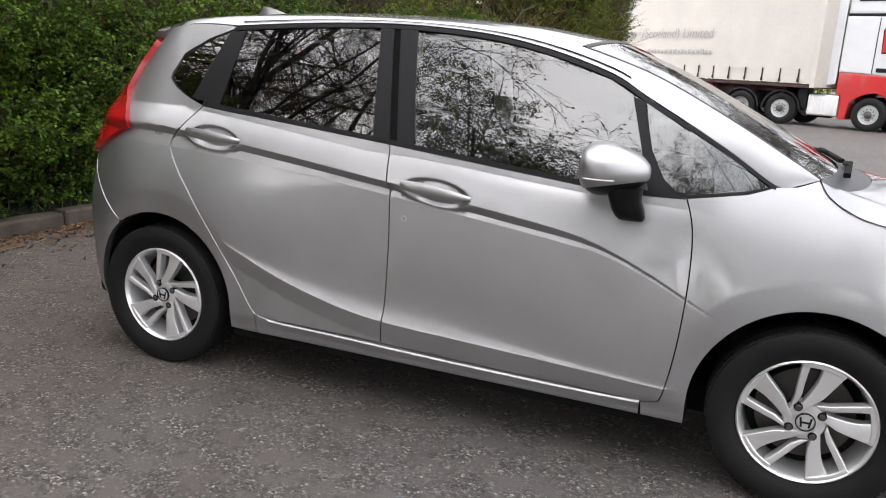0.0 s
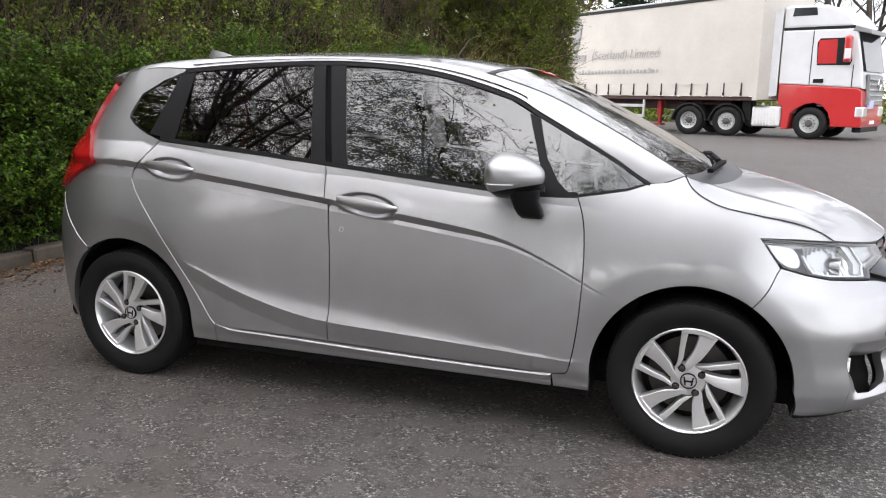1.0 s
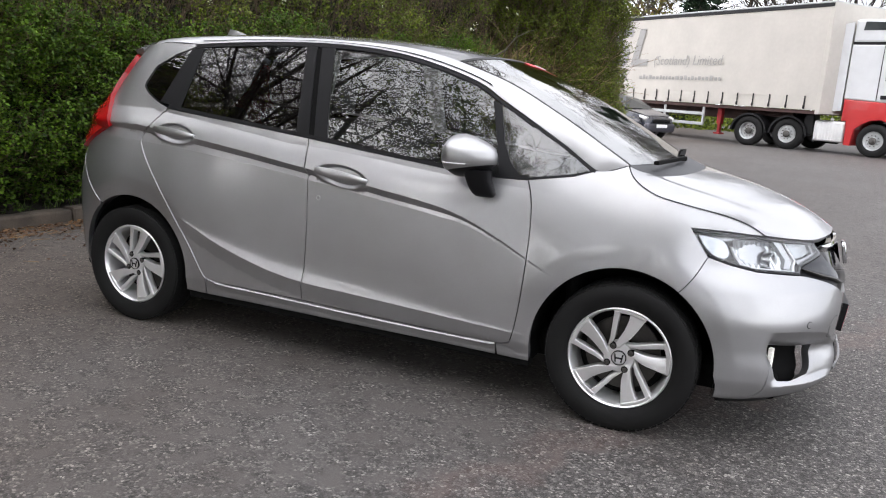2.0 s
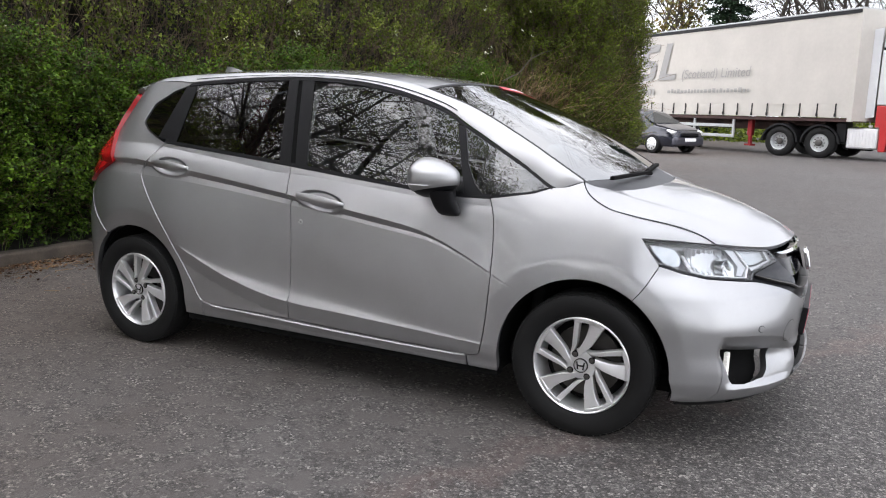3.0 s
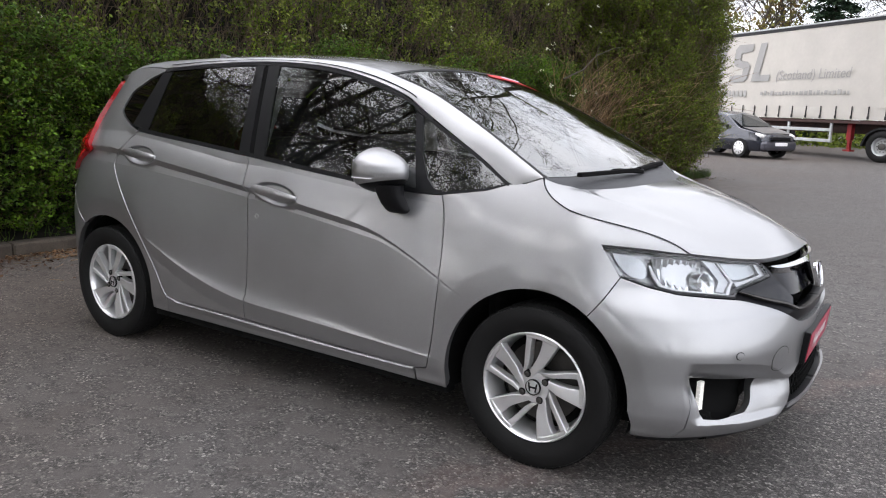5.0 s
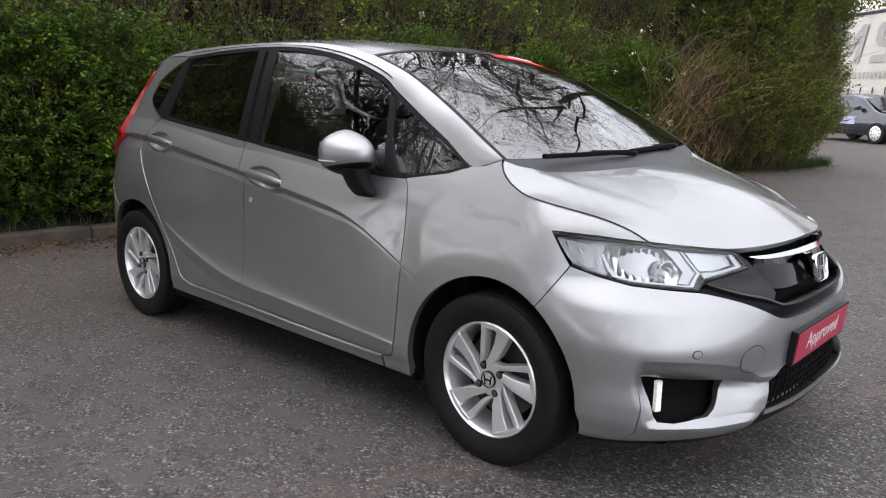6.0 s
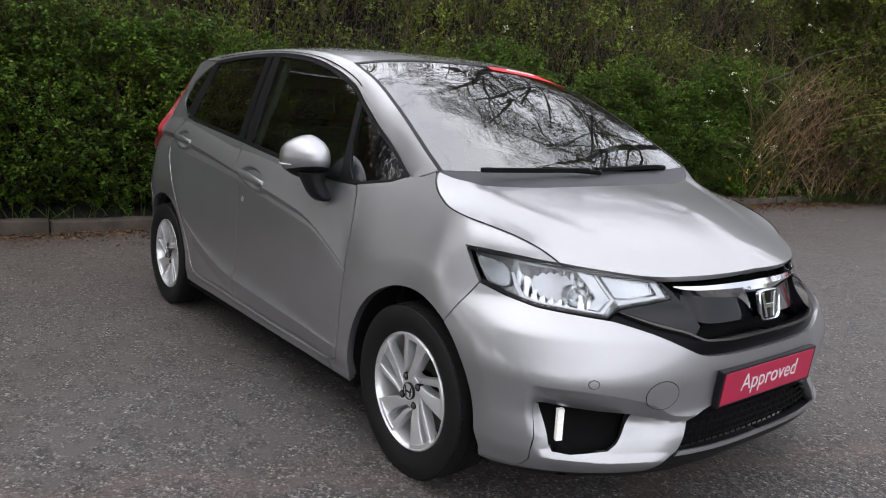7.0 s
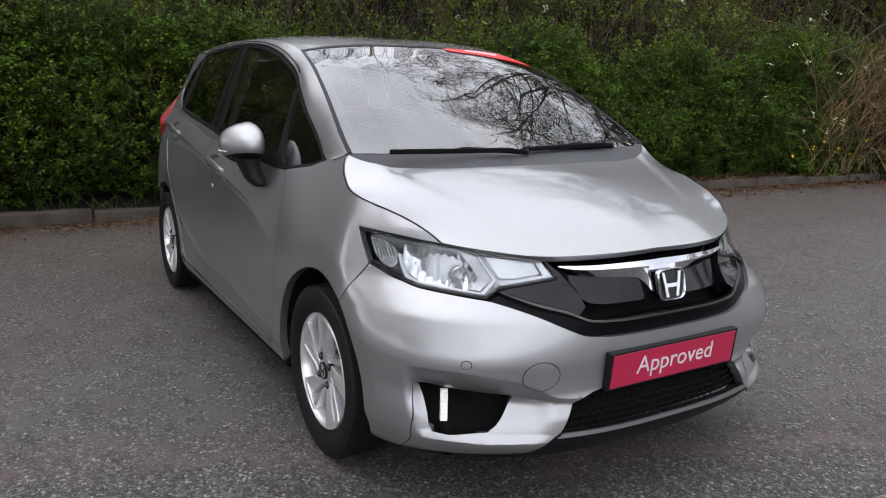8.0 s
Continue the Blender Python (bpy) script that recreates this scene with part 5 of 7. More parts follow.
# door mirrors
def door_mirror(side):
    bm = bmesh.new()
    bmesh.ops.create_uvsphere(bm, u_segments=28, v_segments=18, radius=1.0)
    for v in bm.verts:
        x, y, z = v.co
        x, y, z = [math.copysign(abs(c) ** 0.72, c) for c in (x, y, z)]
        x = x * 0.138 if x > 0 else x * 0.086
        taper = 1 - 0.34 * max(x, 0) / 0.138
        f = 1.10 - 0.50 * ((1 - y) / 2) ** 1.25
        v.co = (x, y * 0.080 * taper, z * 0.092 * taper * f)
    bmesh.ops.bisect_plane(bm, geom=bm.verts[:] + bm.edges[:] + bm.faces[:], plane_co=(0, 0, -0.052), plane_no=(-0.20, 0.16, 1), clear_inner=True)
    m = pose(0.575, -0.862 * side, 1.034, 0, 0, 10 * side)
    bmesh.ops.transform(bm, matrix=m @ Matrix.Diagonal((1, side, 1, 1)), verts=bm.verts[:])
    shell = part("door_mirror", bm, PAINT, car, "silver door mirror on a black foot", smooth=True)
    bm = bmesh.new()
    bmesh.ops.create_uvsphere(bm, u_segments=24, v_segments=16, radius=1.0)
    for v in bm.verts:
        x, y, z = [math.copysign(abs(c) ** 0.72, c) for c in v.co]
        x = x * 0.134 if x > 0 else x * 0.080
        taper = 1 - 0.34 * max(x, 0) / 0.138
        f = 1.10 - 0.50 * ((1 - y) / 2) ** 1.25
        v.co = (x, y * 0.0785 * taper, z * 0.0905 * taper * f)
    bmesh.ops.transform(bm, matrix=m @ Matrix.Diagonal((1, side, 1, 1)), verts=bm.verts[:])
    part("mirror_case", bm, TRIM, shell, "black lower case", smooth=True)
    bm = box(bmesh.new(), (-0.0868, -0.036, -0.026), (-0.079, 0.045, 0.040), 0.003, m)
    part("mirror_glass", bm, CHROME, shell, "mirror glass")
    bm = bmesh.new()
    line = []
    for k in range(9):
        a = radians(140 - 55 * k / 8)
        cx, cy = math.cos(a), math.sin(a)
        x = math.copysign(abs(cx) ** 0.72, cx)
        x = x * 0.138 if x > 0 else x * 0.086
        line.append(Vector((x, -0.0800 * cy ** 0.72 * (1 - 0.34 * max(x, 0) / 0.138) * side, -0.024)))
    for a, b in zip(line, line[1:]):
        rod(bm, m @ a, m @ b, 0.0020, sides=6)
    part("repeater_lamp", bm, GUIDE, shell, "slim pale indicator strip")
    bm = bmesh.new()
    foot = [((0.636, -0.862, 0.985), 0.060, 0.042), ((0.642, -0.852, 0.945), 0.052, 0.036), ((0.652, -0.840, 0.912), 0.052, 0.036), ((0.660, -0.830, 0.888), 0.048, 0.030), ((0.663, -0.826, 0.877), 0.038, 0.020)]
    rings = []
    for (x, y, z), rx, ry in foot:
        rings.append([bm.verts.new((x + rx * math.copysign(abs(math.cos(a)) ** 0.6, math.cos(a)), side * (y + ry * math.copysign(abs(math.sin(a)) ** 0.6, math.sin(a))), z)) for a in np.linspace(0, 2 * math.pi, 17)[:-1]])
    for a, b in zip(rings, rings[1:]):
        for i in range(16):
            bm.faces.new((a[i], a[(i + 1) % 16], b[(i + 1) % 16], b[i]))
    bm.faces.new(rings[0])
    bm.faces.new(rings[-1][::-1])
    part("mirror_foot", bm, TRIM, shell, "black mirror foot on the door skin", smooth=True)


door_mirror(1)
door_mirror(-1)


# wheels
def wheel(at, side, turn):
    """An alloy wheel: five wide swept blades, each with a slim spoke beside it, four nuts and a cap."""
    hub = new("wheel")
    hub.parent = car
    hub.matrix_world = Matrix.Translation(at) @ (pose(0, 0, 0, 0, turn, 0) if side > 0 else pose(0, 0, 0, 0, turn, 180))
    bm = lathe(bmesh.new(), [(0.198, 0.150), (0.236, 0.158), (0.272, 0.140), (0.292, 0.120), (0.300, 0.095), (0.3015, 0.070), (0.3015, 0.000), (0.300, -0.030), (0.292, -0.046), (0.275, -0.053), (0.245, -0.052), (0.222, -0.044), (0.207, -0.034), (0.203, -0.028)], 72)
    tyre = part("tyre", bm, RUBBER, hub, "black tyre with worn sidewall", smooth=True)
    bm = bmesh.new()
    for k in range(64):   # shoulder tread blocks
        a = 2 * math.pi * k / 64
        m = Matrix.Rotation(-a, 4, "Y") @ Matrix.Translation((0.2995, 0.0, 0.0))
        for y0, y1 in ((-0.040, -0.004), (0.002, 0.034), (0.040, 0.072), (0.078, 0.112)):
            box(bm, (-0.006, y0, -0.0115), (0.0035 if y0 > -0.01 and y1 < 0.08 else 0.0005, y1, 0.0115), 0, m)
    part("tread", bm, RUBBER, tyre)
    bm = lathe(bmesh.new(), [(0.2035, -0.026), (0.2055, -0.036), (0.201, -0.040), (0.1965, -0.036), (0.190, -0.020), (0.184, 0.015), (0.180, 0.060), (0.178, 0.120)], 72)
    rim = part("rim", bm, ALLOY, hub, "silver alloy rim", smooth=True)
    def at_clock(r, a):   # a in degrees clockwise from the top
        return 0.2035 * r * math.sin(radians(a)), 0.2035 * r * math.cos(radians(a))

    def spoke(name, left, right, face, dish, label="", lean=0.0):
        out = [at_clock(r, a) for r, a in left + right[::-1]]
        ys = [face + dish * (1 - r) ** 1.3 + (lean * r if i < len(left) else 0.0) for i, (r, a) in enumerate(left + right[::-1])]
        bm = bmesh.new()
        top = [bm.verts.new((u, y, w)) for (u, w), y in zip(out, ys)]
        low = [bm.verts.new((u, y + 0.034, w)) for (u, w), y in zip(out, ys)]
        n, h = len(out), len(left)
        faces = [bm.faces.new((top[i], top[i + 1], top[n - 2 - i], top[n - 1 - i])) for i in range(h - 1)]
        faces += [bm.faces.new((low[n - 1 - i], low[n - 2 - i], low[i + 1], low[i])) for i in range(h - 1)]
        faces += [bm.faces.new((top[i], low[i], low[(i + 1) % n], top[(i + 1) % n])) for i in range(n)]
        bmesh.ops.recalc_face_normals(bm, faces=bm.faces[:])
        ring = [e for e in bm.edges if all(v in top for v in e.verts) and abs(top.index(e.verts[0]) - top.index(e.verts[1])) in (1, n - 1)]
        bmesh.ops.bevel(bm, geom=ring, offset=0.0042, segments=3, profile=0.6, affect="EDGES", clamp_overlap=True)
        bmesh.ops.transform(bm, matrix=m, verts=bm.verts[:])
        return part(name, bm, ALLOY, rim, label, smooth=True)

    for k in range(5):
        m = Matrix.Rotation(radians(72 * k), 4, "Y")
        spoke("blade", [(0.975, 6.5), (0.84, 8.0), (0.70, 7.5), (0.56, 4.5), (0.44, -1.5), (0.33, -13), (0.20, -40)],
              [(0.975, 27.5), (0.84, 27.5), (0.70, 27.0), (0.56, 26.0), (0.44, 24.0), (0.33, 16), (0.20, -2)], -0.0365, 0.012, "wide swept spoke", 0.011)
        spoke("slim_spoke", [(0.965, -10.5), (0.80, -13.5), (0.60, -19.5), (0.43, -29), (0.31, -52)],
              [(0.965, -3.0), (0.80, -5.5), (0.60, -9.5), (0.43, -15), (0.31, -32)], -0.034, 0.012)
        spoke("flange", [(0.985, a) for a in range(-11, 29, 3)], [(0.895, a) for a in range(-11, 29, 3)], -0.0358, 0.0)
    for k in range(4):
        m = Matrix.Rotation(radians(90 * k - 31), 4, "Y") @ Matrix.Translation((0, 0, 0.052))
        bm = lathe(bmesh.new(), [(0.0005, -0.034), (0.0075, -0.034), (0.0100, -0.031), (0.0105, -0.014)], 12, m)
        # near-black disc round the nut, in place of the shade in its pocket
        part("nut_pocket_shade", lathe(bmesh.new(), [(0.0005, -0.0288), (0.0128, -0.0288), (0.0136, -0.0275), (0.0138, -0.010)], 20, m), SHADOW, rim, "near-black disc standing in for shade in the nut recess", smooth=True)
        part("wheel_nut", bm, STEEL, rim, smooth=True)
    bm = lathe(bmesh.new(), [(0.0005, -0.034), (0.024, -0.0335), (0.028, -0.030), (0.029, -0.0255), (0.045, -0.0255), (0.058, -0.0245), (0.064, -0.016), (0.066, 0.01)], 36)
    cap = part("hub_cap", bm, ALLOY, rim, "round centre cap with a dark emblem", smooth=True)
    for sgn in (-1, 1):
        part("emblem", prism(bmesh.new(), [(sgn * 0.008, -0.017), (sgn * 0.014, -0.017), (sgn * 0.019, 0.016), (sgn * 0.013, 0.016)], -0.0348, -0.031), TRIM, cap)
    part("emblem", prism(bmesh.new(), [(-0.012, -0.004), (0.012, -0.004), (0.013, 0.003), (-0.013, 0.003)], -0.0348, -0.031), TRIM, cap)
    part("cap_ring", lathe(bmesh.new(), [(0.0270, -0.0325), (0.0272, -0.0345), (0.0298, -0.0340), (0.0300, -0.026)], 32), TRIM, cap, "dark ring round the emblem", smooth=True)
    bm = lathe(bmesh.new(), [(0.06, 0.045), (0.150, 0.045), (0.150, 0.060), (0.06, 0.060)], 48)
    part("brake_disc", bm, STEEL, hub, "worn brake disc", smooth=True)
    bm = lathe(bmesh.new(), [(0.0005, 0.066), (0.178, 0.066), (0.178, 0.075), (0.0005, 0.075)], 36)
    part("backing_plate", bm, SHADOW, hub)
    return hub


for x, turn in ((1.265, 0), (-1.265, 4)):
    for flank in (1, -1):
        wheel((x, -0.772 * flank, 0.300), flank, turn)

# wheel housings, floor pan and cabin
for x in (1.262, -1.262):
    for flank in (1, -1):
        bm = bmesh.new()
        n = 24
        rings = [[bm.verts.new((x + 0.366 * math.cos(math.pi * (-0.08 + 1.16 * i / n)), -y * flank, 0.305 + 0.366 * math.sin(math.pi * (-0.08 + 1.16 * i / n)))) for i in range(n + 1)] for y in (0.80 if x > 0 else 0.745, 0.60, 0.50)]
        for a, b in zip(rings, rings[1:]):
            for i in range(n):
                bm.faces.new((a[i], a[i + 1], b[i + 1], b[i]))
        bm.faces.new(rings[-1])
        part("wheel_housing", bm, SHADOW, car, "black wheel arch liner")
part("floor_pan", box(bmesh.new(), (-1.78, -0.66, 0.19), (1.85, 0.66, 0.30), 0.03), SHADOW, car, "black underside")
for flank in (1, -1):
    part("side_member", box(bmesh.new(), (-0.90, -0.775 * flank - 0.03, 0.185), (0.90, -0.775 * flank + 0.03, 0.235), 0.01), SHADOW, car)
part("bulkhead", box(bmesh.new(), (1.0, -0.70, 0.30), (1.06, 0.70, 0.90), 0.02), SHADOW, car)
part("dashboard", box(bmesh.new(), (0.72, -0.66, 0.60), (1.15, 0.66, 1.00), 0.08), DASH, car, "dark grey dashboard under the windscreen")
bm = lathe(bmesh.new(), [(0.178 + 0.014 * math.cos(a), 0.014 * math.sin(a)) for a in np.linspace(0, 2 * math.pi, 11)[:-1]], 40, closed=True)
lathe(bm, [(0.0005, 0.01), (0.06, 0.012), (0.07, 0.03)], 24)
for k in (0, 180, 270):
    rod(bm, (0.05 * math.cos(radians(k)), 0.018, 0.05 * math.sin(radians(k))), (0.175 * math.cos(radians(k)), 0.0, 0.175 * math.sin(radians(k))), 0.012, sides=6)
bmesh.ops.transform(bm, matrix=pose(0.66, -0.36, 0.93, 0, -24, 90), verts=bm.verts[:])
part("steering_wheel", bm, DASH, car, "dark steering wheel", smooth=True)
for x, ys in ((-0.02, (-0.36, 0.36)), (-0.85, (-0.36, 0.36))):
    for y in ys:
        seat = part("seat", box(bmesh.new(), (x - 0.10, y - 0.25, 0.34), (x + 0.42, y + 0.25, 0.56), 0.06), CLOTH, car, "dark cloth seat")
        part("seat_back", box(bmesh.new(), (-0.09, -0.24, 0.0), (0.06, 0.24, 0.62), 0.05, pose(x - 0.12, y, 0.52, 0, -16, 0)), CLOTH, seat)
        part("headrest", box(bmesh.new(), (-0.05, -0.12, 0.0), (0.05, 0.12, 0.17), 0.04, pose(x - 0.31, y, 1.14, 0, -12, 0)), CLOTH, seat)
for flank in (1, -1):
    part("pillar_lining", box(bmesh.new(), (-0.05, -0.02, 0.0), (0.05, 0.02, 0.44), 0.012, pose(-0.26, -0.71 * flank, 1.02, -22 * flank, 0, 0)), LINING, car, "pale pillar lining")

# near-black sheets added behind the skin so the shut lines look shaded
for flank in (1, -1):
    panel("shut_line_backing", [(-0.90, 0.245), (0.90, 0.245), (0.90, 0.33)] + [(s, z) for s, z in arch(XF - 0.038, 176, 60)] + [(1.56, 0.72), (1.49, 0.83), (1.30, 0.93), (1.18, 1.00), (1.06, 1.0), (0.822, 0.950), (0.70, 0.946), (0.497, 0.955), (0.15, 0.990), (-0.227, 1.029), (-0.62, 1.065), (-1.085, 1.107), (-1.30, 1.17), (-1.60, 1.02), (-1.72, 0.86), (-1.58, 0.70)] + arch(XR - 0.012, 122, 4), SHADOW, car, "", lift=-0.022, depth=0.0, gap=0.004, ds=0.06, dz=0.03, side=flank)
car.matrix_world = Matrix.LocRotScale((0, 0.018, 0), None, (1, 1.0214, 1))


# ---- ground, kerb and verge ----
bm = bmesh.new()
xs = [-900, -60, -6, 0, 6, 30, 900]
ys = [-900, -40, -8, 0, 10, 40, 900]
grid = [[bm.verts.new((x, y, 0)) for x in xs] for y in ys]
for i in range(6):
    for j in range(6):
        bm.faces.new((grid[i][j], grid[i][j + 1], grid[i + 1][j + 1], grid[i + 1][j]))
tagged(part("ground", bm, ASPHALT), "worn grey tarmac yard with pale chippings", "ground", kind="structure")

rng = np.random.default_rng(7)


def kerb_x(y):
    return -3.70 + 0.092 * y


kerb = tagged(new("kerb"), "weathered concrete kerb along the hedge", "kerb", kind="structure")
stone_bm = box(bmesh.new(), (-0.075, -0.452, -0.05), (0.075, 0.452, 0.115), 0.018)
bmesh.ops.subdivide_edges(stone_bm, edges=[e for e in stone_bm.edges if e.calc_length() > 0.5], cuts=3)
for v in stone_bm.verts:
    v.co += Vector((rng.normal(0, 0.003), 0, rng.normal(0, 0.003)))
stone = part("kerb_stone", stone_bm, KERB, kerb)
for k in range(18):
    ob = stone if k == 0 else new("kerb_stone", stone.data)
    ob.parent = kerb
    y = -6.0 + 0.912 * k
    ob.matrix_basis = pose(kerb_x(y) - 0.075 + rng.normal(0, 0.006), y, rng.normal(0, 0.006), 0, rng.normal(0, 1.2), -5.3 + rng.normal(0, 0.5))

bm = bmesh.new()   # the bank of earth behind the kerb
rows = []
for y in np.arange(-9, 17.1, 0.5):
    end = max(0.0, y - 13.0)
    rows.append([bm.verts.new((kerb_x(min(y, 13)) - 0.12 - d - 0.25 * end ** 1.5 + (0.35 if y > 10 else 0) * min(y - 10, 2) / 2, y, h + rng.normal(0, 0.015))) for d, h in ((0, 0.05), (0.3, 0.11), (1.5, 0.25), (5, 0.5), (14, 0.8))])
for a, b in zip(rows, rows[1:]):
    for i in range(4):
        bm.faces.new((a[i], a[i + 1], b[i + 1], b[i]))
tagged(part("bank", bm, SOIL_AND_SHADE, smooth=True), "bare dark soil bank under the hedge", "ground", kind="structure")


# ---- many small pieces at once ----
def fast_mesh(name, verts, quads, material, parent=None, label="", smooth=False):
    verts, quads = np.ascontiguousarray(verts, np.float32), np.ascontiguousarray(quads, np.int32)
    me = bpy.data.meshes.new(name)
    me.vertices.add(len(verts))
    me.vertices.foreach_set("co", verts.ravel())
    me.loops.add(quads.size)
    me.loops.foreach_set("vertex_index", quads.ravel())
    me.polygons.add(len(quads))
    me.polygons.foreach_set("loop_start", np.arange(0, quads.size, 4, dtype=np.int32))
    if smooth:
        me.polygons.foreach_set("use_smooth", np.ones(len(quads), bool))
    me.update(calc_edges=True)
    me.materials.append(material)
    ob = new(name, me)
    if parent is not None:
        ob.parent = parent
    if label:
        ob["label"] = label
    return ob


def unit(v):
    return v / (np.linalg.norm(v, axis=-1, keepdims=True) + 1e-9)


def leaf_quads(centres, length, width, out=(0.6, 0, 0.5), loose=0.9, seed=1):
    """Pointed leaves at the centres, facing roughly out."""
    r = np.random.default_rng(seed)
    n = len(centres)
    nor = unit(np.asarray(out, float) + r.normal(0, loose, (n, 3)))
    a = unit(np.cross(nor, r.normal(0, 1, (n, 3))))
    b = np.cross(nor, a)
    k = r.uniform(0.65, 1.3, (n, 1))
    l, w = length * k / 2, width * k / 2
    v = np.stack((centres - a * l, centres + b * w + a * l * 0.1 + nor * w * 0.35, centres + a * l, centres - b * w + a * l * 0.1 + nor * w * 0.35), 1)
    return v.reshape(-1, 3), np.arange(4 * n).reshape(n, 4)


def stick_quads(a, b, ra, rb):
    """Three-sided tapered sticks from a to b."""
    a, b = np.asarray(a, float), np.asarray(b, float)
    n = len(a)
    d = unit(b - a)
    side = unit(np.cross(d, np.where(np.abs(d[:, 2:3]) > 0.9, np.array([[1.0, 0, 0]]), np.array([[0, 0, 1.0]]))))
    up = np.cross(d, side)
    v = np.empty((n, 6, 3))
    for k in range(3):
        c, s = math.cos(2 * math.pi * k / 3), math.sin(2 * math.pi * k / 3)
        v[:, k] = a + (side * c + up * s) * np.broadcast_to(ra, (n,))[:, None]
        v[:, 3 + k] = b + (side * c + up * s) * np.broadcast_to(rb, (n,))[:, None]
    base = 6 * np.arange(n)[:, None]
    q = np.concatenate([base + np.array([[k, (k + 1) % 3, 3 + (k + 1) % 3, 3 + k]]) for k in range(3)])
    return v.reshape(-1, 3), q


def wavy(y, z, seed, size=1.0):
    """A bumpy field for clump outlines, about -1..1."""
    r = np.random.default_rng(seed)
    f = 0
    for k in range(7):
        a, b, p = r.uniform(0.6, 4.2) / size, r.uniform(0.8, 5.0) / size, r.uniform(0, 6.28, 2)
        f = f + np.sin(y * a + z * b * r.choice([-1, 1]) * 0.6 + p[0]) * np.cos(z * b - y * a * 0.4 + p[1])
    return f / 2.6


def sprays(base, direction, n, spread, reach, seed):
    """Leaf centres strung along short shoots from each base point."""
    r = np.random.default_rng(seed)
    m = len(base)
    d = unit(direction + r.normal(0, spread, (m, 3)))
    ln = r.uniform(0.5, 1.2, (m, 1)) * reach
    t = r.uniform(0.05, 1.0, (m, n, 1))
    c = base[:, None] + d[:, None] * ln[:, None] * t + r.normal(0, 0.018, (m, n, 3))
    return c.reshape(-1, 3), base, base + d * ln


# ---- the hedge and the overgrown bank ----
def hedge_face(y, z):
    bulge = 0.20 * ease(z, 0.22, 0.75) - 0.12 * np.maximum(z - 1.2, 0)
    return kerb_x(y) - 0.16 + bulge + 0.11 * wavy(y, z, 3, 0.8) + 0.15 * wavy(y, z * 1.5, 5, 0.26) - 0.5 * np.maximum(0.42 - z, 0)


hedge = tagged(new("hedge"), "dense clipped green hedge of small glossy leaves behind a kerb", "hedge")
n = 22000
y, z = rng.uniform(-6.2, 9.6, n), 0.12 + 2.05 * rng.beta(1.15, 1.0, n)
keep = z < 1.75 + 0.28 * wavy(y, y * 0 + 1.3, 11, 1.5) + 0.10 * rng.normal(0, 1, n)
y, z = y[keep], z[keep]
base = np.stack((hedge_face(y, z) - 0.16 - rng.exponential(0.10, len(y)), y, z), 1)
c, s0, s1 = sprays(base, np.array((0.85, 0.0, 0.40)), 18, 0.45, 0.20, 21)
v, q = leaf_quads(c, 0.034, 0.021, (0.35, -0.1, 1.0), 0.60, 22)
fast_mesh("foliage", v, q, HEDGE_LEAF, hedge, "small glossy green leaves")
v, q = stick_quads(s0 - (s1 - s0) * 0.6, s1, 0.0028, 0.0012)
fast_mesh("twig_growth", v, q, TWIG, hedge, "thin brown twigs")
# near-black sheet behind the leaves, standing in for the hedge's inner shade
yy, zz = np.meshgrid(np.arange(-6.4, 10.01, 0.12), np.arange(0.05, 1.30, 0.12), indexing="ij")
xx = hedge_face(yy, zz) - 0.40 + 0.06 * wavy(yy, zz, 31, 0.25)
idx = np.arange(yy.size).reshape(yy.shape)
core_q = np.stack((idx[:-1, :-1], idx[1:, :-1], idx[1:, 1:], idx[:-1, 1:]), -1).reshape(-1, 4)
fast_mesh("shade_core", np.stack((xx, yy, zz), -1).reshape(-1, 3), core_q, SOIL_AND_SHADE, hedge, "near-black sheet standing in for shade behind the leaves", True)


def scrub_face(y, z):
    return kerb_x(y) - 0.36 - 0.34 * np.maximum(z - 1.5, 0) + 0.28 * wavy(y, z, 41, 1.1) + 0.10 * wavy(y, z, 43, 0.4)


scrub = tagged(new("scrub"), "overgrown olive and brown shrubs rising behind the hedge", "shrub", kind="stuff")
n = 15000
y, z = rng.uniform(-6.5, 13.2, n), 1.1 + 4.0 * rng.beta(0.9, 1.2, n)
base = np.stack((scrub_face(y, z) - rng.exponential(0.22, n), y, z), 1)
bare = wavy(y, z, 47, 1.3) + rng.normal(0, 0.35, n)
leafy = base[bare < 0.80]
c, s0, s1 = sprays(leafy, np.array((0.55, 0.0, 0.8)), 12, 0.5, 0.30, 51)
v, q = leaf_quads(c, 0.042, 0.022, (0.5, -0.1, 0.7), 0.9, 52)
fast_mesh("foliage", v, q, OLIVE_LEAF, scrub)
d = unit(np.array((0.25, 0.0, 0.95)) + rng.normal(0, 0.42, (n, 3)))
ln = rng.uniform(0.25, 0.95, (n, 1))
v, q = stick_quads(base - d * ln * 0.5, base + d * ln * 0.5, 0.0045, 0.0018)
fast_mesh("twigs", v, q, TWIG, scrub)
# near-black sheet in place of the shade deep in the scrub
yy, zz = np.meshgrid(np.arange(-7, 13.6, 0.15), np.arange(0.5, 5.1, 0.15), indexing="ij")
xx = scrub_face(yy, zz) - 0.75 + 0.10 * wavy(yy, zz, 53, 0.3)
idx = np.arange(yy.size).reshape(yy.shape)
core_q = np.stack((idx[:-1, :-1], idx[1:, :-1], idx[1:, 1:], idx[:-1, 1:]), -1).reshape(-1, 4)
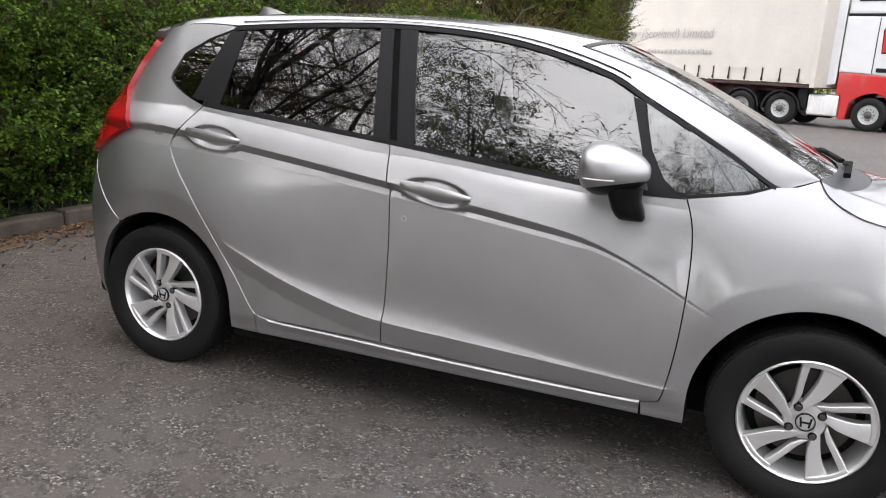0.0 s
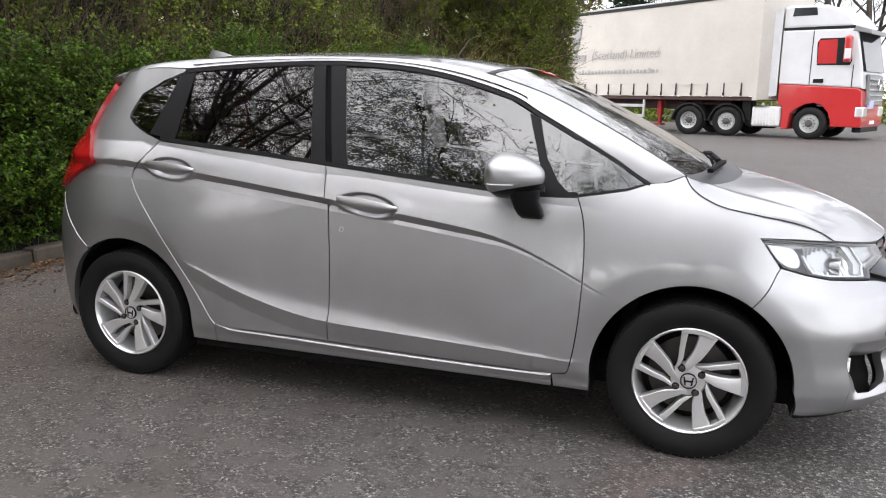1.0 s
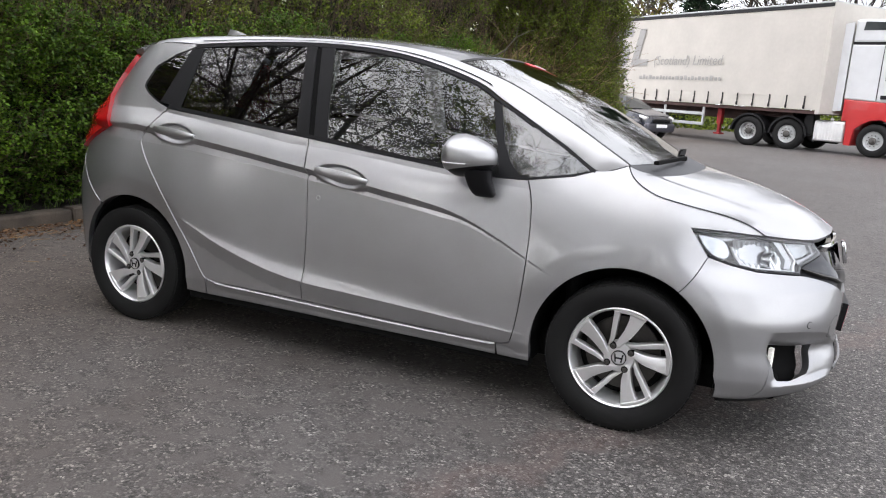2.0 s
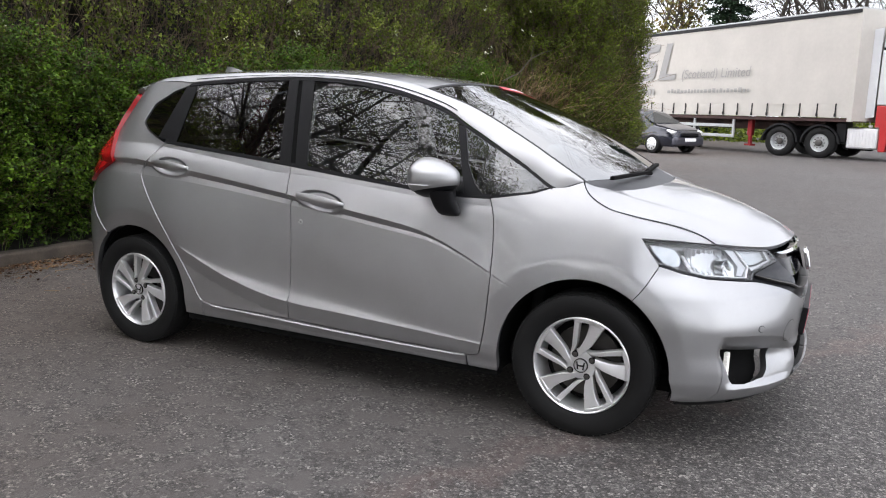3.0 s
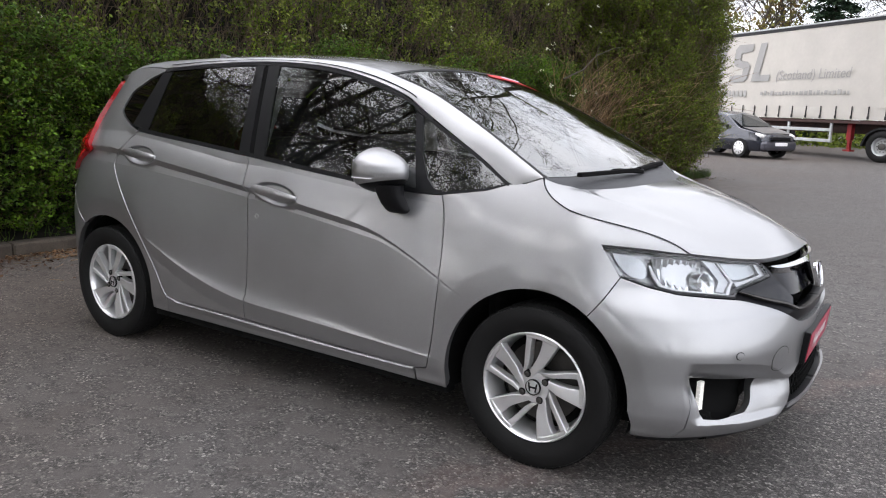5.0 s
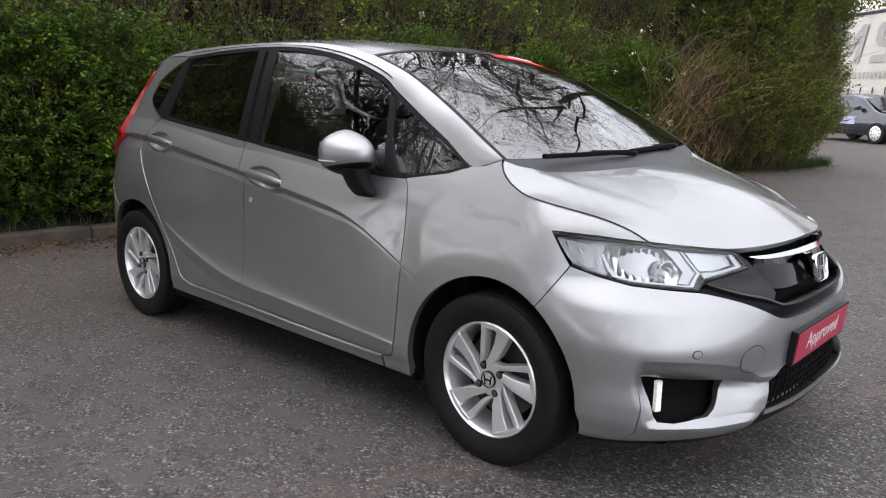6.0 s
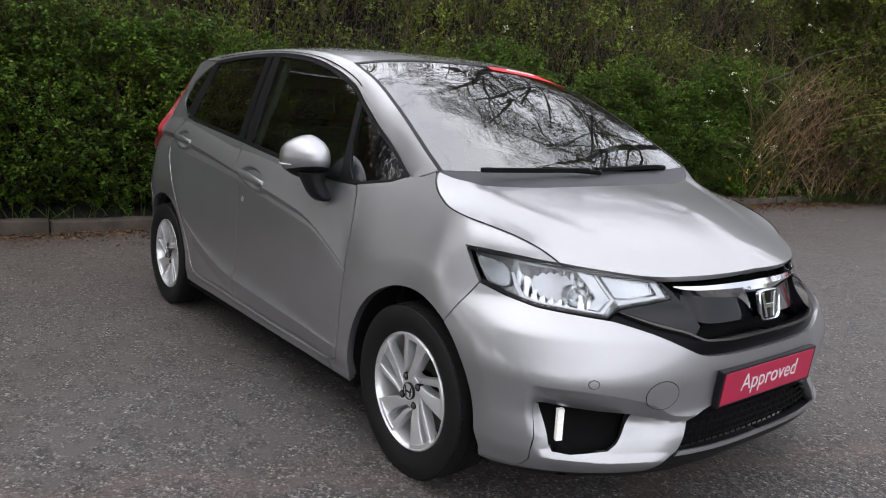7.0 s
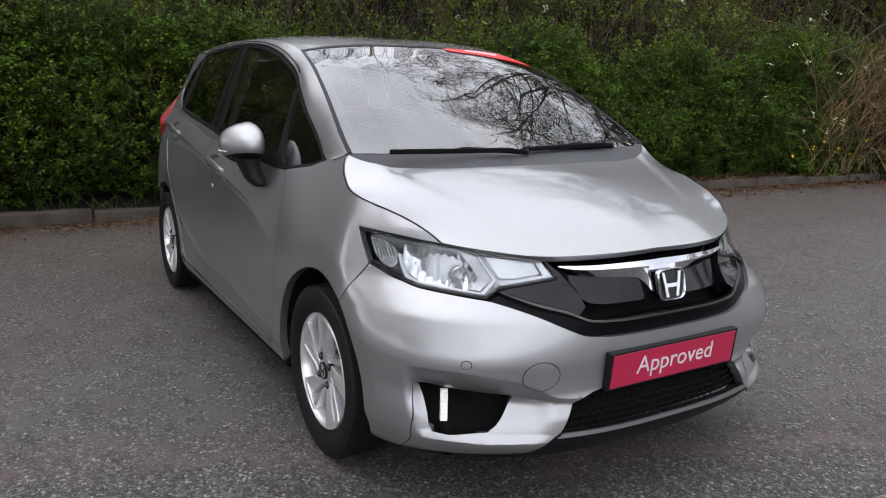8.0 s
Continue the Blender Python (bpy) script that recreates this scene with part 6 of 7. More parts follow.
fast_mesh("shade_core", np.stack((xx, yy, zz), -1).reshape(-1, 3), core_q, SOIL_AND_SHADE, scrub, "", True)

# young yellow-green shoots and white blossom scattered over the bank
n = 420
y, z = rng.uniform(-3, 12.5, n), rng.uniform(1.5, 3.6, n)
base = np.stack((scrub_face(y, z) + 0.02, y, z), 1)
c, s0, s1 = sprays(base, np.array((0.4, 0, 0.9)), 16, 0.3, 0.34, 61)
v, q = leaf_quads(c, 0.046, 0.026, (0.5, 0, 0.7), 0.9, 62)
fast_mesh("young_shoots", v, q, SPRING_LEAF, scrub)
n = 46
y = np.concatenate((rng.uniform(-2, 12.5, 30), rng.normal(8.2, 0.8, 16)))
z = np.concatenate((rng.uniform(1.6, 3.4, 30), rng.uniform(0.7, 2.4, 16)))
base = np.stack((np.maximum(scrub_face(y, z), np.where(y > 7, hedge_face(np.minimum(y, 9.5), z), -9)) + 0.08, y, z), 1)
c = (base[:, None] + rng.normal(0, 0.020, (n, 7, 3))).reshape(-1, 3)
v, q = leaf_quads(c, 0.026, 0.020, (0.8, -0.3, 0.4), 0.7, 64)
fast_mesh("blossom", v, q, PETAL, scrub)

# brambles: arching dry canes with greenery at their feet
bramble = tagged(new("bramble_thicket"), "tangle of dry reddish-brown bramble canes beside the hedge", "bramble")
A, B, R0, R1 = [], [], [], []
for k in range(1050):
    y0 = rng.uniform(8.2, 12.2)
    p = np.array((kerb_x(y0) + 0.02 - abs(rng.normal(0, 0.28)) + 0.55 * max(0, y0 - 9.0) / 2.5, y0, rng.uniform(0.05, 1.25)))
    d = unit(np.array((rng.normal(0.15, 0.40), rng.normal(-0.02, 0.62), 1.0)))
    step, r = rng.uniform(0.12, 0.34), rng.uniform(0.004, 0.010)
    bend = np.array((rng.normal(0.02, 0.10), rng.normal(0.0, 0.17), -rng.uniform(0.0, 0.16)))
    for i in range(6):
        e = p + d * step
        if e[2] < 0.03:
            break
        A.append(p), B.append(e), R0.append(r * (1 - i / 8)), R1.append(r * (1 - (i + 1) / 8))
        p, d = e, unit(d + bend)
v, q = stick_quads(np.array(A), np.array(B), np.array(R0), np.array(R1))
fast_mesh("cane_growth", v, q, CANE, bramble, "dry arching canes")
n = 900
y, z = rng.uniform(8.0, 13.2, n), rng.exponential(0.42, n) + 0.06
base = np.stack((kerb_x(y) - 0.10 + 0.30 * np.maximum(0, y - 9.5) / 2.5 - rng.exponential(0.2, n), y, np.minimum(z, 1.6)), 1)
c, s0, s1 = sprays(base, np.array((0.6, 0, 0.7)), 13, 0.5, 0.22, 71)
v, q = leaf_quads(c, 0.060, 0.038, (0.5, -0.2, 0.8), 0.7, 72)
fast_mesh("foliage", v, q, HEDGE_LEAF, bramble, "low green leaves")
c = np.stack((kerb_x(rng.normal(8.6, 0.5, 7)) + 0.05, rng.normal(8.6, 0.6, 7), rng.uniform(0.3, 0.65, 7)), 1)
c = (c[:, None] + rng.normal(0, 0.012, (7, 9, 3))).reshape(-1, 3)
v, q = leaf_quads(c, 0.030, 0.022, (0.8, -0.3, 0.5), 0.6, 73)
tagged(fast_mesh("yellow_bloom", v, q, YELLOW, bramble, "yellow flowers"), kind="stuff")

# a dead branch hanging in the scrub
branch = tagged(new("dead_branch"), "pale dead branch caught in the scrub", "branch")
bm = bmesh.new()
spine = [Vector(p) for p in ((-2.75, 8.00, 1.78), (-2.62, 8.45, 1.95), (-2.60, 8.9, 2.20), (-2.55, 9.5, 2.36))]
for i, (a, b) in enumerate(zip(spine, spine[1:])):
    rod(bm, a, b, 0.012 - 0.002 * i, 0.010 - 0.002 * i, 7)
for i, d in ((1, (0.05, -0.05, -0.42)), (2, (0.03, 0.12, -0.40)), (2, (0.02, 0.10, 0.30)), (3, (0, 0.35, 0.05))):
    rod(bm, spine[i], spine[i] + Vector(d), 0.006, 0.003, 6)
part("wood", bm, BARK, branch)

# the big rounded bush where the hedge ends at the road
bush = tagged(new("bush"), "large loose olive-green bush at the hedge's end", "bush")
n = 9500
a, h = rng.uniform(-1.9, 1.9, n), 0.15 + 4.6 * rng.beta(1.2, 1.1, n)
rad = (1.25 + 0.30 * np.sin(h * 1.1 + 0.3) + 0.20 * wavy(a * 2, h, 81, 0.8)) * (1 - 0.06 * np.maximum(h - 3.4, 0)) * (0.72 + 0.28 * np.minimum(h / 0.9, 1)) + 0.34 * ease(h, 2.2, 3.3)
rad = rad - rng.exponential(0.16, n)
base = np.stack((-3.02 + rad * np.cos(a) * 1.0, 11.9 + rad * np.sin(a) * 1.35, h), 1)
d = np.stack((np.cos(a), np.sin(a), 0.8 + 0 * a), 1)
c, s0, s1 = sprays(base, d, 15, 0.45, 0.34, 82)
v, q = leaf_quads(c, 0.046, 0.024, (0.4, -0.3, 0.7), 0.9, 83)
fast_mesh("foliage", v, q, OLIVE_LEAF, bush, "olive-green leaves")
v, q = stick_quads(s0 - (s1 - s0) * 1.5, s1 + (s1 - s0) * 0.25, 0.0045, 0.0015)
fast_mesh("twig_growth", v, q, TWIG, bush, "thin twigs")
# near-black shell standing in for shade inside the bush
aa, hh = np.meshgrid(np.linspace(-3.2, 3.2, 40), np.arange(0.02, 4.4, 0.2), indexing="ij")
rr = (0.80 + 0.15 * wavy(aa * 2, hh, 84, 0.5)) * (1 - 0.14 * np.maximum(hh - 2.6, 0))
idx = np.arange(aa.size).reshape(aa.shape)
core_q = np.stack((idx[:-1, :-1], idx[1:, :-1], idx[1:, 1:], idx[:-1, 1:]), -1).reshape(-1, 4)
fast_mesh("shade_core", np.stack((-3.02 + rr * np.cos(aa), 11.9 + 1.35 * rr * np.sin(aa), hh), -1).reshape(-1, 3), core_q, SOIL_AND_SHADE, bush, "near-black sheet standing in for shade behind the leaves", True)

# litter along the kerb, grass at its foot
n = 9000
y = rng.uniform(-6, 11.5, n)
c = np.stack((kerb_x(y) + 0.03 + rng.exponential(0.17, n), y, rng.uniform(0.003, 0.018, n)), 1)
v, q = leaf_quads(c, 0.034, 0.020, (0, 0, 1), 0.35, 91)
tagged(fast_mesh("leaf_litter", v, q, DRY_LEAF), "dry brown leaves lying along the kerb", "leaf litter", kind="stuff")
n = 6000
y = rng.uniform(5.0, 13.5, n)
c = np.stack((kerb_x(np.minimum(y, 12)) - 0.15 + 0.35 * np.maximum(0, y - 9.5) / 2.5 + rng.normal(0, 0.30, n), y, 0 * y), 1)
c[:, 2] = np.where((c[:, 0] < kerb_x(y) - 0.005) & (y < 10), 0.122, 0.006) + rng.uniform(0, 0.016, n)
v, q = leaf_quads(c, 0.045, 0.024, (0, 0, 1), 0.4, 92)
tagged(fast_mesh("leaf_litter", v, q, DRY_LEAF), "drift of dry brown leaves over the kerb", "leaf litter", kind="stuff")
n = 900
y = rng.uniform(-6, 11.5, n)
p = np.stack((kerb_x(y) + 0.02 + rng.exponential(0.25, n), y, rng.uniform(0.004, 0.02, n)), 1)
d = unit(rng.normal(0, 1, (n, 3)) * (1, 1, 0.06))
v, q = stick_quads(p, p + d * rng.uniform(0.03, 0.22, (n, 1)), 0.0025, 0.001)
tagged(fast_mesh("fallen_twigs", v, q, CANE), "small broken twigs on the tarmac edge", "twigs", kind="stuff")
n = 5200
y = np.concatenate((rng.uniform(8.6, 13.6, 4600), rng.uniform(-6, 8.6, 600)))
x = kerb_x(np.minimum(y, 13)) + np.where(y > 9.6, 0.30 * np.minimum(y - 9.6, 2.5), -0.17) - rng.exponential(0.22, n) * np.where(y > 9.6, 1.6, 0.15)
p = np.stack((x, y, 0 * y + np.where(y > 9.6, 0.02, 0.10)), 1)
d = unit(np.array((0, 0, 1.0)) + rng.normal(0, 0.45, (n, 3)))
v, q = stick_quads(p, p + d * rng.uniform(0.06, 0.24, (n, 1)), 0.004, 0.0008)
tagged(fast_mesh("grass", v, q, GRASS), "rough green grass at the foot of the hedge", "grass", kind="stuff")


# ---- trees ----
def grow(seed, height, first, limbs=10, lean=0.0, droop=0.15, fan=0.9):
    """Segments of a bare tree: arrays of starts, ends, radii, and the twig tips."""
    r = np.random.default_rng(seed)
    A, B, R0, R1, tips = [], [], [], [], []

    def branch(p, d, length, rad, level):
        n = (7, 6, 4, 3, 2)[level]
        step = length / n
        kids = (limbs, 9, 7, 6, 0)[level]
        pts = [p]
        for i in range(n):
            d = unit(d + r.normal(0, 0.10 + 0.04 * level, 3) + np.array((0, 0, 0.05 if level < 2 else -droop * 0.25 * level)))
            e = p + d * step
            A.append(p), B.append(e), R0.append(rad * (1 - 0.75 * i / n)), R1.append(rad * (1 - 0.75 * (i + 1) / n))
            p = e
            pts.append(p)
        if level == 4:
            tips.append(p)
            return
        for k in range(kids):
            t = (first if level == 0 else 0.25) + (1 - (first if level == 0 else 0.25)) * (k + r.uniform(0.2, 0.8)) / kids
            i = min(int(t * n), n - 1)
            q = pts[i] + (pts[i + 1] - pts[i]) * (t * n - i)
            out = unit(r.normal(0, 1, 3) * (1, 1, 0.5))
            nd = unit(d * (0.55 if level else 0.35) + out * fan + np.array((0, 0, 0.25 if level < 2 else 0.0)))
            branch(q, nd, length * r.uniform(0.38, 0.62) * (1.1 - 0.45 * t), rad * (1 - 0.7 * t) * 0.55, level + 1)

    branch(np.zeros(3), unit(np.array((lean, 0, 1.0))), height, height * 0.012 + 0.02, 0)
    return np.array(A), np.array(B), np.maximum(np.array(R0), 0.0044), np.maximum(np.array(R1), 0.0030), np.array(tips)


def bare_tree(seed, height, label, leaf=None, leaves=0, **more):
    A, B, R0, R1, tips = grow(seed, height, **more)
    t = tagged(new("tree"), label, "tree", group="bare trees round the yard")
    v, q = stick_quads(A[:7], B[:7], R0[:7] * 1.15, R1[:7] * 1.15)
    fast_mesh("trunk", v, q, BARK, t, "dark bark trunk", True)
    v, q = stick_quads(A[7:], B[7:], R0[7:], R1[7:])
    fast_mesh("crown_wood", v, q, BARK, t, "bare forking branches")
    if leaves:
        r = np.random.default_rng(seed + 5)
        c = tips[r.integers(0, len(tips), leaves)] + r.normal(0, 0.10, (leaves, 3))
        v, q = leaf_quads(c, 0.070, 0.042, (0, 0, 1), 1.0, seed + 6)
        fast_mesh("leaf_growth", v, q, leaf or SPRING_LEAF, t, "sparse young leaves")
    return t


oak = bare_tree(3, 8.5, "bare spreading tree with a few young leaves beside the yard", None, 2600, first=0.22, limbs=12, droop=0.30, fan=1.0)
ash = bare_tree(8, 10.0, "tall bare tree with fine twigs beside the yard", None, 1500, first=0.28, limbs=12, droop=0.2, fan=0.8)
elm = bare_tree(23, 13.5, "tall old bare tree with drooping fine twigs over the hedge", None, 5500, first=0.20, limbs=17, droop=0.32, fan=0.95)
thorn = bare_tree(14, 6.5, "low many-branched bare tree at the yard's edge", None, 3200, first=0.10, limbs=13, droop=0.25, fan=1.1)
elm.matrix_world = pose(-7.0, 9.0, 0.4, 0, 0, 20)
oak.matrix_world = pose(-13.0, 4.0, 0.4, 0, 0, 20)
ash.matrix_world = pose(-12.5, -0.5, 0.5, 0, 0, 100)
thorn.matrix_world = pose(-6.5, -15.5, 0, 0, 0, 0)
for model, x, y, turn, size in ((oak, -8.0, 12.8, 140, 1.25), (ash, -9.5, -10.5, 75, 1.55), (oak, -13.0, -9.0, 10, 1.5), (thorn, -4.2, -12.5, 190, 1.5), (elm, -14.5, -14.0, 120, 1.1), (thorn, -0.8, -11.8, 40, 1.6), (thorn, 1.6, -12.6, 130, 1.6), (thorn, 4.0, -12.0, 250, 1.5), (thorn, -2.6, -11.2, 320, 1.4), (ash, 4.5, -16.5, 60, 0.9),
                                (thorn, -14.5, -6.5, 300, 1.1), (ash, -10.0, 17.0, 200, 1.0), (oak, 10.0, -17.0, 250, 0.9), (thorn, -3.2, -17.5, 20, 1.1), (oak, -9.0, -18.0, 330, 1.2), (ash, 17.0, -12.0, 15, 1.0),
                                (ash, -11.0, 8.0, 55, 1.15), (thorn, -6.3, 10.4, 95, 0.9), (ash, -5.8, 12.2, 125, 1.25), (ash, -7.5, 14.5, 20, 1.4), (elm, -10.0, -10.8, 200, 0.95), (elm, -11.5, -5.5, 330, 0.8), (elm, -7.5, -7.8, 60, 1.0), (elm, -10.5, -9.0, 250, 1.2), (thorn, 0.3, -9.2, 15, 1.05), (thorn, 2.0, -9.6, 165, 1.12), (thorn, 3.6, -9.0, 285, 1.0), (elm, 7.6, -10.5, 40, 1.0), (elm, 3.4, -12.8, 170, 0.9)):
    t = copy_thing(model, pose(x, y, 0 if y < -8 or x > 0 else 0.4, 0, 0, turn))
    t.scale = (size, size, size)

# trees beyond the lorry
birch = bare_tree(31, 13.0, "slender pale bare tree beyond the lorry", None, 2400, first=0.30, limbs=16, droop=0.35, fan=0.55)
birch.matrix_world = pose(3.0, 52.0, 0, 0, 0, 0)
for x, y, turn, size in ((0.5, 58, 40, 1.15), (5.5, 60, 130, 1.2), (-8.0, 44, 220, 0.9), (8.5, 56, 280, 1.1), (-11.0, 42, 10, 1.0), (-14, 47, 80, 1.1), (12.5, 62, 160, 1.1), (17, 58, 310, 1.0), (-18, 50, 350, 1.2), (23, 63, 200, 1.2), (-6.5, 50, 30, 1.1), (1.8, 47, 75, 1.3), (7.0, 49, 190, 1.35), (-3.0, 62, 255, 1.4), (10.5, 51, 100, 1.3), (14.5, 53, 20, 1.3), (20, 52, 145, 1.3), (4.0, 66, 330, 1.5)):
    t = copy_thing(birch, pose(x, y, 0, 0, 0, turn))
    t.scale = (size, size, size)
spruce = tagged(new("spruce"), "dark green spruce standing beyond the lorry", "conifer")
part("trunk", rod(bmesh.new(), (0, 0, 0), (0, 0, 11.0), 0.18, 0.03, 10), BARK, spruce)
C = []
for k in range(210):
    h = 1.0 + 9.6 * (k / 210)
    a, reach = rng.uniform(0, 6.28), (1 - (h - 0.6) / 10.8) * 3.6 * rng.uniform(0.75, 1.1)
    t = rng.uniform(0.1, 1.0, (90, 1)) ** 0.8
    line = np.array((math.cos(a), math.sin(a), -0.28)) * reach * t
    C.append(line + (0, 0, h) + rng.normal(0, 0.11, (90, 3)) * (1, 1, 0.7))
v, q = leaf_quads(np.concatenate(C), 0.30, 0.11, (0, 0, 1), 0.5, 95)
fast_mesh("crown", v, q, NEEDLE, spruce, "dense dark needles")
spruce.matrix_world = pose(-3.4, 42.5, 0, 0, 0, 0)

# undergrowth beyond the lorry, and the far edge of the yard
n = 9000
x = rng.uniform(-26, 34, n)
h = rng.beta(1, 1.4, n) * (2.2 + 1.0 * np.sin(x * 0.35) + 0.5 * np.sin(x * 1.3))
c = np.stack((x, 39 + 0.25 * np.abs(x) + rng.normal(0, 1.2, n), h), 1)
v, q = leaf_quads(np.repeat(c, 3, 0) + rng.normal(0, 0.2, (3 * n, 3)), 0.22, 0.13, (0, -0.7, 0.6), 0.8, 97)
tagged(fast_mesh("far_undergrowth", v, q, OLIVE_LEAF), "mixed green undergrowth beyond the road", "shrubs", kind="stuff")
n = 5200
x = rng.uniform(-24, -5.2, n)
h = 1.0 + 12.0 * rng.beta(1.0, 1.3, n) * (0.72 + 0.28 * np.sin(x * 1.1 + 1.0))
c = np.stack((x, 44.5 + rng.normal(0, 1.6, n), h), 1)
c = (c[:, None] + rng.normal(0, 0.26, (n, 5, 3))).reshape(-1, 3)
v, q = leaf_quads(c, 0.24, 0.14, (0, -0.7, 0.6), 0.8, 99)
tagged(fast_mesh("far_woodland", v, q, RUST_LEAF), "young olive and rusty leaves of trees beyond the lorry", "woodland", kind="stuff")
n = 16000
a = rng.uniform(-3.3, 0.9, n)
rad = np.where(a < -0.9, 24, 46) + rng.normal(0, 1.6, n)
c = np.stack((rad * np.cos(a), rad * np.sin(a) * np.where(a < -0.9, 0.85, 1.0), rng.beta(1, 1.7, n) * (2.6 + 0.8 * np.sin(a * 23))), 1)
v, q = leaf_quads(np.repeat(c, 2, 0) + rng.normal(0, 0.25, (2 * n, 3)), 0.26, 0.16, (0, 0, 1), 1.0, 98)
tagged(fast_mesh("yard_hedgerow", v, q, OLIVE_LEAF), "rough hedgerow round the far side of the yard", "hedgerow", kind="stuff")


# ---- the lorry across the road ----
def lorry_wheel(parent, at, deep, rim_mat, hub_mat, r=0.50, w=0.30):
    """A lorry wheel whose outer face looks along -y."""
    hub = new("wheel")
    hub.parent = parent
    hub.matrix_basis = Matrix.Translation(at)
    bm = lathe(bmesh.new(), [(0.29, w), (r - 0.06, w), (r, w - 0.04), (r, 0.04), (r - 0.05, 0.0), (0.36, -0.012), (0.30, 0.01), (0.285, 0.03)], 40)
    part("tyre", bm, RUBBER, hub, "black lorry tyre", smooth=True)
    prof = [(0.285, 0.03), (0.292, 0.0), (0.275, 0.01), (0.255, 0.04), (0.245, deep), (0.12, deep + 0.01), (0.115, deep - 0.05), (0.0005, deep - 0.06)]
    rim = part("rim", lathe(bmesh.new(), prof, 36), rim_mat, hub, "lorry wheel rim", smooth=True)
    bm = lathe(bmesh.new(), [(0.115, deep), (0.11, deep - 0.08), (0.07, deep - 0.10), (0.0005, deep - 0.10)], 20)
    part("hub", bm, hub_mat, rim, smooth=True)
    bm = bmesh.new()
    for k in range(10):
        a = 2 * math.pi * k / 10
        rod(bm, (0.17 * math.cos(a), deep + 0.01, 0.17 * math.sin(a)), (0.17 * math.cos(a), deep - 0.035, 0.17 * math.sin(a)), 0.018, sides=6)
    part("nuts", bm, STEEL, rim)
    return hub


trailer = thing("trailer", "long curtain-sided lorry trailer with cream curtains and grey lettering", "trailer", (2.25, 23.6, 0), -39.8)
L, H0, H1, W = 13.6, 1.32, 4.64, 2.55
XF0 = 0.55


def sagging(x0, x1, z0, z1, nx, nz, amp, seed, y=0.0):
    """A cloth sheet in the plane of the trailer's near side, slightly sagging between its straps."""
    r = np.random.default_rng(seed)
    xs, zs = np.linspace(x0, x1, nx), np.linspace(z0, z1, nz)
    X, Z = np.meshgrid(xs, zs)
    Y = y - amp * (np.sin(X * 2 * math.pi / 0.68) * 0.35 + 0.6 * np.sin(X * 1.1 + Z * 0.7) + 0.5 * np.sin(X * 2.7 - Z * 1.3)) * np.sin(math.pi * (Z - z0) / (z1 - z0)) ** 0.5
    v = np.stack((X, Y, Z), -1).reshape(-1, 3)
    idx = np.arange(nx * nz).reshape(nz, nx)
    return v, np.stack((idx[:-1, :-1], idx[:-1, 1:], idx[1:, 1:], idx[1:, :-1]), -1).reshape(-1, 4)


v, q = sagging(XF0 - L, XF0 - 0.12, H0 + 0.40, H1 - 0.16, 200, 20, 0.012, 1)
fast_mesh("curtain", v, q, CURTAIN, trailer, "cream curtain side", True)
v, q = sagging(XF0 - L, XF0 - 0.12, H0, H0 + 0.41, 260, 8, 0.016, 2, -0.012)
fast_mesh("valance", v, q, CURTAIN, trailer, "cream strapped curtain hem", True)
part("roof_edge", box(bmesh.new(), (XF0 - L, -0.03, H1 - 0.17), (XF0, 0.05, H1 - 0.06), 0.01), TRIM, trailer, "black roof rail")
part("roof_cap", box(bmesh.new(), (XF0 - L, -0.015, H1 - 0.06), (XF0, W, H1), 0.02), GALV, trailer, "pale roof sheet")
part("front_wall", box(bmesh.new(), (XF0 - 0.03, 0.03, H0 - 0.1), (XF0 + 0.03, W, H1 - 0.05), 0.01), CURTAIN, trailer, "cream front wall")
part("corner_post", box(bmesh.new(), (XF0 - 0.13, -0.02, H0 - 0.12), (XF0 + 0.04, 0.06, H1 - 0.06), 0.015), CURTAIN, trailer, "front corner post")
part("back_wall", box(bmesh.new(), (XF0 - L - 0.02, 0.0, H0), (XF0 - L + 0.04, W, H1 - 0.05), 0.01), TRUCK_GREY, trailer)
part("far_side", box(bmesh.new(), (XF0 - L, W - 0.04, H0), (XF0, W, H1 - 0.05), 0.01), CURTAIN, trailer)
part("deck", box(bmesh.new(), (XF0 - L, 0.02, H0 - 0.13), (XF0, W, H0 - 0.01), 0.01), CHASSIS_SHADED, trailer, "side raves coloured dark for shade")
for y in (0.75, 1.65):
    part("chassis_beam", box(bmesh.new(), (XF0 - L, y, 0.85), (XF0 - 1.5, y + 0.12, H0 - 0.12), 0.01), CHASSIS_SHADED, trailer, "chassis beam coloured dark for shade")
for k in range(19):
    x = XF0 - 0.55 - 0.69 * k
    bm = box(bmesh.new(), (x - 0.022, -0.045, H0 + 0.02), (x + 0.022, -0.028, H0 + 0.44), 0.004)
    box(bm, (x - 0.035, -0.06, H0 + 0.03), (x + 0.035, -0.03, H0 + 0.13), 0.008)
    part("strap", bm, TRIM, trailer, "black buckled strap")
for z in (0.58, 0.95):
    part("side_guard", box(bmesh.new(), (-8.4, 0.02, z - 0.055), (-4.3, 0.06, z + 0.055), 0.012), GALV, trailer, "galvanised side guard rail")
for x in (-8.36, -6.4, -4.34):
    part("guard_post", box(bmesh.new(), (x - 0.05, 0.03, 0.52), (x + 0.05, 0.09, 1.2), 0.01), GALV, trailer)
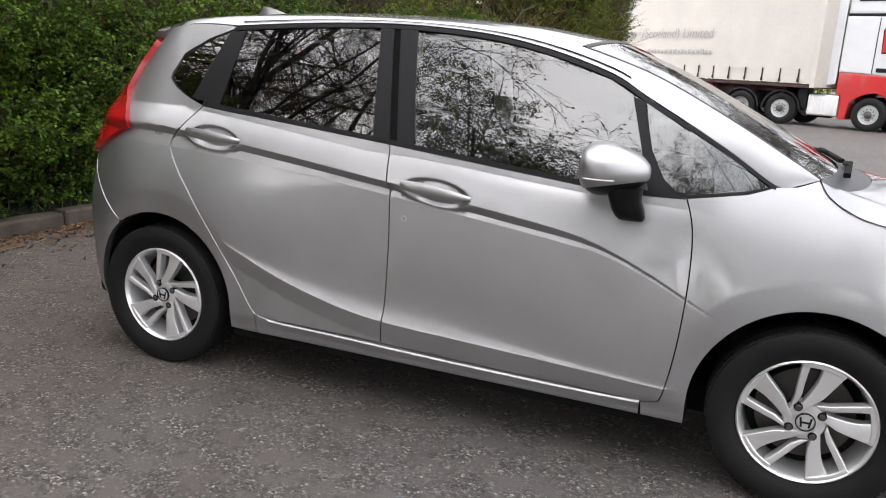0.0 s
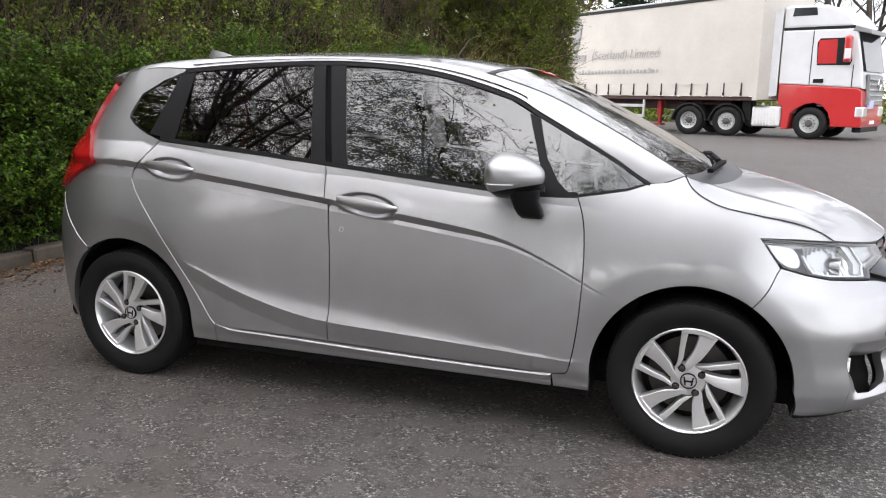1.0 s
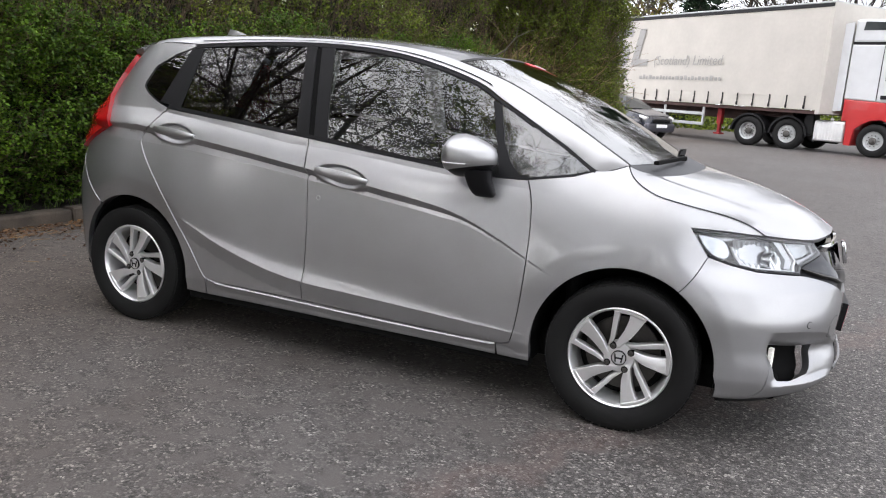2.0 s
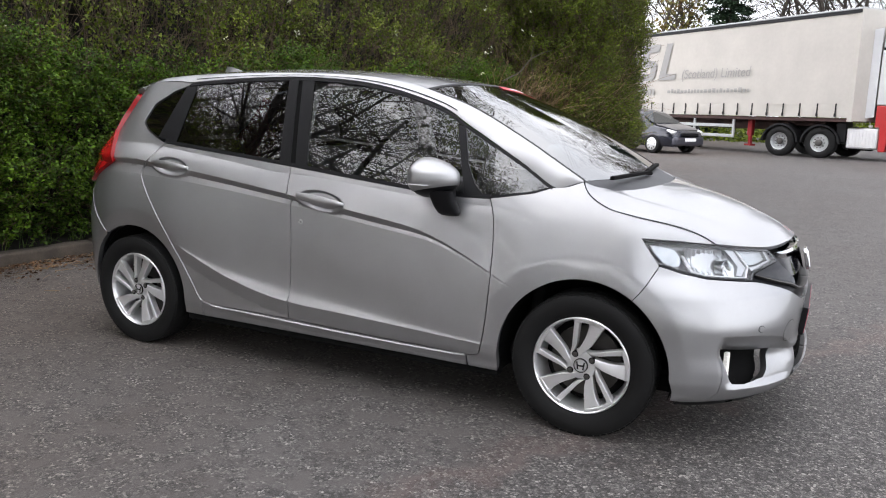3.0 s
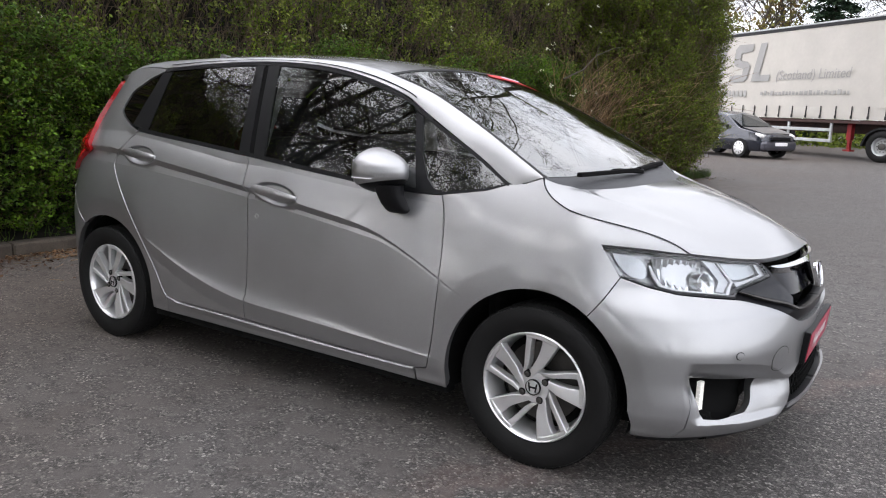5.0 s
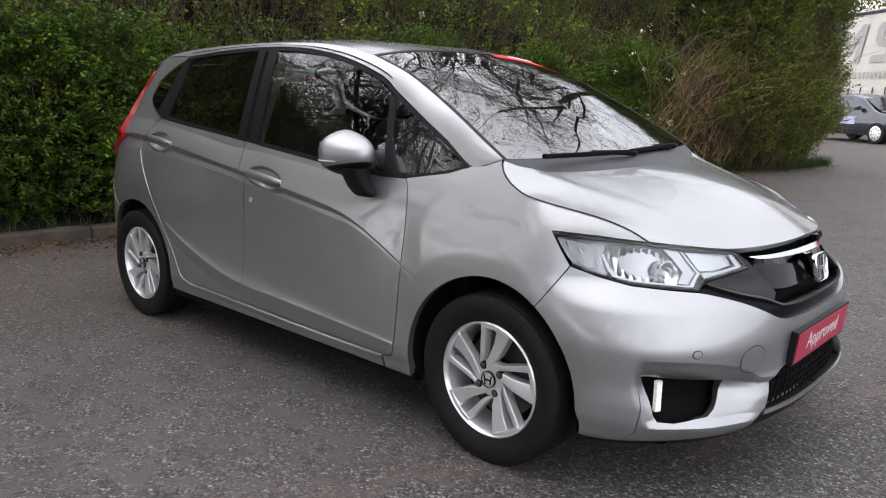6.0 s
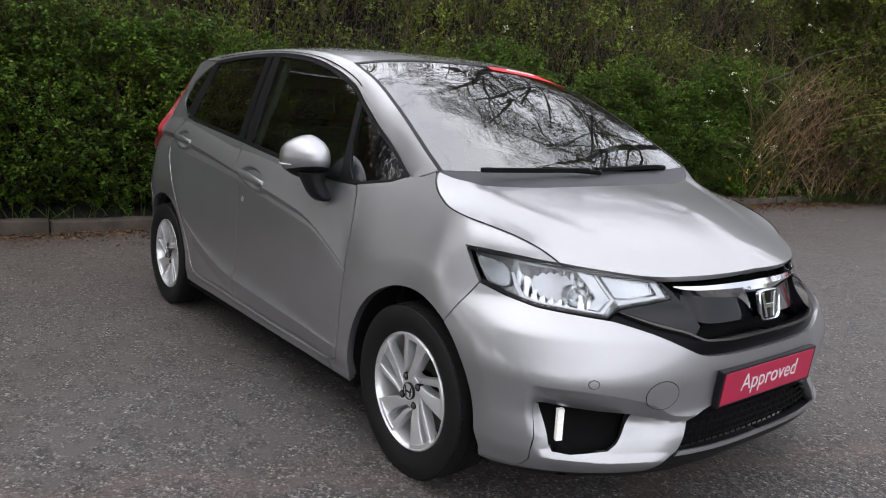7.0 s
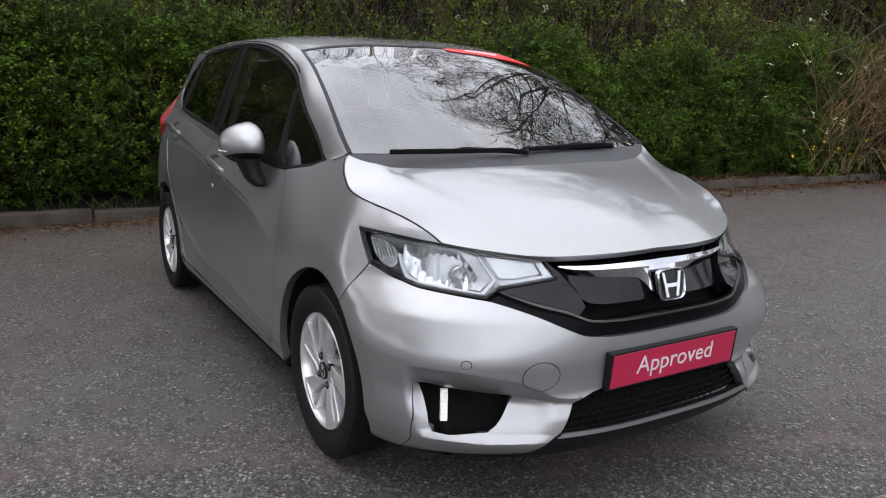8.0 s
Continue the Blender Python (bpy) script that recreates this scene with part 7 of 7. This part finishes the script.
for y in (0.35, 2.0):
    bm = box(bmesh.new(), (-3.95, y, 0.62), (-3.75, y + 0.16, 1.22), 0.02)
    box(bm, (-3.91, y + 0.03, 0.30), (-3.79, y + 0.13, 0.62), 0.01)
    box(bm, (-4.0, y - 0.04, 0.25), (-3.70, y + 0.20, 0.31), 0.01)
    part("landing_leg", bm, CHASSIS_RED, trailer, "red landing leg")
for x in (-9.2, -10.51, -11.82):
    lorry_wheel(trailer, (x, 0.04, 0.50), 0.10, RUBBER, CAB_RED)
    far = lorry_wheel(trailer, (x, W - 0.04, 0.50), 0.10, RUBBER, CAB_RED)
    far.matrix_basis = Matrix.Translation((x, W - 0.04, 0.50)) @ Matrix.Rotation(math.pi, 4, "Z")
letters("(Scotland) Limited", 0.50, PALE_LETTER, pose(-5.48, -0.034, 2.86, 90, 0, 0), trailer, "lettering", 0.002, 0.15).scale = (0.98, 1, 1)
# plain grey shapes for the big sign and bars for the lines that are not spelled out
for pts in ([(-8.68, 2.68), (-7.66, 2.68), (-7.60, 2.92), (-8.22, 2.92), (-7.90, 4.13), (-8.26, 4.13)],
            [(-10.05, 2.68), (-9.10, 2.68), (-8.92, 2.84), (-8.80, 3.30), (-8.98, 3.46), (-9.40, 3.52), (-9.36, 3.80), (-8.72, 3.84), (-8.66, 4.13), (-9.56, 4.13), (-9.74, 3.96), (-9.82, 3.46), (-9.64, 3.28), (-9.20, 3.20), (-9.24, 2.96), (-9.98, 2.94)],
            [(-12.30, 2.68), (-12.0, 2.68), (-11.74, 3.60), (-11.40, 3.05), (-11.22, 3.05), (-10.70, 3.70), (-10.98, 2.68), (-10.66, 2.68), (-10.28, 4.13), (-10.62, 4.13), (-11.28, 3.40), (-11.62, 4.13), (-11.90, 4.13)]):
    part("sign_shape", prism(bmesh.new(), pts, -0.036, -0.028), LETTER, trailer, "large slanted grey shape")
x = -8.05
while x < -3.6:
    wdt = 0.08 + 0.09 * rng.random()
    part("text_bar", box(bmesh.new(), (x, -0.034, 2.15), (x + wdt, -0.028, 2.25 + 0.08 * rng.random())), PALE_LETTER, trailer)
    x += wdt + 0.07
x = -11.8
while x < -9.0:
    wdt = 0.12 + 0.06 * rng.random()
    part("text_bar", box(bmesh.new(), (x, -0.036, 2.10), (x + wdt, -0.028, 2.34)), PALE_LETTER, trailer)
    x += wdt + 0.08

tractor = thing("tractor_unit", "white and red lorry tractor unit coupled to the trailer", "lorry", (4.29, 23.14, 0), -23.0)
CW = 2.45
side_low = [(-1.02, 1.05), (-1.02, 1.72), (1.30, 1.60), (1.42, 1.52), (1.50, 0.60), (1.46, 0.42), (0.62, 0.42), (0.60, 0.62), (0.52, 0.86), (0.34, 1.06), (0.10, 1.14), (-0.16, 1.10), (-0.40, 0.98), (-0.60, 0.80), (-0.66, 0.30), (-0.82, 0.30), (-0.88, 1.05)]
part("cab_base", prism(bmesh.new(), side_low, 0.0, CW, bevel=0.03), CAB_RED, tractor, "red lower cab and bumper")
side_up = [(-1.05, 1.725), (1.30, 1.605), (1.42, 1.58), (1.36, 2.20), (1.12, 3.36), (-1.05, 3.38)]
part("cab", prism(bmesh.new(), side_up, 0.01, CW - 0.01, bevel=0.05), CAB_WHITE, tractor, "white upper cab")
side_roof = [(-1.05, 3.44), (1.06, 3.42), (0.98, 3.66), (0.72, 3.92), (0.20, 4.10), (-0.9, 4.14), (-1.05, 4.10)]
part("roof_fairing", prism(bmesh.new(), side_roof, 0.03, CW - 0.03, bevel=0.08), CAB_WHITE, tractor, "white roof fairing")
part("roof_gap", box(bmesh.new(), (-1.03, 0.05, 3.36), (1.04, CW - 0.05, 3.46)), TRIM, tractor, "black band under the roof fairing")
part("roof_window", prism(bmesh.new(), [(-0.80, 3.80), (-0.06, 3.80), (-0.10, 4.04), (-0.76, 4.06)], 0.015, 0.05, bevel=0.01), DARK_GLASS, tractor, "dark side locker window")
part("sun_visor", prism(bmesh.new(), [(0.98, 3.30), (1.52, 3.18), (1.50, 3.30), (1.08, 3.44)], -0.02, CW + 0.02, bevel=0.02), TRUCK_GREY, tractor, "dark sun visor")
part("windscreen", prism(bmesh.new(), [(1.20, 3.26), (1.46, 2.10), (1.38, 2.08), (1.12, 3.24)], 0.10, CW - 0.10), DARK_GLASS, tractor, "dark windscreen")
part("side_window", prism(bmesh.new(), [(0.06, 2.30), (0.02, 2.98), (0.10, 3.10), (0.96, 3.10), (1.06, 2.42), (1.00, 2.28)], -0.006, 0.04, bevel=0.005), DARK_GLASS, tractor, "side window with a red curtain")
part("window_curtain", prism(bmesh.new(), [(0.08, 2.34), (0.06, 3.04), (0.60, 3.06), (0.62, 2.34)], -0.012, -0.004), CAB_RED, tractor, "red curtain behind the side window")
for x0, x1, z0, z1 in ((-0.12, -0.10, 1.72, 3.34), (1.10, 1.12, 1.62, 2.3)):
    part("door_seam", box(bmesh.new(), (x0, -0.004, z0), (x1, 0.03, z1)), TRIM, tractor)
part("door_grip", box(bmesh.new(), (0.0, -0.03, 1.76), (0.30, 0.02, 1.88), 0.015), TRIM, tractor, "black door handle")
bm = box(bmesh.new(), (0.86, -0.30, 2.36), (1.06, -0.06, 3.14), 0.06)
mir = part("cab_mirror", bm, CAB_RED, tractor, "red cab mirror")
part("mirror_bracket", box(bmesh.new(), (0.92, -0.10, 2.90), (0.98, 0.05, 2.95), 0.01), TRIM, mir)
part("mirror_trim", box(bmesh.new(), (0.90, -0.315, 2.46), (1.075, -0.28, 2.76), 0.03), CAB_WHITE, mir)
part("grille", prism(bmesh.new(), [(1.40, 2.02), (1.50, 1.98), (1.56, 1.10), (1.44, 1.08)], 0.42, CW - 0.42, bevel=0.02), TRUCK_GREY, tractor, "dark slatted front grille")
for k in range(5):
    part("grille_slat", box(bmesh.new(), (1.50, 0.46, 1.20 + 0.16 * k), (1.575, CW - 0.46, 1.25 + 0.16 * k), 0.01), GALV, tractor)
bm = lathe(bmesh.new(), [(0.15, 0.0), (0.17, 0.02), (0.19, 0.0), (0.17, -0.02)], 28, pose(1.60, CW / 2, 1.72, 0, 0, 90), closed=True)
part("emblem", bm, CHROME, tractor, "round chrome emblem", smooth=True)
part("headlamp", box(bmesh.new(), (1.28, -0.012, 0.72), (1.52, 0.50, 1.04), 0.04), ALLOY, tractor, "pale headlamp cluster")
part("headlamp", box(bmesh.new(), (1.28, CW - 0.50, 0.72), (1.52, CW + 0.012, 1.04), 0.04), ALLOY, tractor)
part("blue_panel", box(bmesh.new(), (1.50, 0.46, 0.98), (1.585, 0.86, 1.22), 0.01), SIGN_BLUE, tractor, "pale blue card on the grille")
part("number_plate", box(bmesh.new(), (1.49, 0.95, 0.50), (1.515, 1.47, 0.61), 0.005), WHITE, tractor, "plain pale plate")
part("bumper_step", box(bmesh.new(), (1.2, 0.2, 0.26), (1.46, CW - 0.2, 0.44), 0.03), TRIM, tractor, "black step under the bumper")
part("air_deflector", prism(bmesh.new(), [(-1.08, 1.36), (-1.08, 4.05), (-1.62, 3.95), (-1.48, 1.30)], 0.02, 0.06), CAB_WHITE, tractor, "white side deflector behind the cab")
part("air_deflector", prism(bmesh.new(), [(-1.08, 1.36), (-1.08, 4.05), (-1.62, 3.95), (-1.48, 1.30)], CW - 0.06, CW - 0.02), CAB_WHITE, tractor)
part("step_well", box(bmesh.new(), (-0.86, 0.02, 0.30), (-0.70, 0.5, 1.05), 0.02), CAB_RED, tractor, "red step well")
bm = box(bmesh.new(), (-1.84, 0.06, 0.36), (-0.90, 0.62, 1.02), 0.06)
tank = part("fuel_tank", bm, ALLOY, tractor, "ribbed aluminium fuel tank")
for k in range(9):
    part("tank_rib", box(bmesh.new(), (-1.78 + 0.10 * k, 0.045, 0.40), (-1.74 + 0.10 * k, 0.07, 0.98), 0.008), ALLOY, tank)
part("frame", box(bmesh.new(), (-4.7, 0.75, 0.72), (0.8, 1.70, 1.02), 0.02), SHADOW, tractor, "black chassis frame")
part("air_tank", rod(bmesh.new(), (-1.9, 0.55, 0.45), (-1.2, 0.55, 0.45), 0.16, sides=16), SHADOW, tractor)
part("exhaust_box", box(bmesh.new(), (-2.18, 0.10, 0.55), (-1.88, 0.6, 1.22), 0.02), TRIM, tractor)
for x, deep, r in ((0.0, -0.02, 0.5), (-2.65, -0.03, 0.5), (-4.0, 0.13, 0.5)):
    lorry_wheel(tractor, (x, 0.03, 0.50), max(deep, 0.02), GALV, STEEL)
    far = lorry_wheel(tractor, (x, CW - 0.03, 0.50), max(deep, 0.02), GALV, STEEL)
    far.matrix_basis = Matrix.Translation((x, CW - 0.03, 0.50)) @ Matrix.Rotation(math.pi, 4, "Z")
for x in (-2.65, -4.0):
    bm = bmesh.new()
    pts = [(x + 0.64 * math.cos(a), 0.46 + 0.64 * math.sin(a)) for a in np.linspace(0.05, math.pi - 0.05, 16)]
    inner = [(x + 0.585 * math.cos(a), 0.46 + 0.585 * math.sin(a)) for a in np.linspace(math.pi - 0.05, 0.05, 16)]
    prism(bm, pts + inner, 0.0, 0.50)
    part("mudguard", bm, TRIM, tractor, "black arched mudguard")


# ---- the dark hatchback on the road ----
def small_car(at, turn):
    c = thing("dark_car", "dark navy and grey hatchback with small door signs on the road", "car", at, turn)
    # stations along the car: x, sill height, belt height, roof height, half width low, half width at the roof
    top = spline([-2.12, -1.95, -1.60, -0.9, -0.2, 0.35, 0.75, 1.15, 1.75, 2.05, 2.17], [0.80, 1.18, 1.42, 1.48, 1.48, 1.38, 1.17, 0.98, 0.86, 0.76, 0.60])
    wid = spline([-2.17, -2.0, -1.6, -0.5, 0.6, 1.5, 1.95, 2.17], [0.62, 0.78, 0.88, 0.90, 0.90, 0.87, 0.76, 0.55])
    xs = np.linspace(-2.15, 2.16, 44)
    grid = []
    for x in xs:
        t, w = float(top(x)), float(wid(x))
        be = min(0.95, t - 0.04)
        row = [(x, -w * 0.93, 0.24), (x, -w, 0.36), (x, -w * 1.005, 0.62), (x, -w * 0.975, be - 0.06), (x, -w * 0.95, be)]
        for k in range(1, 6):
            u = k / 5
            inn = (0.30 * max(t - be, 0) + 0.02)
            row.append((x, -(w * 0.95 - inn * u ** 1.0 - (0.10 if t - be < 0.1 else 0.06) * u ** 3), be + (t - be - 0.02) * math.sin(u * math.pi / 2)))
        row.append((x, -0.30, t))
        row.append((x, 0.0, t + 0.01))
        grid.append(row)
    g = np.array(grid)
    g = np.concatenate((g, g[:, -2::-1] * (1, -1, 1)), 1)
    nv, nu = g.shape[:2]
    idx = np.arange(nv * nu).reshape(nv, nu)
    q = np.stack((idx[:-1, :-1], idx[1:, :-1], idx[1:, 1:], idx[:-1, 1:]), -1).reshape(-1, 4)
    body = fast_mesh("body", g.reshape(-1, 3), q, NAVY, c, "dark navy body", True)

    def on_side(x, z, lift=0.006):
        t, w = float(top(x)), float(wid(x))
        be = min(0.95, t - 0.04)
        if z <= be:
            return (x, -w * float(np.interp(z, [0.36, 0.62, be], [1.0, 1.005, 0.95])) - lift, z)
        u = math.asin(min((z - be) / max(t - be - 0.02, 0.01), 1)) * 2 / math.pi
        return (x, -(w * 0.95 - (0.30 * (t - be) + 0.02) * u - 0.06 * u ** 3) - lift, z)

    def patch(name, pts, material, label="", parent=c, lift=0.006):
        v = [on_side(x, z, lift) for x, z in pts]
        bm = bmesh.new()
        a = [bm.verts.new(p) for p in v]
        b = [bm.verts.new((p[0], p[1] + 0.02, p[2])) for p in v]
        bm.faces.new(a)
        for i in range(len(a)):
            bm.faces.new((a[i], a[(i + 1) % len(a)], b[(i + 1) % len(a)], b[i]))
        part(name, bm, material, parent, label)
        bm = bmesh.new()
        a = [bm.verts.new((p[0], -p[1], p[2])) for p in v]
        bm.faces.new(a)
        part(name, bm, material, parent)

    patch("window", [(-1.78, 1.02), (-1.60, 1.30), (-1.22, 1.36), (-1.15, 1.00)], DARK_GLASS, "dark rear side window")
    patch("window", [(-1.08, 1.00), (-1.12, 1.37), (-0.40, 1.39), (-0.32, 0.99)], DARK_GLASS, "dark side window")
    patch("window", [(-0.22, 0.99), (-0.30, 1.39), (0.05, 1.36), (0.62, 1.05), (0.66, 0.99)], DARK_GLASS, "dark side window")
    patch("door_sign", [(-0.98, 0.52), (-0.58, 0.52), (-0.58, 0.82), (-0.98, 0.82)], SIGN_YELLOW, "small yellow door sign", lift=0.010)
    patch("door_sign", [(-0.12, 0.56), (0.46, 0.56), (0.46, 0.78), (-0.12, 0.78)], SIGN_BLUE, "small pale blue door sign", lift=0.010)
    for x in (-1.12, -0.27, 0.70):
        patch("door_gap", [(x, 0.40), (x + 0.012, 0.40), (x + 0.012, 0.94), (x, 0.94)], SHADOW, lift=0.003)
    fr = [(0.42, 0.60, 1.335), (1.14, 0.66, 0.985)]
    bm = bmesh.new()
    v = [bm.verts.new((fr[0][0] + 0.02, -0.56, 1.335)), bm.verts.new((1.13, -0.68, 1.005)), bm.verts.new((1.16, 0.0, 1.015)), bm.verts.new((1.13, 0.68, 1.005)), bm.verts.new((0.44, 0.56, 1.335)), bm.verts.new((0.40, 0.0, 1.395))]
    bm.faces.new(v)
    part("windscreen", bm, DARK_GLASS, c, "dark windscreen")
    bonnet = [(x, y * float(wid(x)) * 0.86, float(top(x)) + 0.004 + 0.012 * (1 - y * y)) for x in np.linspace(1.16, 1.98, 8) for y in np.linspace(-0.92, 0.92, 9)]
    bi = np.arange(72).reshape(8, 9)
    fast_mesh("bonnet", bonnet, np.stack((bi[:-1, :-1], bi[1:, :-1], bi[1:, 1:], bi[:-1, 1:]), -1).reshape(-1, 4), GREY_PAINT, c, "grey bonnet", True)
    part("bumper", box(bmesh.new(), (1.80, -0.70, 0.26), (2.19, 0.70, 0.58), 0.10, segments=3), GREY_PAINT, c, "grey front bumper")
    part("grille", box(bmesh.new(), (2.10, -0.40, 0.60), (2.185, 0.40, 0.70), 0.02), TRIM, c, "black grille")
    part("number_plate", box(bmesh.new(), (2.18, -0.26, 0.42), (2.20, 0.26, 0.53), 0.004), WHITE, c, "plain pale plate")
    for sgn in (-1, 1):
        part("headlamp", box(bmesh.new(), (-0.18, -0.16, -0.07), (0.14, 0.16, 0.07), 0.05, pose(1.92, 0.58 * sgn, 0.72, 0, 14, -18 * sgn), 3), ALLOY, c, "clear headlamp")
        part("door_mirror", box(bmesh.new(), (0.52, sgn * 0.98 - 0.08, 0.98), (0.66, sgn * 0.98 + 0.08, 1.12), 0.04), NAVY, c, "navy door mirror")
    for x in (1.32, -1.32):
        for sgn in (-1, 1):
            m = Matrix.Translation((x, 0.84 * sgn, 0.315)) @ (Matrix.Identity(4) if sgn < 0 else Matrix.Rotation(math.pi, 4, "Z"))
            bm = lathe(bmesh.new(), [(0.20, 0.18), (0.30, 0.18), (0.315, 0.15), (0.315, -0.04), (0.30, -0.07), (0.215, -0.075)], 32, m)
            wh = part("wheel", bm, RUBBER, c, "black tyre with a silver wheel trim", smooth=True)
            bm = lathe(bmesh.new(), [(0.217, -0.072), (0.200, -0.080), (0.12, -0.070), (0.05, -0.082), (0.0005, -0.084)], 28, m)
            part("wheel_trim", bm, ALLOY, wh, "silver wheel trim", smooth=True)
            for k in range(9):
                a = 2 * math.pi * k / 9
                bm = bmesh.new()
                rod(bm, m @ Vector((0.12 * math.cos(a), -0.078, 0.12 * math.sin(a))), m @ Vector((0.185 * math.cos(a), -0.082, 0.185 * math.sin(a))), 0.013, sides=6)
                part("trim_slot", bm, TRIM, wh)
    return c


small_car((-3.85, 24.20, 0), -33)
